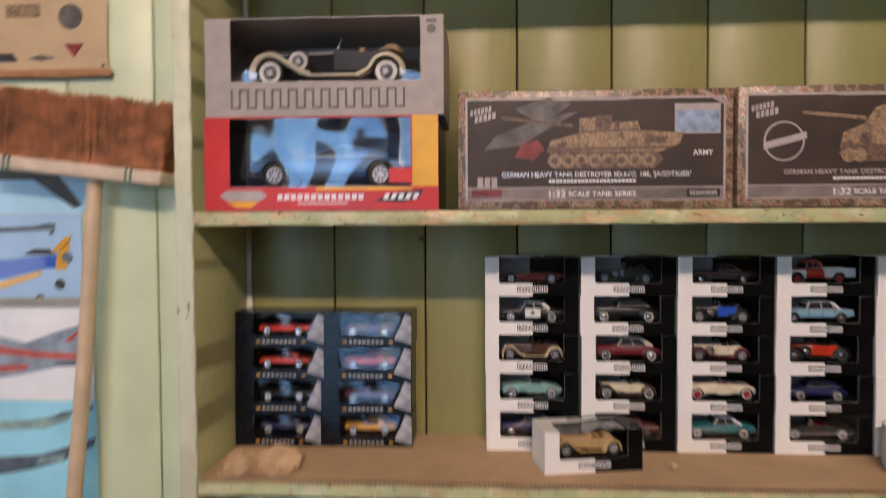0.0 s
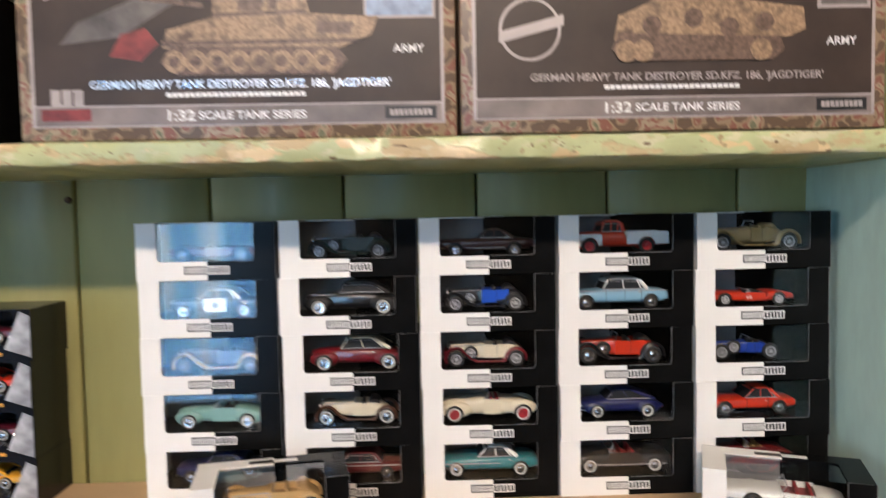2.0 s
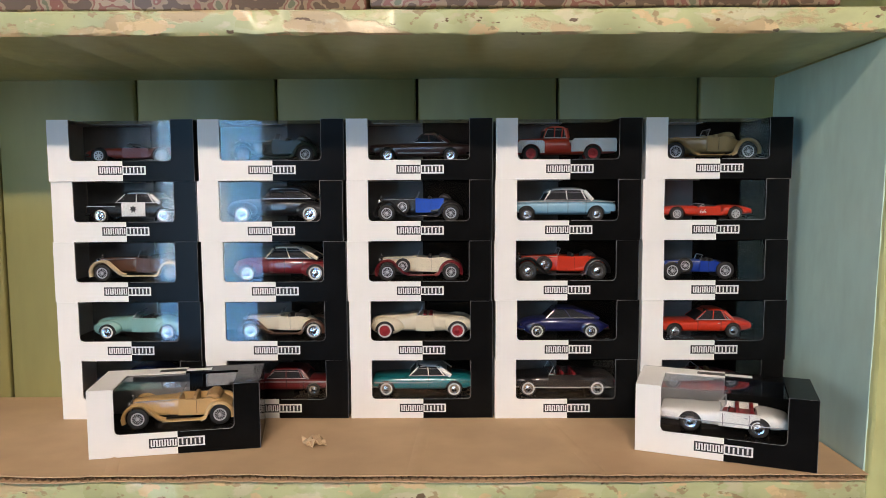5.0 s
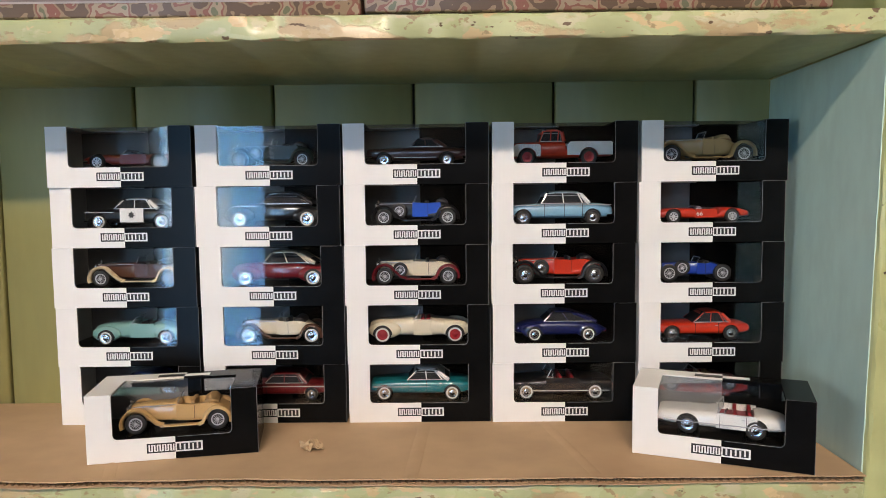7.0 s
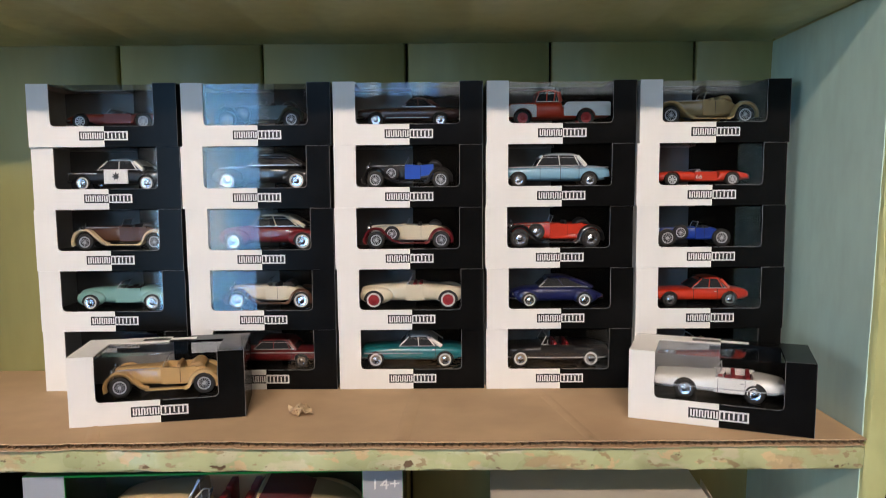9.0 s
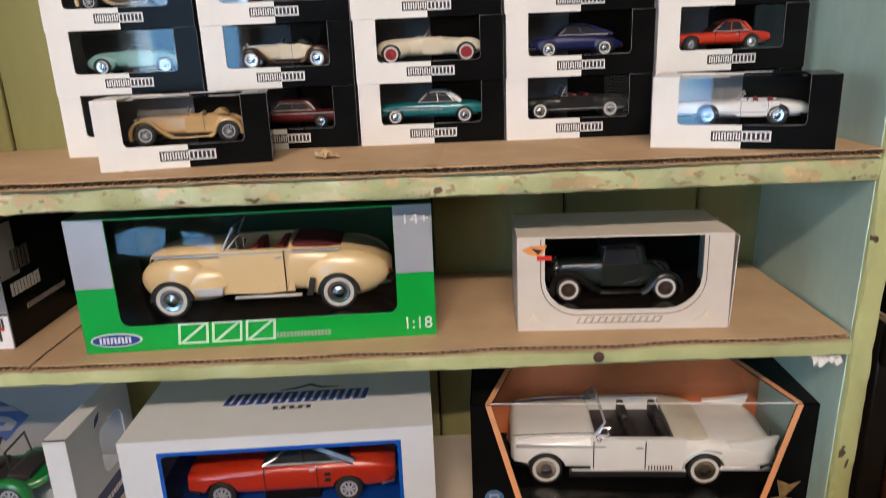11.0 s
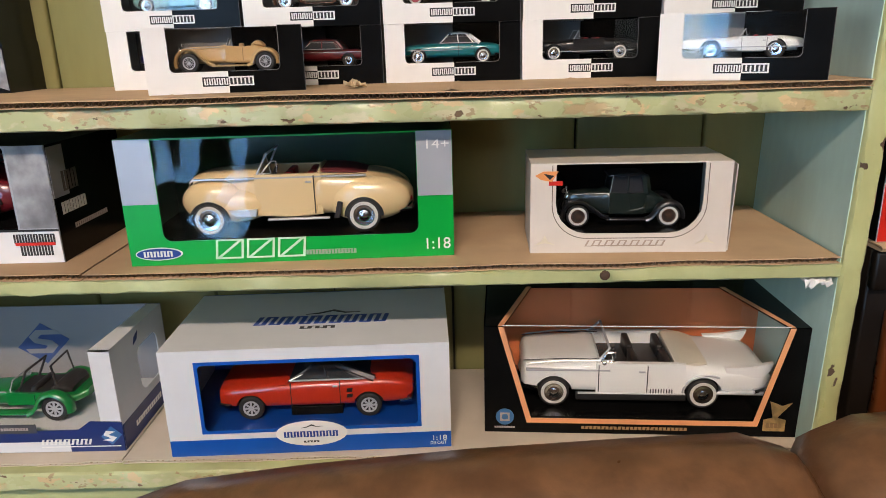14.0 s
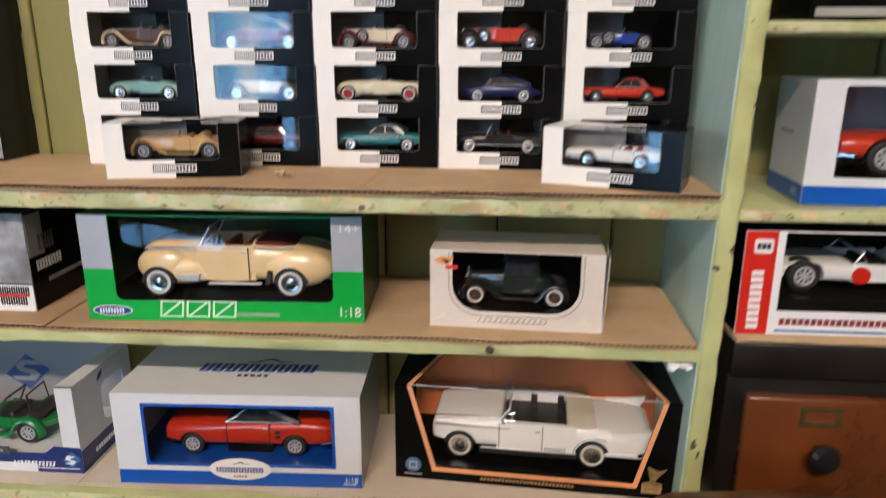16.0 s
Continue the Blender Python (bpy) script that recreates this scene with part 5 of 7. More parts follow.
def modern(label, m, L, paint, keys, wheels, cabin=None, roof=None, open_=None, group="small model cars", white=False, rim="disc", rimmat="chrome", trim=None, wings=(), seats="seat_dark", doors=(), second=None, pick=False, e=3.6, bumper=True):
    """A car with an all-in-one body: keys are stations of position, underside, top and half width, in parts of the length."""
    car = thing("model_car", label, "model car", group, m)
    at = keyed(keys)
    uf, ur, r = wheels
    part("body", hull(keys, L, e, arches=None if wings else (uf, ur, r * 1.17)), "paint_" + paint, car)
    for (u, z, ru, rz, y, ry) in wings:
        for s in (-1, 1):
            part("wing", bulge(u, z, ru, rz, s * y, ry, L), "paint_" + (second or paint), car)
    wmax = max(k[3] for k in keys)
    for u in (uf, ur):
        w = max(at(u)[2], max([y + ry * 0.98 for (uu, z, ru, rz, y, ry) in wings if abs(uu - u) < ru * 0.6] or [0]))
        poly = [((u - 0.5) * L + r * 1.15 * L * math.cos(a * math.pi / 14), (r * 0.95 + r * 1.15 * math.sin(a * math.pi / 14)) * L) for a in range(15)]
        for s in (-1, 1):
            y0, y1 = sorted((s * (w + (0.002 if wings else -0.045)) * L, s * (w - 0.09) * L))
            part("wheel_arch", prism(poly, y0, y1), "arch_dark", car)
            add_wheel(car, (u - 0.5) * L, s * (w - 0.012) * L, r * L, r * L, rim, white, rimmat)
    if cabin:
        a0, a1, c1, c0, belt, top, wb, wt = cabin
        P = [((u - 0.5) * L, z * L) for u, z in ((a0, belt), (a1, top), (c1, top), (c0, belt))]
        sides = []
        for (x, z), w in zip(P, (wb, wt, wt, wb)):
            sides.append(((x, -w * L, z), (x, w * L, z)))
        v = [p for q in sides for p in q]
        part("window", to_mesh("window", v, [(0, 2, 4, 6), (1, 3, 5, 7), (0, 1, 3, 2), (2, 3, 5, 4), (4, 5, 7, 6)]), "dark_glass", car)
        rk = [(a1 - 0.030, top - 0.045, top - 0.022, wt * 0.97), (a1 + 0.01, top - 0.030, top + 0.004, wt * 1.03), ((a1 + c1) / 2, top - 0.026, top + 0.016, wt * 1.06), (c1, top - 0.034, top + 0.004, wt * 1.05), (c1 + (c0 - c1) * 0.35, top - 0.065, top - 0.026, wt * 1.07), (c1 + (c0 - c1) * 0.62, top - 0.095, top - 0.052, wt * 1.06)]
        part("roof", hull(rk, L, 2.6, 20), "paint_" + (roof or paint), car)
        mid = (a0 + c0) / 2
        for u0, z0, u1, z1, th in ((a0, belt, a1, top - 0.012, 0.012), (mid - 0.02, belt, (a1 + c1) / 2 - 0.01, top - 0.012, 0.012), (c0 - 0.075, belt, c1 - 0.02, top - 0.012, 0.014), (c0 - 0.012, belt, c1 + 0.01, top - 0.02, 0.040)):
            for s in (-1, 1):
                part("pillar", tube([((u0 - 0.5) * L, s * wb * 0.985 * L, z0 * L), ((u1 - 0.5) * L, s * wt * 1.02 * L, z1 * L)], th * 0.5 * L, 6), "paint_" + (roof or paint), car)
        for s in (-1, 1):
            part("window_line", tube([((a0 - 0.495) * L, s * (wb + 0.003) * L, (belt + 0.006) * L), ((a1 - 0.498) * L, s * (wt * 1.05) * L, (top - 0.030) * L), ((c1 - 0.50) * L, s * (wt * 1.07) * L, (top - 0.034) * L), ((c0 - 0.55) * L, s * (wb + 0.003) * L, (belt + 0.006) * L)], 0.0026 * L, 5), "bright_trim", car, "thin chrome window line")
        side_bar(car, "window_trim", a0 + 0.01, belt + 0.004, c0 - 0.02, belt + 0.004, wb, 0.007, L, "bright_trim")
    if open_:
        ua, ub, belt, wst = open_
        w = at((ua + ub) / 2)[2]
        zl = at((ua + ub) / 2)[1]
        for s in (-1, 1):
            y0, y1 = sorted((s * (w + 0.0006) * L, s * (w - 0.022) * L))
            zd = at((ua + ub) / 2)[0] + 0.014
            part("door", prism([((ua - 0.52) * L, zd * L), ((ub - 0.48) * L, zd * L), ((ub - 0.48) * L, belt * L), ((ua - 0.52) * L, belt * L)], y0, y1), "paint_" + paint, car)
        for uu in (ua + (ub - ua) * 0.45, ua + (ub - ua) * 0.86):
            for s in (-1, 1):
                y0, y1 = sorted((s * 0.012 * L, s * (w - 0.03) * L))
                part("seat", block((uu - 0.5 - 0.014) * L, (uu - 0.5 + 0.016) * L, y0, y1, zl * L, (belt + (0.014 if L < 0.2 else -0.004)) * L, 0.008 * L), seats, car)
        part("interior", block((ua - 0.5) * L, (ub - 0.5) * L, -(w - 0.023) * L, (w - 0.023) * L, (zl - 0.002) * L, (zl + 0.012) * L), seats, car)
        part("steering_wheel", tube([((ua - 0.5 + 0.055 + 0.012 * math.cos(a)) * L, (-w * 0.45 + 0.035 * math.sin(a)) * L, (belt - 0.002 + 0.028 * math.cos(a)) * L) for a in [2 * math.pi * i / 14 for i in range(15)]], 0.0035 * L, 5), "seat_dark", car)
        ww = w * 0.88
        fr = [((ua - 0.5 - 0.01) * L, -ww * L, belt * L), ((ua - 0.5 + 0.035) * L, -ww * 0.93 * L, wst * L), ((ua - 0.5 + 0.035) * L, ww * 0.93 * L, wst * L), ((ua - 0.5 - 0.01) * L, ww * L, belt * L)]
        part("windscreen_frame", tube(fr, 0.0055 * L, 6), "bright_trim", car, "chrome windscreen frame")
        part("windscreen", to_mesh("windscreen", fr, [(0, 1, 2, 3)]), "clear_glass", car)
        part("quarter_light", tube([fr[0], fr[1], ((ua - 0.5 + 0.05) * L, -ww * 0.97 * L, (belt + 0.004) * L), fr[0]], 0.004 * L, 5), "bright_trim", car)
    if pick:
        part("cargo_bed", block(0.06 * L, 0.455 * L, -0.165 * L, 0.165 * L, 0.17 * L, 0.185 * L), "paint_" + paint, car)
    if trim:
        z, u0, u1 = trim
        side_bar(car, "trim", u0, z, u1, z, at((u0 + u1) / 2)[2], 0.007, L, "bright_trim")
    for u in doors:
        zb, zt, w = at(u)
        zt = max(zt, open_[2]) if open_ else zt
        side_bar(car, "door_seam", u, zb + 0.02, u, zt - 0.008, w + 0.0012, 0.0035, L, "arch_dark")
    if doors:
        u = doors[-1]
        zb, zt, w = at(u)
        zt = max(zt, open_[2]) if open_ else zt
        side_bar(car, "door_handle", u - 0.035, zt - 0.035, u - 0.010, zt - 0.035, w + 0.002, 0.007, L, "bright_trim")
    zb, zt, w = at(0.03)
    for s in (-1, 1):
        part("headlight", bulge(0.035, zt - 0.035, 0.014, 0.022, s * w * 0.85, 0.022, L, 10), "chrome", car, "chrome-rimmed headlight")
    zb2, zt2, w2 = at(0.985)
    for s in (-1, 1):
        part("tail_light", bulge(0.985, zt2 - 0.04, 0.012, 0.014, s * w2 * 0.85, 0.014, L, 8), "rim_red", car, "red tail light")
    if bumper:
        for u, ww, uu in ((0.0, at(0.05)[2], 1), (1.0, at(0.95)[2], -1)):
            part("bumper", tube([((u - 0.5 + uu * 0.07) * L, -(ww + 0.012) * L, 0.085 * L), ((u - 0.5 + uu * 0.015) * L, -ww * 0.96 * L, 0.085 * L), ((u - 0.5 - uu * 0.006) * L, 0, 0.085 * L), ((u - 0.5 + uu * 0.015) * L, ww * 0.96 * L, 0.085 * L), ((u - 0.5 + uu * 0.07) * L, (ww + 0.012) * L, 0.085 * L)], 0.011 * L, 7), "chrome", car, "chrome bumper")
    return car


def vintage(label, m, L, paint, wing, group="small model cars", top=None, seats="seat_tan", spare=True, white=False, rim="spoke", rimmat="chrome", hood=None, roofed=False, nose=0.10, cock=(0.47, 0.74), belt=0.235, r=0.085, racer=False, panel=None, ur=0.80):
    """A pre-war car: narrow bonnet, open tub or closed cabin, separate swept wings and running boards."""
    car = thing("model_car", label, "model car", group, m)
    uf = nose + 0.065
    ua, ub = cock
    hb = 0.115
    keys = [(nose, 0.085, belt - 0.045, 0.055), (nose + 0.02, 0.08, belt - 0.012, 0.065), (ua - 0.06, 0.075, belt, 0.105), (ua, 0.075, belt, 0.118), (ua + 0.012, 0.075, 0.15, 0.125), (ub - 0.012, 0.075, 0.15, 0.135), (ub, 0.075, belt - 0.002, 0.132), (min(0.93, ub + 0.10), 0.09, belt - 0.03, 0.115), (min(0.965, ub + 0.17), 0.11, 0.16, 0.075)]
    part("body", hull(keys, L, 4.5), "paint_" + paint, car)
    for s in (-1, 1):
        y0, y1 = sorted((s * 0.131 * L, s * 0.112 * L))
        part("door", prism([((ua - 0.51) * L, 0.09 * L), ((ub - 0.49) * L, 0.09 * L), ((ub - 0.49) * L, (belt - 0.004) * L), ((ua + (ub - ua) * 0.5 - 0.5) * L, (belt - 0.012) * L), ((ua - 0.51) * L, (belt - 0.002) * L)], y0, y1), "paint_" + (panel or paint), car)
        if not racer:
            f = arc(uf, r, r * 1.28, 200, 62, 12) + [(uf + 0.115, r + 0.035), (uf + 0.165, 0.075), (uf + 0.22, 0.058)]
            part("wing", sweep(f[::-1], s * 0.150, 0.035, 0.030, L), "paint_" + wing, car, "swept front wing")
            g = [(ur - 0.16, 0.058), (ur - 0.125, 0.075)] + arc(ur, r, r * 1.30, 165, -12, 12)
            part("wing", sweep(g, s * 0.155, 0.037, 0.030, L), "paint_" + wing, car, "rounded rear wing")
            y0, y1 = sorted((s * 0.118 * L, s * 0.182 * L))
            part("running_board", block((uf + 0.20 - 0.5) * L, (ur - 0.14 - 0.5) * L, y0, y1, 0.050 * L, 0.062 * L, 0.004 * L), "paint_" + wing, car)
        for u in (uf, ur):
            add_wheel(car, (u - 0.5) * L, s * 0.152 * L, r * L, r * L, rim, white, rimmat)
        if not racer:
            part("headlight", bulge(nose - 0.005, belt - 0.035, 0.024, 0.027, s * 0.085, 0.027, L, 12), "chrome", car, "round chrome headlight")
        if spare and s == -1:
            add_wheel(car, (uf + 0.155 - 0.5) * L, s * 0.150 * L, (r + 0.062) * L, r * 0.88 * L, rim, white, rimmat, "spare_wheel")
    part("radiator", block((nose - 0.512) * L, (nose - 0.49) * L, -0.062 * L, 0.062 * L, 0.075 * L, (belt - 0.004) * L, 0.010 * L), "chrome", car, "chrome radiator shell")
    part("mascot", bulge(nose - 0.002, belt + 0.010, 0.008, 0.014, 0, 0.006, L, 8), "chrome", car)
    if not racer:
        part("bumper", tube([((nose - 0.565) * L, -0.17 * L, 0.085 * L), ((nose - 0.585) * L, 0, 0.085 * L), ((nose - 0.565) * L, 0.17 * L, 0.085 * L)], 0.008 * L, 6), "chrome", car)
    side_bar(car, "bonnet_line", nose + 0.03, belt - 0.018, ua - 0.01, belt - 0.012, 0.104, 0.005, L, "bright_trim")
    side_bar(car, "door_seam", ua + (ub - ua) * 0.55, 0.10, ua + (ub - ua) * 0.55, belt - 0.02, 0.1305, 0.003, L, "arch_dark")
    part("interior", block((ua - 0.48) * L, (ub - 0.52) * L, -0.11 * L, 0.11 * L, 0.148 * L, 0.165 * L), seats, car)
    if roofed:
        t = belt + 0.115
        v = [((u - 0.5) * L, s * w * L, z * L) for u, z, w in ((ua - 0.005, belt - 0.01, 0.122), (ua + 0.015, t, 0.108), (ub, t, 0.108), (ub + 0.03, belt - 0.01, 0.125)) for s in (-1, 1)]
        part("window", to_mesh("window", v, [(0, 2, 4, 6), (1, 3, 5, 7), (0, 1, 3, 2), (2, 3, 5, 4), (4, 5, 7, 6)]), "dark_glass", car)
        part("roof", hull([(ua - 0.015, t - 0.012, t + 0.004, 0.105), (ua + 0.03, t - 0.012, t + 0.018, 0.116), (ub - 0.03, t - 0.014, t + 0.018, 0.118), (ub + 0.025, t - 0.045, t - 0.005, 0.112)], L, 3.2, 18), "paint_" + (top or paint), car)
        for u0, u1, th in ((ua - 0.005, ua + 0.015, 0.010), ((ua + ub) / 2, (ua + ub) / 2, 0.012), (ub + 0.015, ub - 0.005, 0.055)):
            for s in (-1, 1):
                part("pillar", tube([((u0 - 0.5) * L, s * 0.122 * L, (belt - 0.01) * L), ((u1 - 0.5) * L, s * 0.112 * L, t * L)], th * 0.5 * L, 6), "paint_" + paint, car)
    else:
        fr = [((ua - 0.5) * L, -0.105 * L, belt * L), ((ua - 0.475) * L, -0.10 * L, (belt + 0.062) * L), ((ua - 0.475) * L, 0.10 * L, (belt + 0.062) * L), ((ua - 0.5) * L, 0.105 * L, belt * L)]
        part("windscreen_frame", tube(fr, 0.005 * L, 6), "bright_trim", car)
        part("windscreen", to_mesh("windscreen", fr, [(0, 1, 2, 3)]), "clear_glass", car)
        for uu in (ua + (ub - ua) * 0.5, ub - 0.02):
            part("seat", block((uu - 0.518) * L, (uu - 0.485) * L, -0.105 * L, 0.105 * L, 0.16 * L, (belt + 0.016) * L, 0.010 * L), seats, car)
        if not racer:
            part("folded_top", hull([(ub - 0.035, belt - 0.008, belt + 0.012, 0.10), (ub, belt - 0.012, belt + 0.038, 0.126), (ub + 0.05, belt - 0.022, belt + 0.034, 0.128), (ub + 0.085, belt - 0.03, belt + 0.002, 0.10)], L, 3.0, 16), top or seats, car, "folded fabric top")
    return car


# body shapes: position, underside, top, half width
SEDAN50 = [(0.0, 0.075, 0.145, 0.10), (0.02, 0.065, 0.178, 0.145), (0.10, 0.06, 0.190, 0.17), (0.34, 0.055, 0.203, 0.178), (0.70, 0.055, 0.205, 0.180), (0.90, 0.06, 0.196, 0.172), (0.985, 0.075, 0.172, 0.15), (1.0, 0.09, 0.14, 0.11)]
COUPE60 = [(0.0, 0.085, 0.135, 0.11), (0.015, 0.07, 0.168, 0.155), (0.12, 0.06, 0.178, 0.172), (0.40, 0.055, 0.186, 0.178), (0.70, 0.055, 0.190, 0.178), (0.93, 0.065, 0.176, 0.165), (0.99, 0.085, 0.158, 0.14), (1.0, 0.10, 0.14, 0.12)]
ROUND40 = [(0.0, 0.09, 0.15, 0.04), (0.02, 0.075, 0.185, 0.075), (0.12, 0.065, 0.215, 0.105), (0.34, 0.06, 0.228, 0.140), (0.62, 0.06, 0.228, 0.158), (0.82, 0.065, 0.205, 0.140), (0.95, 0.08, 0.155, 0.105), (1.0, 0.10, 0.125, 0.05)]
SPORT = [(0.0, 0.07, 0.10, 0.09), (0.02, 0.06, 0.125, 0.13), (0.14, 0.05, 0.158, 0.168), (0.34, 0.045, 0.160, 0.172), (0.42, 0.045, 0.150, 0.172), (0.435, 0.045, 0.105, 0.172), (0.66, 0.045, 0.105, 0.175), (0.675, 0.045, 0.155, 0.175), (0.82, 0.05, 0.165, 0.175), (0.97, 0.07, 0.135, 0.15), (1.0, 0.085, 0.115, 0.11)]
CABRIO = lambda b, ua, ub: [k for k in b if k[0] < ua - 0.01] + [(ua, *keyed(b)(ua)), (ua + 0.012, keyed(b)(ua)[0], 0.125, keyed(b)(ua)[2]), (ub - 0.012, keyed(b)(ub)[0], 0.125, keyed(b)(ub)[2]), (ub, *keyed(b)(ub))] + [k for k in b if k[0] > ub + 0.01]
WINGS40 = ((0.16, 0.115, 0.15, 0.085, 0.135, 0.048), (0.82, 0.112, 0.15, 0.082, 0.135, 0.046))


def in_box(col, row, L, dx=0.0):
    """The middle of a small box's raised floor, in column and row of the stack."""
    return pose(0.0385 + col * 0.1437 + 0.0705 + dx, 1.038 + 0.034, LINER + (4 - row) * 0.0593 + 0.0180)


CABIN50 = (0.32, 0.41, 0.66, 0.78, 0.198, 0.300, 0.165, 0.132)
# first stack
modern("rust-red low sports car with silver spoked wheels", in_box(0, 0, 0), 0.098, "rustred", SPORT, (0.17, 0.80, 0.078), open_=(0.43, 0.66, 0.152, 0.20), rim="cross", seats="seat_dark")
pol = modern("black and white saloon with a star badge on the door", in_box(0, 1, 0), 0.100, "black", SEDAN50, (0.17, 0.80, 0.072), CABIN50, roof="white", white=True, trim=(0.165, 0.03, 0.32))
pol_l = 0.100
part("door_panel", prism([(-0.011, 0.0065), (0.0125, 0.0065), (0.0125, 0.0205), (-0.011, 0.0205)], -0.0186, -0.0172), "paint_white", pol, "white door")
part("star_badge", prism([(0.0008 + (0.0042 if i % 2 == 0 else 0.002) * math.cos(i * math.pi / 7 + 1.57), 0.0138 + (0.0042 if i % 2 == 0 else 0.002) * math.sin(i * math.pi / 7 + 1.57)) for i in range(14)], -0.0190, -0.0186), "ink_coal", pol, "dark star badge")
vintage("dark brown pre-war open tourer with cream wings", in_box(0, 2, 0), 0.102, "coffee", "cream", seats="seat_dark", spare=False, top="seat_dark", ur=0.84, cock=(0.50, 0.74), panel="coffee")
modern("pale turquoise open car with whitewall tyres", in_box(0, 3, 0), 0.096, "turquoise", CABRIO(ROUND40, 0.44, 0.66), (0.17, 0.81, 0.078), open_=(0.44, 0.66, 0.22, 0.285), white=True, wings=WINGS40)
modern("silver-grey saloon in shadow at the foot of the stack", in_box(0, 4, 0), 0.098, "navy", SEDAN50, (0.17, 0.80, 0.070), CABIN50)
# second stack
vintage("dark green pre-war open car behind reflections", in_box(1, 0, 0), 0.098, "forest", "forest", seats="seat_dark", spare=True)
modern("black rounded saloon with chrome window frames", in_box(1, 1, 0), 0.104, "black", ROUND40, (0.17, 0.82, 0.080), (0.36, 0.43, 0.72, 0.88, 0.222, 0.330, 0.145, 0.118), wings=WINGS40, white=True, trim=(0.205, 0.08, 0.34))
modern("maroon rounded saloon with a cream roof", in_box(1, 2, 0, 0.004), 0.102, "maroon", ROUND40, (0.16, 0.83, 0.080), (0.33, 0.41, 0.68, 0.86, 0.222, 0.335, 0.150, 0.122), roof="ivory", wings=WINGS40, white=True, trim=(0.175, 0.05, 0.30), doors=(0.36, 0.52, 0.70))
vintage("cream and dark brown pre-war roadster", in_box(1, 3, 0, 0.003), 0.098, "ivory", "coffee", seats="seat_dark", spare=False, top="seat_dark", rim="disc", white=True, cock=(0.46, 0.66), ur=0.82)
modern("dark red boxy saloon with chrome hubcaps", in_box(1, 4, 0, 0.004), 0.096, "oxblood", COUPE60, (0.18, 0.80, 0.068), (0.30, 0.38, 0.66, 0.76, 0.186, 0.290, 0.165, 0.135), trim=(0.155, 0.03, 0.97), doors=(0.32, 0.52, 0.70))
# third stack
modern("dark brown coupe with a long flat bonnet", in_box(2, 0, 0, 0.001), 0.104, "brown", COUPE60, (0.18, 0.78, 0.066), (0.42, 0.50, 0.66, 0.78, 0.182, 0.268, 0.160, 0.120), trim=(0.085, 0.28, 0.68))
vintage("black and blue pre-war car with chrome wheels", in_box(2, 1, 0), 0.101, "black", "black", seats="seat_dark", top="seat_dark", panel="royal", rim="spoke", cock=(0.46, 0.72))
vintage("cream and maroon pre-war cabriolet", in_box(2, 2, 0), 0.101, "ivory", "maroon", seats="seat_dark", top="seat_dark", hood="maroon", cock=(0.46, 0.72))
modern("cream streamlined roadster with red seats and red wheels", in_box(2, 3, 0, 0.001), 0.105, "ivory", CABRIO(ROUND40, 0.46, 0.60), (0.14, 0.84, 0.082), open_=(0.46, 0.60, 0.222, 0.285), wings=((0.16, 0.12, 0.16, 0.085, 0.13, 0.05), (0.84, 0.13, 0.15, 0.085, 0.12, 0.055)), seats="seat_red", white=True, rimmat="rim_red")
modern("teal saloon with a white roof and whitewall tyres", in_box(2, 4, 0, 0.001), 0.104, "teal", SEDAN50, (0.145, 0.81, 0.072), (0.37, 0.46, 0.66, 0.79, 0.198, 0.298, 0.165, 0.135), roof="white", white=True, trim=(0.135, 0.03, 0.60), doors=(0.38, 0.56, 0.72))
# fourth stack
PICK = [(0.0, 0.09, 0.17, 0.10), (0.02, 0.075, 0.205, 0.14), (0.10, 0.07, 0.225, 0.16), (0.30, 0.065, 0.232, 0.165), (0.54, 0.065, 0.230, 0.170), (0.555, 0.065, 0.17, 0.165), (0.98, 0.08, 0.17, 0.165), (1.0, 0.09, 0.15, 0.16)]
pk = modern("red and white pickup truck with red wheels", in_box(3, 0, 0), 0.102, "red", PICK, (0.17, 0.77, 0.078), (0.29, 0.33, 0.50, 0.54, 0.225, 0.338, 0.155, 0.132), rimmat="rim_red", pick=True, bumper=False)
for s_ in (-1, 1):
    yy = sorted((s_ * 0.172 * 0.102, s_ * 0.150 * 0.102))
    for u0, u1, uc, z0, z1, rr in ((0.03, 0.30, 0.17, 0.085, 0.205, 0.092), (0.56, 1.0, 0.77, 0.095, 0.225, 0.092)):
        arch = [(uc + rr * math.cos(math.pi * k / 12), 0.078 + rr * math.sin(math.pi * k / 12)) for k in range(13) if 0.078 + rr * math.sin(math.pi * k / 12) > z0 + 0.003]
        poly = [(u0, z0), (arch[-1][0], z0)] + arch[::-1] + [(arch[0][0], z0), (u1, z0), (u1, z1 - 0.015), (u1 - 0.015, z1), (u0 + 0.03, z1), (u0, z1 - 0.035)]
        part("side_panel", prism([((u - 0.5) * 0.102, z * 0.102) for u, z in poly], *yy), "paint_white", pk, "white side panel")
modern("pale blue saloon with a white roof", in_box(3, 1, 0), 0.105, "sky", SEDAN50, (0.14, 0.80, 0.070), (0.31, 0.37, 0.68, 0.78, 0.198, 0.308, 0.165, 0.142), roof="white", trim=(0.185, 0.03, 0.97), doors=(0.34, 0.53, 0.70))
vintage("bright red pre-war car with black wings and a folded top", in_box(3, 2, 0, -0.001), 0.105, "red", "black", seats="seat_dark", top="seat_dark", rim="disc", r=0.09, cock=(0.46, 0.74), ur=0.83)
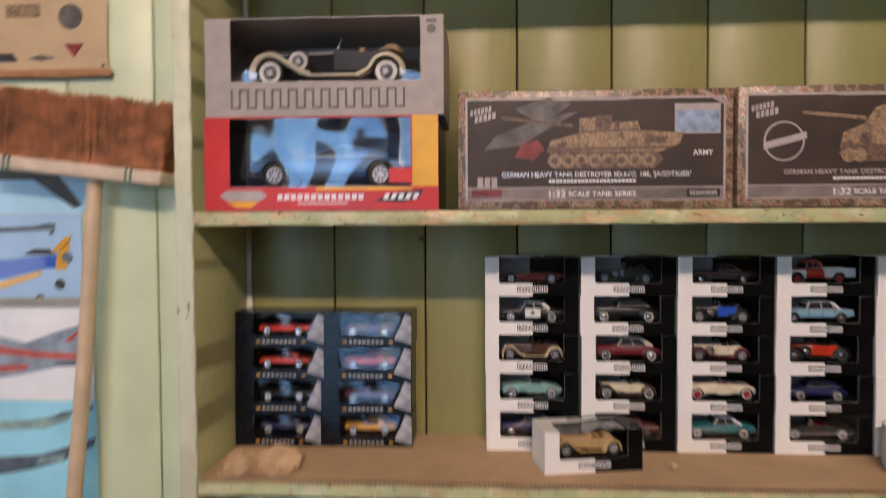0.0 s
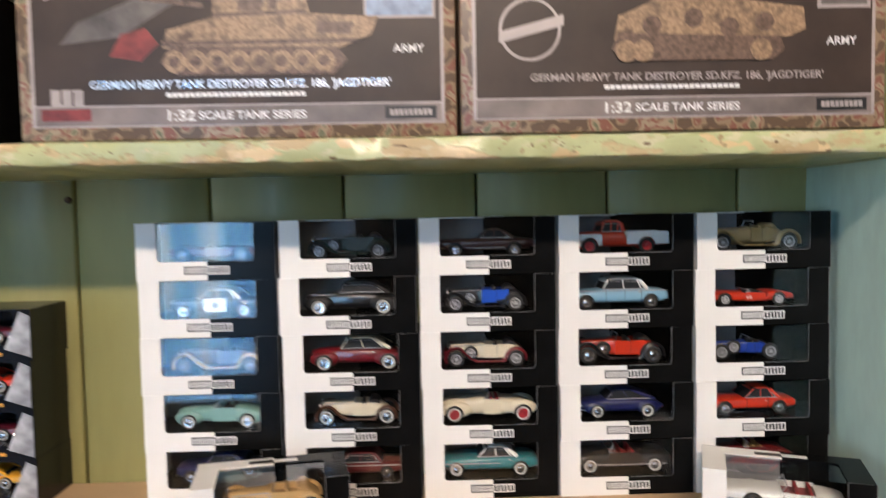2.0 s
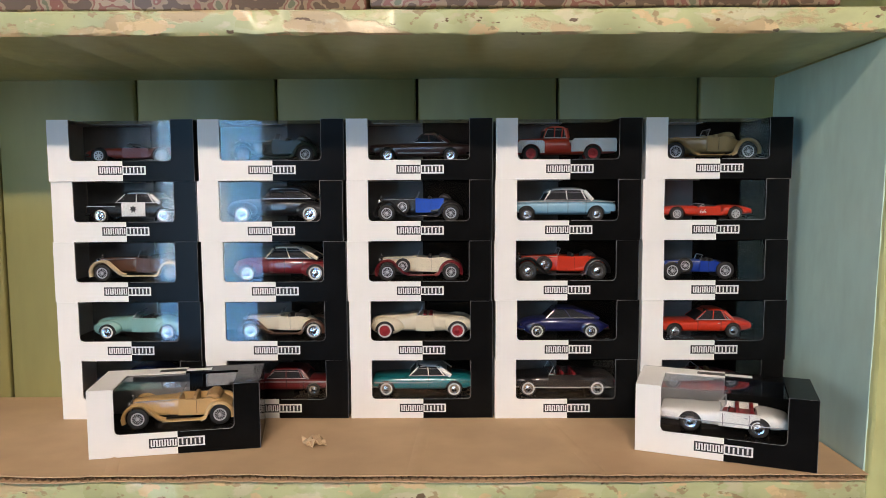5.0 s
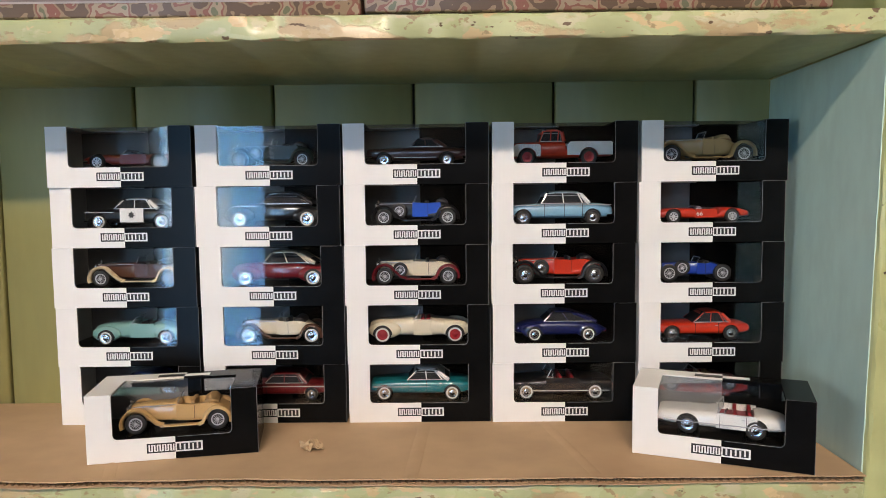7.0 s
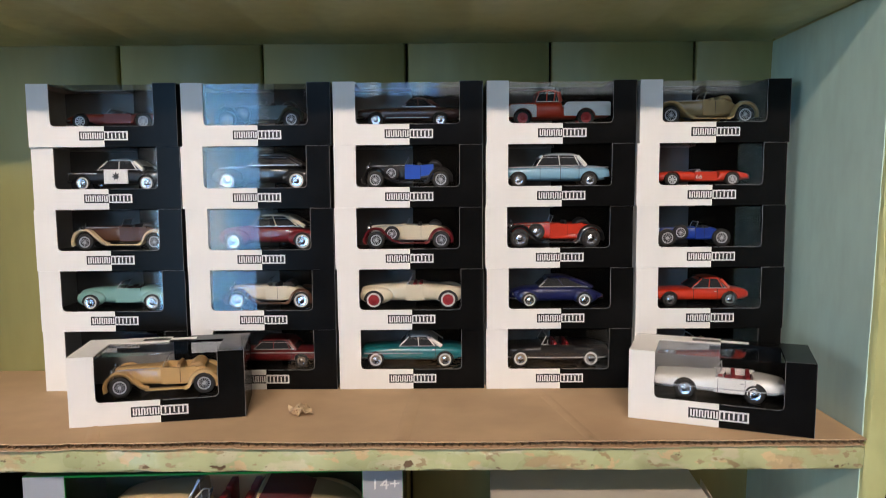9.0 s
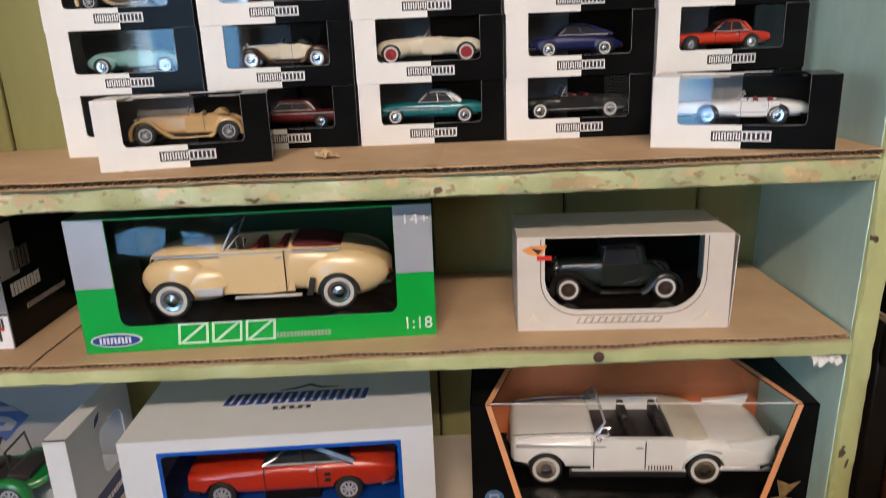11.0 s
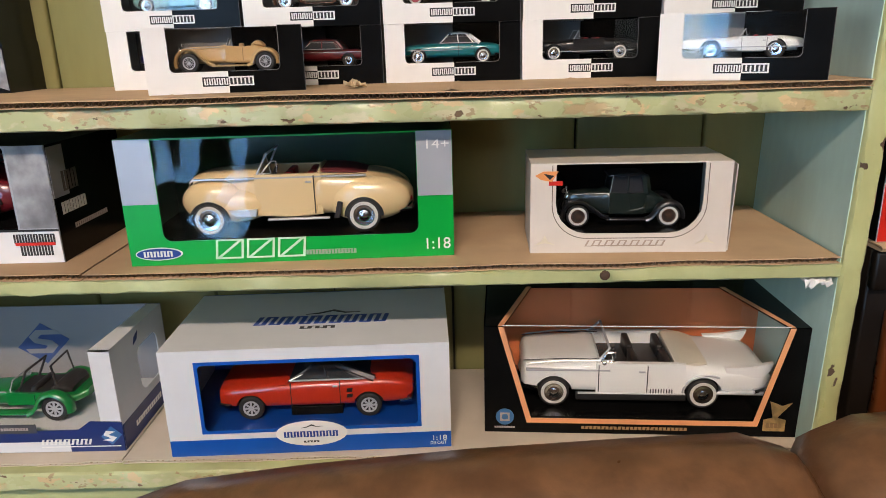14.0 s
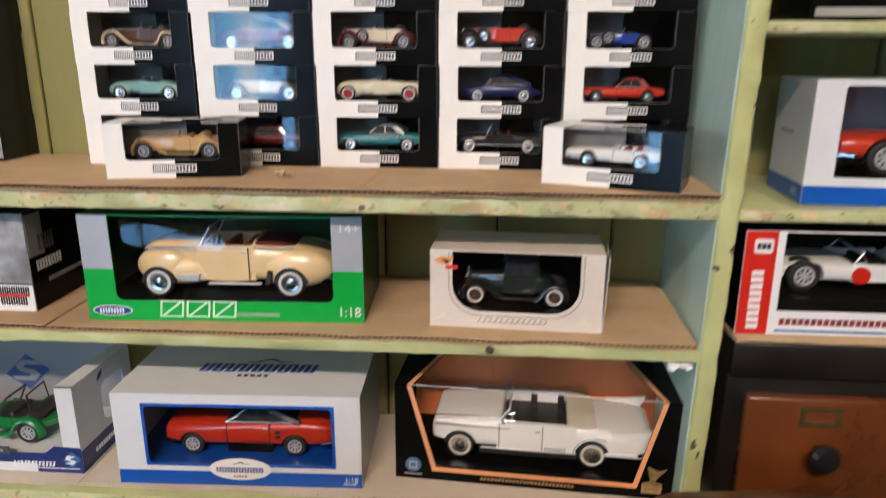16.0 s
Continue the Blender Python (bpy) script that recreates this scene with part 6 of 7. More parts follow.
BEETLE = [(0.0, 0.085, 0.12, 0.06), (0.03, 0.07, 0.165, 0.11), (0.14, 0.06, 0.20, 0.14), (0.32, 0.055, 0.215, 0.155), (0.62, 0.055, 0.218, 0.158), (0.80, 0.06, 0.195, 0.145), (0.94, 0.075, 0.145, 0.11), (1.0, 0.095, 0.115, 0.05)]
modern("dark navy rounded two-door car", in_box(3, 3, 0, 0.002), 0.094, "navy", BEETLE, (0.20, 0.78, 0.075), (0.30, 0.40, 0.62, 0.88, 0.21, 0.318, 0.145, 0.11), wings=((0.19, 0.11, 0.13, 0.08, 0.13, 0.045), (0.79, 0.11, 0.14, 0.08, 0.13, 0.045)), white=True)
modern("black open car with red seats and chrome trim", in_box(3, 4, 0, 0.001), 0.106, "black", CABRIO(SEDAN50, 0.37, 0.64), (0.16, 0.82, 0.074), open_=(0.37, 0.64, 0.203, 0.285), seats="seat_red", white=True, trim=(0.085, 0.22, 0.95))
# fifth stack
vintage("golden tan pre-war roadster with spoked wheels", in_box(4, 0, 0, 0.001), 0.106, "gold", "gold", seats="seat_tan", spare=False, cock=(0.48, 0.66), ur=0.84, r=0.088)
rc = modern("low red racing car with a white start number", in_box(4, 1, 0, -0.001), 0.094, "red", SPORT, (0.18, 0.80, 0.072), open_=(0.43, 0.62, 0.150, 0.175), rim="cross", bumper=False)
part("start_number", letters("66", 0.0055, 0.0062), "ink_white", rc, "white start number", pose(-0.008, -0.0172, 0.0075))
vintage("blue pre-war racing car with a spare wheel", in_box(4, 2, 0, -0.004), 0.084, "blue", "blue", racer=True, rim="spoke", r=0.105, belt=0.225, cock=(0.50, 0.66), seats="seat_dark", ur=0.78, nose=0.08)
modern("bright red two-door coupe", in_box(4, 3, 0), 0.097, "red", COUPE60, (0.18, 0.79, 0.074), (0.40, 0.52, 0.70, 0.80, 0.184, 0.290, 0.160, 0.120), trim=None, doors=(0.42, 0.66))
modern("dark car with a beige folded top", in_box(4, 4, 0), 0.098, "oxblood", CABRIO(ROUND40, 0.42, 0.64), (0.17, 0.81, 0.078), open_=(0.42, 0.64, 0.225, 0.285), seats="seat_tan", white=True, wings=WINGS40)
# loose boxes before the stack
vintage("cream-yellow pre-war tourer with spoked wheels", pose(0.118, 0.932, LINER + 0.0005, 0, 0, 11) @ pose(0.0705, 0.034, 0.0180), 0.103, "sand", "sand", seats="seat_tan", spare=False, cock=(0.50, 0.76), ur=0.84, r=0.088, top="seat_tan")
modern("white open two-seater with red interior", pose(0.586, 0.952, LINER + 0.0005, 0, 0, -21.5) @ pose(0.0705, 0.033, 0.0180), 0.104, "white", CABRIO(COUPE60, 0.49, 0.76), (0.25, 0.77, 0.078), open_=(0.49, 0.76, 0.188, 0.25), seats="seat_red", trim=(0.10, 0.05, 0.95), doors=(0.50, 0.70))
# dark boxes
for c in range(2):
    for r in range(4):
        pm = pose(-0.357 + c * 0.1375 + 0.0715, 1.044 + 0.034, 1.1125 + r * 0.0527 + 0.0158)
        col, lab = ((("navy", "dark blue"), ("black", "black"), ("red", "red"), ("red", "bright red")), (("yellow", "yellow"), ("plum", "plum"), ("red", "red"), ("plum", "dark plum")))[c][r]
        if r % 2:
            modern(lab + " open sports car in a dark box", pm, 0.082, col, CABRIO(COUPE60, 0.44, 0.66), (0.18, 0.80, 0.078), open_=(0.44, 0.66, 0.186, 0.25), white=True)
        else:
            modern(lab + " low coupe in a dark box", pm, 0.082, col, COUPE60, (0.18, 0.80, 0.078), (0.38, 0.48, 0.66, 0.82, 0.182, 0.28, 0.155, 0.12), white=True)

# large cars
BIG = "large model cars"
NXK = [(0.0, 0.11, 0.19, 0.05), (0.02, 0.085, 0.235, 0.08), (0.10, 0.07, 0.268, 0.108), (0.33, 0.066, 0.278, 0.145), (0.62, 0.066, 0.268, 0.158), (0.80, 0.07, 0.252, 0.150), (0.92, 0.085, 0.218, 0.135), (0.98, 0.095, 0.172, 0.105), (1.0, 0.11, 0.145, 0.06)]
nxm = pose(0.081, 0.924, 0.9537, 0, 0, 2.4) @ Matrix.Scale(1.03, 4) @ pose(0.1544, 0.066, 0.0190)
nxc = modern("large cream open car with chrome trim and whitewall tyres", nxm, 0.224, "custard", CABRIO(NXK, 0.341, 0.587), (0.120, 0.785, 0.0740), open_=(0.341, 0.587, 0.260, 0.345), seats="seat_red", white=True, group=BIG, wings=((0.135, 0.148, 0.140, 0.096, 0.115, 0.063), (0.225, 0.126, 0.155, 0.077, 0.115, 0.057), (0.800, 0.138, 0.190, 0.104, 0.115, 0.063)), trim=(0.246, 0.06, 0.80), doors=(0.345, 0.575))
part("top_boot", hull([(0.58, 0.25, 0.266, 0.10), (0.61, 0.25, 0.276, 0.125), (0.72, 0.245, 0.270, 0.120), (0.80, 0.235, 0.252, 0.09)], 0.224, 3.0, 16), mat("cloth_maroon", (0.11, 0.012, 0.014), 0.7, var=0.2, scale=200), nxc, "dark red cover over the folded top")
part("quarter_glass", prism([(-0.0345, 0.0575), (-0.0190, 0.0575), (-0.0190, 0.0700), (-0.0225, 0.0700)], -0.0300, -0.0296), "clear_glass", nxc)
part("quarter_frame", tube([(-0.0355, -0.0300, 0.0568), (-0.0228, -0.0300, 0.0708), (-0.0184, -0.0300, 0.0708), (-0.0184, -0.0300, 0.0568), (-0.0355, -0.0300, 0.0568)], 0.0008, 6), "bright_trim", nxc, "chrome quarter-light frame")
part("running_trim", block(-0.030, 0.030, -0.0375, -0.032, 0.0135, 0.0155, 0.0008), "bright_trim", nxc)
part("wing_guard", prism([(0.035, 0.015), (0.040, 0.015), (0.044, 0.030), (0.039, 0.031)], -0.0400, -0.030), "seat_dark", nxc, "black stone guard")
part("wing_flash", prism([(-0.060, 0.019), (-0.040, 0.019), (-0.039, 0.0255), (-0.066, 0.0255)], -0.0400, -0.030), "bright_trim", nxc, "chrome flash on the wing")
vintage("dark green pre-war coupe with a black top and whitewalls", pose(0.468, 0.937, 0.9537, 0, 0, -3.0) @ Matrix.Scale(1.01, 4) @ pose(0.094, 0.044, 0.0197), 0.138, "ink_green", "black", BIG, top="black", seats="seat_dark", spare=False, roofed=True, rim="spoke", rimmat="rim_bronze", white=True, cock=(0.40, 0.64), r=0.080, belt=0.245, ur=0.80)
modern("deep red large car with chrome, partly seen", pose(-0.316, 0.942, 0.9542) @ pose(0.156, 0.072, 0.0345), 0.240, "maroon", ROUND40, (0.17, 0.80, 0.085), (0.36, 0.44, 0.60, 0.76, 0.225, 0.305, 0.14, 0.11), group=BIG, wings=WINGS40, white=True, trim=(0.14, 0.3, 0.9))
CAP = [(0.0, 0.085, 0.15, 0.11), (0.012, 0.07, 0.172, 0.155), (0.10, 0.06, 0.188, 0.172), (0.38, 0.055, 0.206, 0.178), (0.70, 0.055, 0.216, 0.180), (0.80, 0.055, 0.222, 0.180), (0.95, 0.065, 0.200, 0.168), (1.0, 0.10, 0.165, 0.14)]
cap = modern("large red two-door fastback coupe with a black roof", pose(0.091, 0.923, 0.7417, 0, 0, 2.0) @ Matrix.Scale(1.015, 4) @ pose(0.147, 0.068, 0.0214), 0.209, "signal", CAP, (0.17, 0.775, 0.066), (0.37, 0.49, 0.63, 0.82, 0.206, 0.285, 0.165, 0.128), roof="black", group=BIG, rim="cross", doors=(0.38, 0.63), e=4.6)
for zz in (0.024, 0.0305):
    part("side_vent", prism([(0.034, zz), (0.040, zz), (0.041, zz + 0.004), (0.035, zz + 0.004)], -0.0385, -0.0365), "arch_dark", cap)
thing("car_stand", "small black block under the red coupe", "stand", m=pose(0.091, 0.923, 0.7417, 0, 0, 2.0) @ Matrix.Scale(1.015, 4) @ pose(0.147, 0.068, 0.0212), me=block(-0.028, 0.028, -0.030, 0.030, 0.0002, 0.0108, 0.001), material="black_card")
CADK = [(0.0, 0.08, 0.145, 0.13), (0.012, 0.065, 0.178, 0.160), (0.06, 0.058, 0.190, 0.172), (0.20, 0.055, 0.197, 0.177), (0.36, 0.052, 0.198, 0.178), (0.64, 0.052, 0.194, 0.178), (0.78, 0.054, 0.186, 0.178), (0.90, 0.058, 0.178, 0.176), (0.97, 0.066, 0.168, 0.168), (1.0, 0.09, 0.150, 0.155)]
cadm = pose(0.423, 0.961, 0.7417, 0, 0, -4.2) @ Matrix.Scale(1.027, 4) @ pose(0.170, 0.070, 0.0184)
cadc = modern("large white open car with tail fins and dark seats", cadm, 0.262, "white", CABRIO(CADK, 0.325, 0.64), (0.135, 0.735, 0.064), open_=(0.325, 0.64, 0.197, 0.250), seats="seat_dark", white=True, group=BIG, trim=(0.166, 0.02, 0.36), doors=(0.315, 0.51), e=4.4)
for s in (-1, 1):
    part("tail_fin", prism([(0.082, 0.0470), (0.104, 0.0485), (0.120, 0.0512), (0.1315, 0.0535), (0.1285, 0.045), (0.122, 0.036), (0.086, 0.038)], *sorted((s * 0.0455, s * 0.0405))), "paint_white", cadc, "pointed tail fin")
    part("sill", block(-0.072, 0.044, *sorted((s * 0.0470, s * 0.040)), 0.0085, 0.0160, 0.0008), "arch_dark", cadc, "dark sill under the doors")
    part("sill_trim", block(-0.070, 0.043, *sorted((s * 0.0477, s * 0.044)), 0.0160, 0.0170, 0.0003), "bright_trim", cadc)
    for i in range(9):
        part("vent_slot", block(0.006 + i * 0.0028, 0.0070 + i * 0.0028, *sorted((s * 0.0475, s * 0.045)), 0.0180, 0.0225), "arch_dark", cadc)
    part("wing_crest", tube([(-0.124, s * 0.0395, 0.0478), (-0.09, s * 0.0405, 0.0518), (-0.04, s * 0.041, 0.0530)], 0.0008, 6), "bright_trim", cadc)
    part("arch_trim", tube([(0.0645 + 0.0245 * math.cos(a), s * 0.0475, 0.019 + 0.0205 * math.sin(a)) for a in [math.pi * i / 12 for i in range(4, 13)]] , 0.0012, 6), "bright_trim", cadc)
    part("rear_trim", block(0.075, 0.126, *sorted((s * 0.0478, s * 0.042)), 0.0165, 0.0205, 0.0015), "bright_trim", cadc)
part("folded_top", hull([(0.62, 0.18, 0.200, 0.15), (0.64, 0.18, 0.208, 0.165), (0.70, 0.175, 0.205, 0.165), (0.75, 0.17, 0.192, 0.15)], 0.262, 3.0, 16), mat("boot_cream", (0.66, 0.60, 0.48), 0.5), cadc, "cream cover over the folded top")
part("bonnet_seam", tube([(-0.128, -0.034, 0.0490), (-0.085, -0.036, 0.0522), (-0.040, -0.036, 0.0526)], 0.0005, 5), "arch_dark", cadc)
part("bonnet_seam", tube([(-0.128, 0.034, 0.0490), (-0.085, 0.036, 0.0522), (-0.040, 0.036, 0.0526)], 0.0005, 5), "arch_dark", cadc)
part("quarter_frame", tube([(-0.0460, -0.0430, 0.0520), (-0.0395, -0.0425, 0.0625), (-0.0310, -0.0425, 0.0625), (-0.0310, -0.0430, 0.0520), (-0.0460, -0.0430, 0.0520)], 0.0009, 6), "chrome", cadc, "chrome quarter-light frame")
part("door_mirror", bulge(0.335, 0.202, 0.010, 0.010, -0.184, 0.008, 0.262, 10), "chrome", cadc, "small chrome mirror")
sev = vintage("small green open sports car with a roll frame", pose(-0.297, 0.938, 0.7412) @ pose(0.187, 0.062, 0.0198), 0.190, "racing", "racing", BIG, seats="seat_dark", racer=False, spare=False, rim="cross", top="seat_dark", cock=(0.52, 0.80), belt=0.175, r=0.080, ur=0.80, nose=0.02)
part("roll_frame", tube([(0.058, -0.020, 0.028), (0.055, -0.020, 0.062), (0.052, 0.020, 0.062), (0.058, 0.020, 0.028)], 0.0014, 6), "seat_dark", sev, "black roll frame")
part("roll_frame", tube([(0.012, -0.020, 0.028), (0.026, -0.020, 0.056), (0.026, 0.020, 0.056), (0.012, 0.020, 0.028)], 0.0014, 6), "seat_dark", sev)
vintage("large black and white pre-war open car in a grey box", pose(-0.341, 0.905, 1.6075, 0, 0, 0.4) @ Matrix.Scale(1.03, 4) @ pose(0.160, 0.075, 0.0462), 0.250, "black", "ivory", BIG, seats="seat_tan", top="seat_tan", white=True, belt=0.20, r=0.072, cock=(0.52, 0.80), ur=0.80)
modern("large blue sports coupe in a red and yellow box", pose(-0.344, 0.905, 1.4805) @ Matrix.Scale(1.026, 4) @ pose(0.160, 0.075, 0.0322), 0.232, "azure", COUPE60, (0.17, 0.80, 0.074), (0.36, 0.50, 0.64, 0.86, 0.18, 0.245, 0.160, 0.125), group=BIG, rim="cross", doors=(0.40, 0.66))
modern("red sports coupe in a white box", pose(0.848, 0.935, 1.0995, 0, 0, -4.0) @ pose(0.150, 0.055, 0.029), 0.23, "red", COUPE60, (0.20, 0.80, 0.076), (0.34, 0.50, 0.62, 0.86, 0.18, 0.27, 0.160, 0.12), group=BIG, rim="cross")
wr = modern("white racing roadster with a red disc on the door", pose(0.793, 0.919, 0.9625) @ pose(0.143, 0.062, 0.0394), 0.205, "white", SPORT, (0.17, 0.80, 0.082), open_=(0.43, 0.66, 0.152, 0.205), group=BIG, rim="cross", bumper=False)
part("start_disc", prism(disc(-0.010, 0.0190, 0.0095, 24), -0.0370, -0.034), "scarlet_card", wr, "red disc on the side")

# ---- left wall: posters and broom ----
mat("poster_kraft", (0.55, 0.40, 0.24), 0.7, var=0.10, scale=14, stain=(0.45, 0.31, 0.18))
mat("dowel_wood", (0.40, 0.19, 0.08), 0.45, var=0.2, scale=40)
sc = thing("hanging_scroll", "tan printed wall scroll with a wooden rod", "poster", m=pose(-0.025, 0, 0.021))
part("sheet", block(-1.00, -0.565, BACK - 0.0062, BACK - 0.0052, 1.70, 2.15), "poster_kraft", sc)
part("rod", block(-1.02, -0.556, BACK - 0.016, BACK - 0.004, 1.688, 1.702, 0.004), "dowel_wood", sc, "reddish wooden rod")
py = BACK - 0.0066
for poly, mt in (([(-0.640, 1.745), (-0.606, 1.745), (-0.623, 1.722)], "print_red"), (disc(-0.628, 1.79, 0.021, 20), "print_smoke"), ([(-0.705, 1.722), (-0.68, 1.728), (-0.655, 1.722), (-0.68, 1.717)], "print_smoke"), ([(-0.78, 1.717), (-0.72, 1.717), (-0.73, 1.731), (-0.78, 1.731)], "ink_coal"), ([(-0.74, 1.79), (-0.68, 1.79), (-0.68, 1.812), (-0.74, 1.812)], "print_tan"), (disc(-0.573, 1.708, 0.003, 10), "ink_coal")):
    part("printed_shape", prism(poly, py, py + 0.0004), mt, sc)

SKYS = {"sky_a": (0.40, 0.70, 0.90), "sky_b": (0.36, 0.57, 0.80), "sky_c": (0.86, 0.88, 0.92), "sky_d": (0.32, 0.74, 0.90)}
for k, c in SKYS.items():
    mat(k, c, 0.35, var=0.12, scale=9)
mat("print_scarlet", (0.55, 0.09, 0.07), 0.35, var=0.2, scale=60)
mat("print_steel", (0.26, 0.34, 0.42), 0.35, var=0.3, scale=50)
mat("print_slate", (0.10, 0.13, 0.17), 0.35, var=0.3, scale=50)
mat("print_moss", (0.24, 0.36, 0.36), 0.35, var=0.4, scale=60)
mat("print_tarmac", (0.34, 0.32, 0.29), 0.4, var=0.2, scale=30)
for (z0, z1, sk, xr), shapes in zip(((1.466, 1.60, "sky_a", -0.606), (1.307, 1.465, "sky_b", -0.618), (1.146, 1.306, "sky_c", -0.602), (0.94, 1.145, "sky_d", -0.598)), (
        (([(-0.80, 1.545), (-0.71, 1.555), (-0.655, 1.548), (-0.625, 1.557), (-0.617, 1.547), (-0.66, 1.535), (-0.615, 1.478), (-0.63, 1.474), (-0.70, 1.522), (-0.80, 1.522)], "ink_coal"),),
        (([(-0.80, 1.345), (-0.68, 1.372), (-0.648, 1.372), (-0.648, 1.395), (-0.70, 1.392), (-0.80, 1.382)], "paint_royal"), ([(-0.665, 1.37), (-0.645, 1.37), (-0.638, 1.42), (-0.652, 1.418), (-0.662, 1.395)], "paint_yellow"), ([(-0.80, 1.325), (-0.69, 1.360), (-0.69, 1.368), (-0.80, 1.34)], "paint_yellow"), (disc(-0.657, 1.345, 0.009, 12), "ink_coal"), (disc(-0.692, 1.319, 0.009, 12), "ink_coal"), (disc(-0.692, 1.319, 0.0045, 12), "print_silver"), ([(-0.80, 1.440), (-0.70, 1.444), (-0.675, 1.449), (-0.662, 1.448), (-0.664, 1.438), (-0.70, 1.436), (-0.80, 1.432)], "print_slate"), (disc(-0.669, 1.433, 0.0035, 10), "ink_coal"), ([(-0.720, 1.396), (-0.70, 1.405), (-0.672, 1.405), (-0.668, 1.396)], "ink_coal"), ([(-0.672, 1.398), (-0.652, 1.404), (-0.632, 1.428), (-0.645, 1.425)], "paint_yellow"), (disc(-0.6425, 1.391, 0.0085, 12), "print_slate"), ([(-0.80, 1.3072), (-0.6182, 1.3072), (-0.6182, 1.322), (-0.80, 1.322)], "print_tarmac")),
        (([(-0.80, 1.262), (-0.72, 1.245), (-0.672, 1.262), (-0.625, 1.276), (-0.612, 1.270), (-0.616, 1.222), (-0.66, 1.205), (-0.74, 1.188), (-0.80, 1.180)], "print_steel"), ([(-0.80, 1.243), (-0.70, 1.230), (-0.612, 1.226), (-0.614, 1.216), (-0.70, 1.219), (-0.80, 1.229)], "print_scarlet"), ([(-0.652, 1.247), (-0.632, 1.264), (-0.622, 1.266), (-0.640, 1.247)], "print_scarlet"), ([(-0.80, 1.206), (-0.712, 1.208), (-0.722, 1.198), (-0.80, 1.192)], "print_scarlet"), ([(-0.67, 1.214), (-0.617, 1.216), (-0.622, 1.206), (-0.66, 1.205)], "print_slate")),
        (([(-0.80, 1.108), (-0.72, 1.112), (-0.66, 1.122), (-0.640, 1.126), (-0.648, 1.112), (-0.69, 1.098), (-0.80, 1.092)], "print_moss"), ([(-0.69, 1.112), (-0.66, 1.126), (-0.635, 1.130), (-0.65, 1.120)], "print_slate"), ([(-0.80, 1.045), (-0.70, 1.052), (-0.66, 1.064), (-0.60, 1.084), (-0.605, 1.068), (-0.66, 1.042), (-0.72, 1.026), (-0.80, 1.012)], "print_slate"), ([(-0.70, 1.047), (-0.655, 1.053), (-0.66, 1.042), (-0.71, 1.036)], "print_moss"), ([(-0.622, 1.138), (-0.604, 1.138), (-0.604, 1.130), (-0.622, 1.130)], "print_slate")))):
    ob = thing("aircraft_poster", "glossy colour print of aircraft against the sky", "poster", "aircraft prints on the wall", pose(-0.026, 0, 0.018))
    part("sheet", block(-1.0, xr, BACK - 0.0034, BACK - 0.0026, z0, z1), sk, ob)
    for i, (poly, mt) in enumerate(shapes):
        part("printed_aircraft", prism(poly, BACK - 0.0040 - 0.0004 * i, BACK - 0.0036 - 0.0004 * i), mt, ob)

br = thing("broom", "upside-down broom with brown bristles leaning on the wall", "broom", m=pose(-0.020, 0, 0.015))
mat("bristle_brown", (0.40, 0.150, 0.058), 0.55, var=0.55, scale=38)
mat("broom_wood", (0.62, 0.50, 0.38), 0.5, var=0.12, scale=40)
hm = pose(-0.452, 1.066, 1.522, 0, 6.5, 0)
part("block", block(-0.292, 0.004, -0.030, 0.030, -0.014, 0.010, 0.005), "broom_wood", br, "pale painted broom block", hm)
for xx in (-0.255, -0.247, -0.055, -0.047):
    part("stripe", block(xx, xx + 0.004, -0.0308, 0.0308, -0.0138, 0.0098), mat("stripe_green", (0.10, 0.18, 0.12), 0.5), br, m=hm)
rnd = random.Random(4)
bv, bf = [], []
for i in range(5200):
    x, y = rnd.uniform(-0.290, 0.002), rnd.uniform(-0.028, 0.028)
    dx = rnd.gauss(0, 0.005) + (x + 0.145) * 0.10 + 0.026 * math.sin(x * 75 + y * 40) * math.sin(x * 31)
    dy = y * 0.4 + rnd.gauss(0, 0.006)
    h = rnd.uniform(0.096, 0.112)
    o = len(bv)
    for k in range(3):
        f = k / 2
        w = 0.0009 * (1 - 0.6 * f)
        cx, cy, cz = x + dx * f * f, y + dy * f, 0.008 + h * f
        bv += [(cx - w, cy - w, cz), (cx + w, cy - w, cz), (cx, cy + w, cz)]
    for k in range(2):
        for j in range(3):
            bf.append((o + 3 * k + j, o + 3 * k + (j + 1) % 3, o + 3 * k + 3 + (j + 1) % 3, o + 3 * k + 3 + j))
bme = bpy.data.meshes.new("bristles")
bme.from_pydata(bv, [], bf)
tagged(part("bristles", bme, "bristle_brown", br, "dense brown bristles", hm), kind="stuff")
part("handle", tube([(-0.571, 1.066, 1.530), (-0.590, 1.060, 1.25), (-0.608, 1.048, 1.01), (-0.685, 1.00, -0.014)], 0.0125, 14), mat("handle_wood", (0.62, 0.46, 0.31), 0.42, var=0.12, scale=30), br, "pale round wooden handle")

# ---- right bay: drawer cabinet and dark box ----
mat("walnut_dark", (0.011, 0.008, 0.006), 0.35, var=0.4, scale=20, bump=0.05, bscale=60)
mat("varnish_orange", (0.125, 0.034, 0.009), 0.28, var=0.35, scale=12, bump=0.04, bscale=80)
mat("brass_old", (0.20, 0.17, 0.07), 0.4, 0.8, var=0.3, scale=90)
cb = thing("drawer_cabinet", "dark wooden cabinet with varnished orange-brown drawers", "cabinet")
part("carcass", block(0.792, 1.60, 0.922, 1.10, 0.737, 0.955, 0.003), "walnut_dark", cb)
part("top_rail", block(0.792, 1.60, 0.912, 0.923, 0.915, 0.9545, 0.003), "walnut_dark", cb)
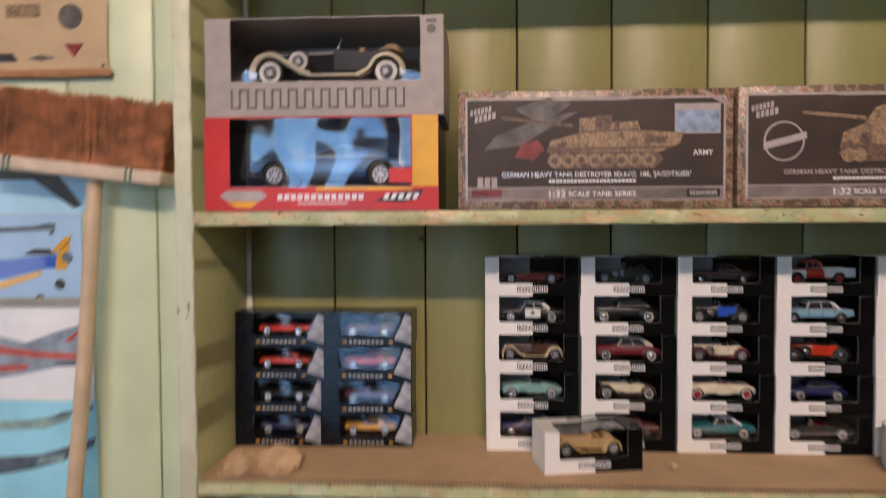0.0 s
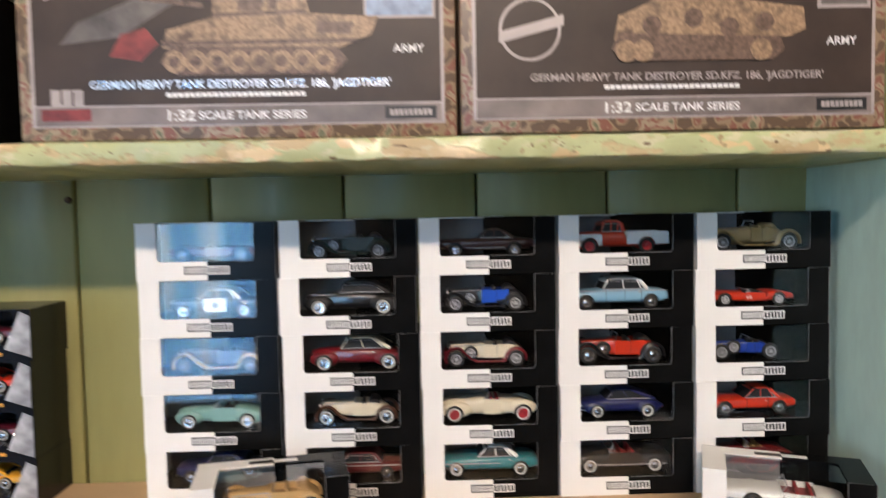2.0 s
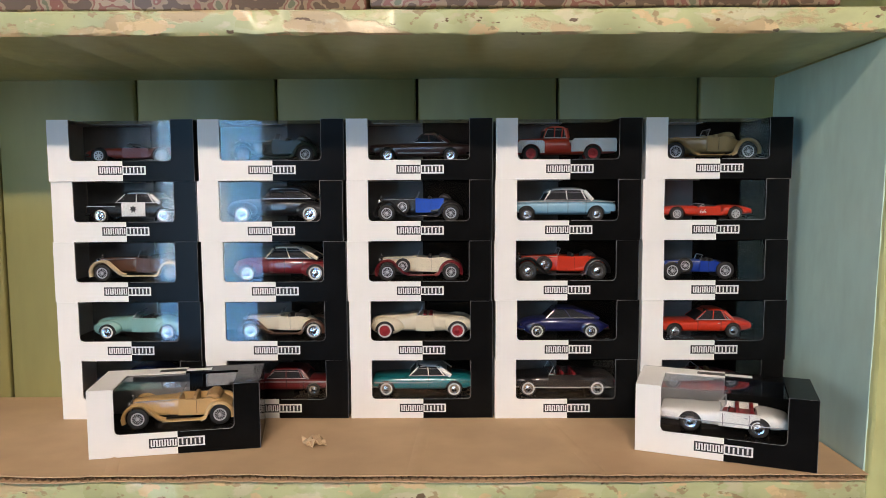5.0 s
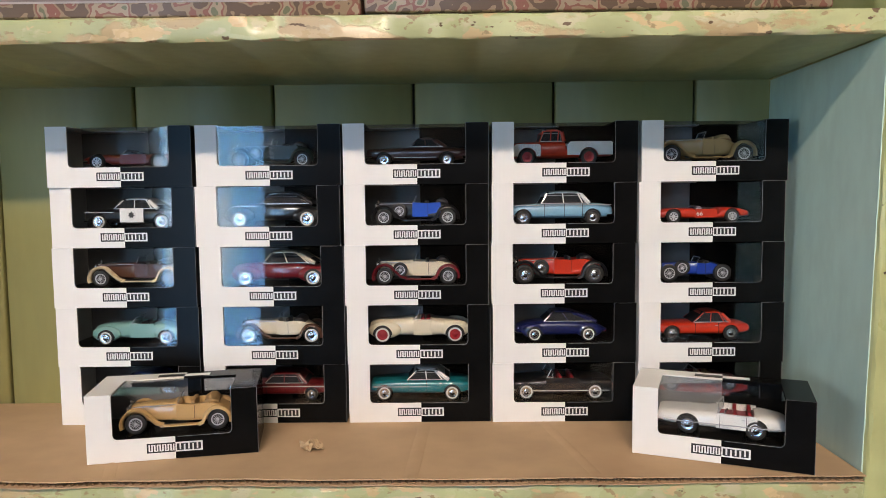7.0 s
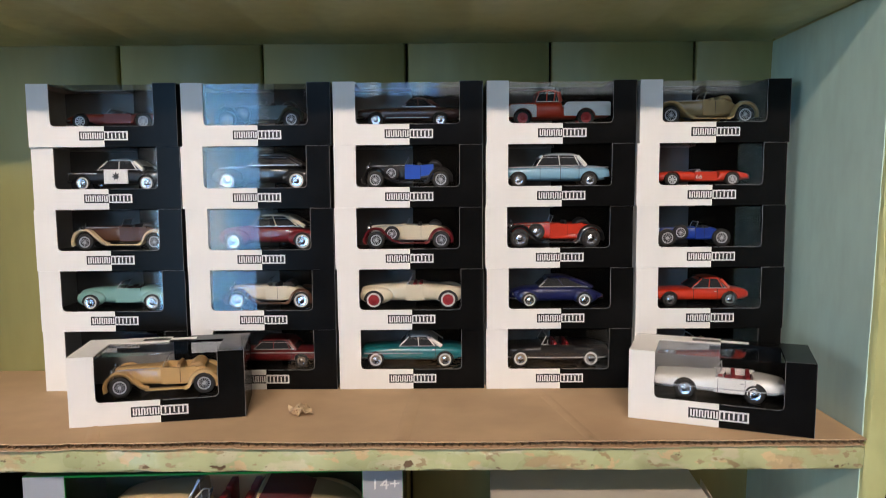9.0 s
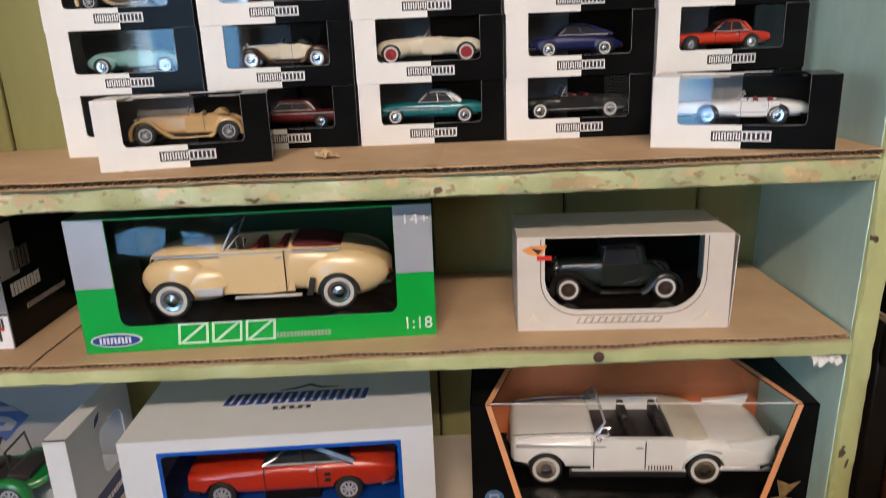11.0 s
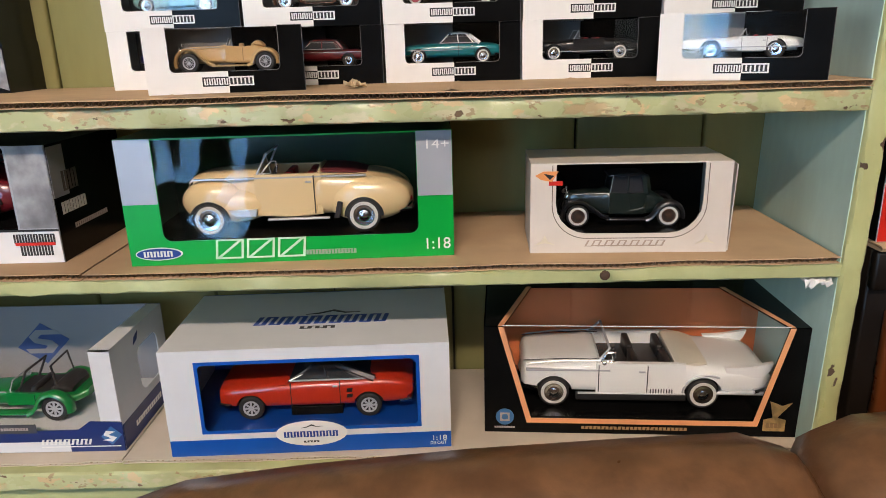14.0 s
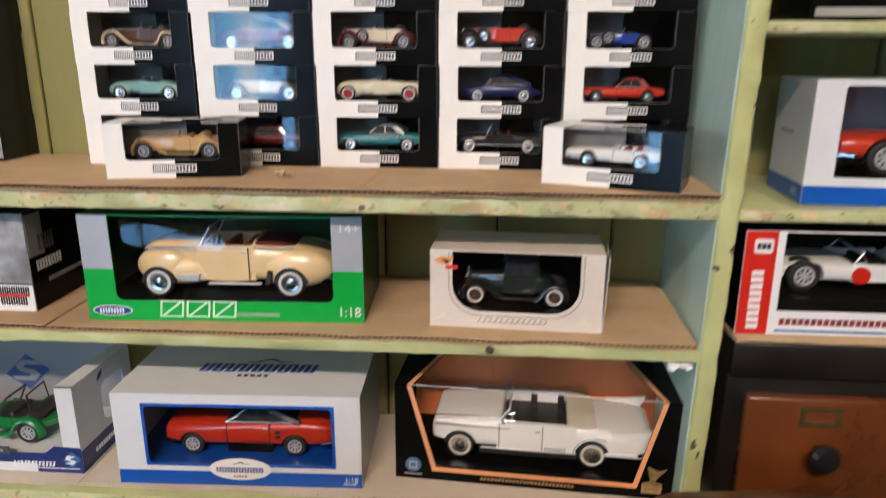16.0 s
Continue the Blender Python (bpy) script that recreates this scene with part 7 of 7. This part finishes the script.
for k in range(2):
    dr = part("drawer_front", block(0.812 + k * 0.35, 1.140 + k * 0.35, 0.909, 0.9225, 0.772, 0.894, 0.004), "varnish_orange", cb, "varnished orange-brown drawer front")
    part("knob", lathe([(0.004, 0.0), (0.005, -0.010), (0.014, -0.016), (0.016, -0.023), (0.012, -0.029), (0.001, -0.031)], 18), mat("knob_black", (0.012, 0.012, 0.013), 0.25), dr, "round black knob", pose(0.891 + k * 0.35, 0.909, 0.835))
    part("label_holder", holed([(-0.021, -0.011), (0.021, -0.011), (0.021, 0.011), (-0.021, 0.011)], round_corners(-0.017, 0.017, -0.007, 0.007, 0.001), -0.0025, 0.0), "brass_old", dr, "old brass label holder", pose(0.890 + k * 0.35, 0.909, 0.873))
cl2 = thing("cardboard_liner", "worn brown cardboard on top of the dark cabinet", "cardboard", me=board(0.792, 1.60, 0.906, 1.10, 0.9556, 0.962, 0.003, edge="kraft"))
cl2.data.materials[0] = MATS["kraft"]
db = thing("dark_case", "dark box on the upper shelf of the next bay", "box", m=pose(0.83, 0.93, 1.2775), me=block(0, 0.34, 0, 0.15, 0, 0.11, 0.003), material="black_card")
part("edge_band", strip(0.004, 0.336, 0.004, 0.012, -0.0008), "ink_grey", db)

# ---- small things ----
rnd = random.Random(11)


def crumple(name, label, m, sx, sy, h, material, k=9, fold=0.5, seedv=0):
    """A crushed scrap of card or paper, with thickness."""
    top = []
    for i in range(k):
        for j in range(k):
            u, v = i / (k - 1) - 0.5, j / (k - 1) - 0.5
            e = 1 - 0.25 * abs(noise.noise(Vector((u * 3, v * 3, seedv + 9))))
            z = h * (0.10 + abs(noise.noise(Vector((u * 3.1 + seedv, v * 3.1, 0.3)))) * 1.6 + fold * noise.noise(Vector((u * 7, v * 7, seedv))) * 0.5)
            top.append((u * sx * e, v * sy * e, max(0.0012, z)))
    n = len(top)
    f = []
    for i in range(k - 1):
        for j in range(k - 1):
            a = i * k + j
            f.append((a, a + 1, a + k + 1, a + k))
    low = [(x, y, z - 0.0010) for x, y, z in top]
    f2 = [tuple(n + q for q in reversed(face)) for face in f]
    rim = [i for i in range(k)] + [i * k + k - 1 for i in range(1, k)] + [(k - 1) * k + j for j in range(k - 2, -1, -1)] + [i * k for i in range(k - 2, 0, -1)]
    side = [(rim[i], rim[(i + 1) % len(rim)], n + rim[(i + 1) % len(rim)], n + rim[i]) for i in range(len(rim))]
    return thing(name, label, "scrap", m=m, me=to_mesh(name, top + low, f + f2 + side), material=material)


crumple("cardboard_scrap", "small torn scrap of brown cardboard on the shelf", pose(0.303, 0.966, 1.1146, 0, 0, 20), 0.020, 0.019, 0.008, mat("kraft_light", (0.50, 0.36, 0.21), 0.85, var=0.12, scale=90), k=7, fold=0.15, seedv=2)
crumple("cardboard_flap", "creased flap of brown cardboard in the shelf corner", pose(-0.285, 0.950, 1.1128, 0, 0, 8), 0.115, 0.085, 0.022, "kraft", k=14, fold=0.25, seedv=5)
crumple("paper_wad", "white wad of paper under the shelf end", pose(0.737, 0.909, 0.9315, 180, 0, 10), 0.026, 0.016, 0.009, "ink_white", fold=0.15, seedv=7)

# ---- brown leather seat before the shelves ----
mat("brown_leather", (0.150, 0.072, 0.033), 0.30, var=0.30, scale=45, bump=0.5, bscale=60, stain=(0.085, 0.038, 0.018))


def cushion(x0, x1, keys, depth, yc):
    rings = []
    for u, zt in keys:
        x = x0 + (x1 - x0) * u
        ring = []
        s = 1.0 if 0.04 < u < 0.96 else 0.7
        for j in range(20):
            a = 2 * math.pi * j / 20
            c, q = math.cos(a), math.sin(a)
            ring.append((x, yc + depth * s * math.copysign(abs(c) ** 0.7, c), (zt + 0.10) / 2 + (zt - 0.10) / 2 * math.copysign(abs(q) ** 0.35, q)))
        rings.append(ring)
    return loft(rings)


sofa = thing("armchair", "brown leather armchair with its back to the shelves", "armchair")
part("backrest", cushion(0.02, 0.655, [(0, 0.72), (0.06, 0.77), (0.14, 0.805), (0.24, 0.829), (0.4, 0.842), (0.6, 0.853), (0.8, 0.860), (0.93, 0.863), (0.98, 0.856), (1.0, 0.84)], 0.07, 0.735), "brown_leather", sofa, "padded leather back")
part("armrest", cushion(0.657, 0.98, [(0, 0.842), (0.05, 0.860), (0.14, 0.873), (0.4, 0.879), (0.8, 0.874), (0.95, 0.85), (1.0, 0.81)], 0.085, 0.735), "brown_leather", sofa, "rounded leather arm")
part("base", block(0.04, 0.96, 0.66, 0.80, 0.03, 0.3, 0.02), "brown_leather", sofa)
for xx in (0.08, 0.90):
    part("foot", block(xx, xx + 0.05, 0.70, 0.75, 0.0, 0.035, 0.004), "walnut_dark", sofa)
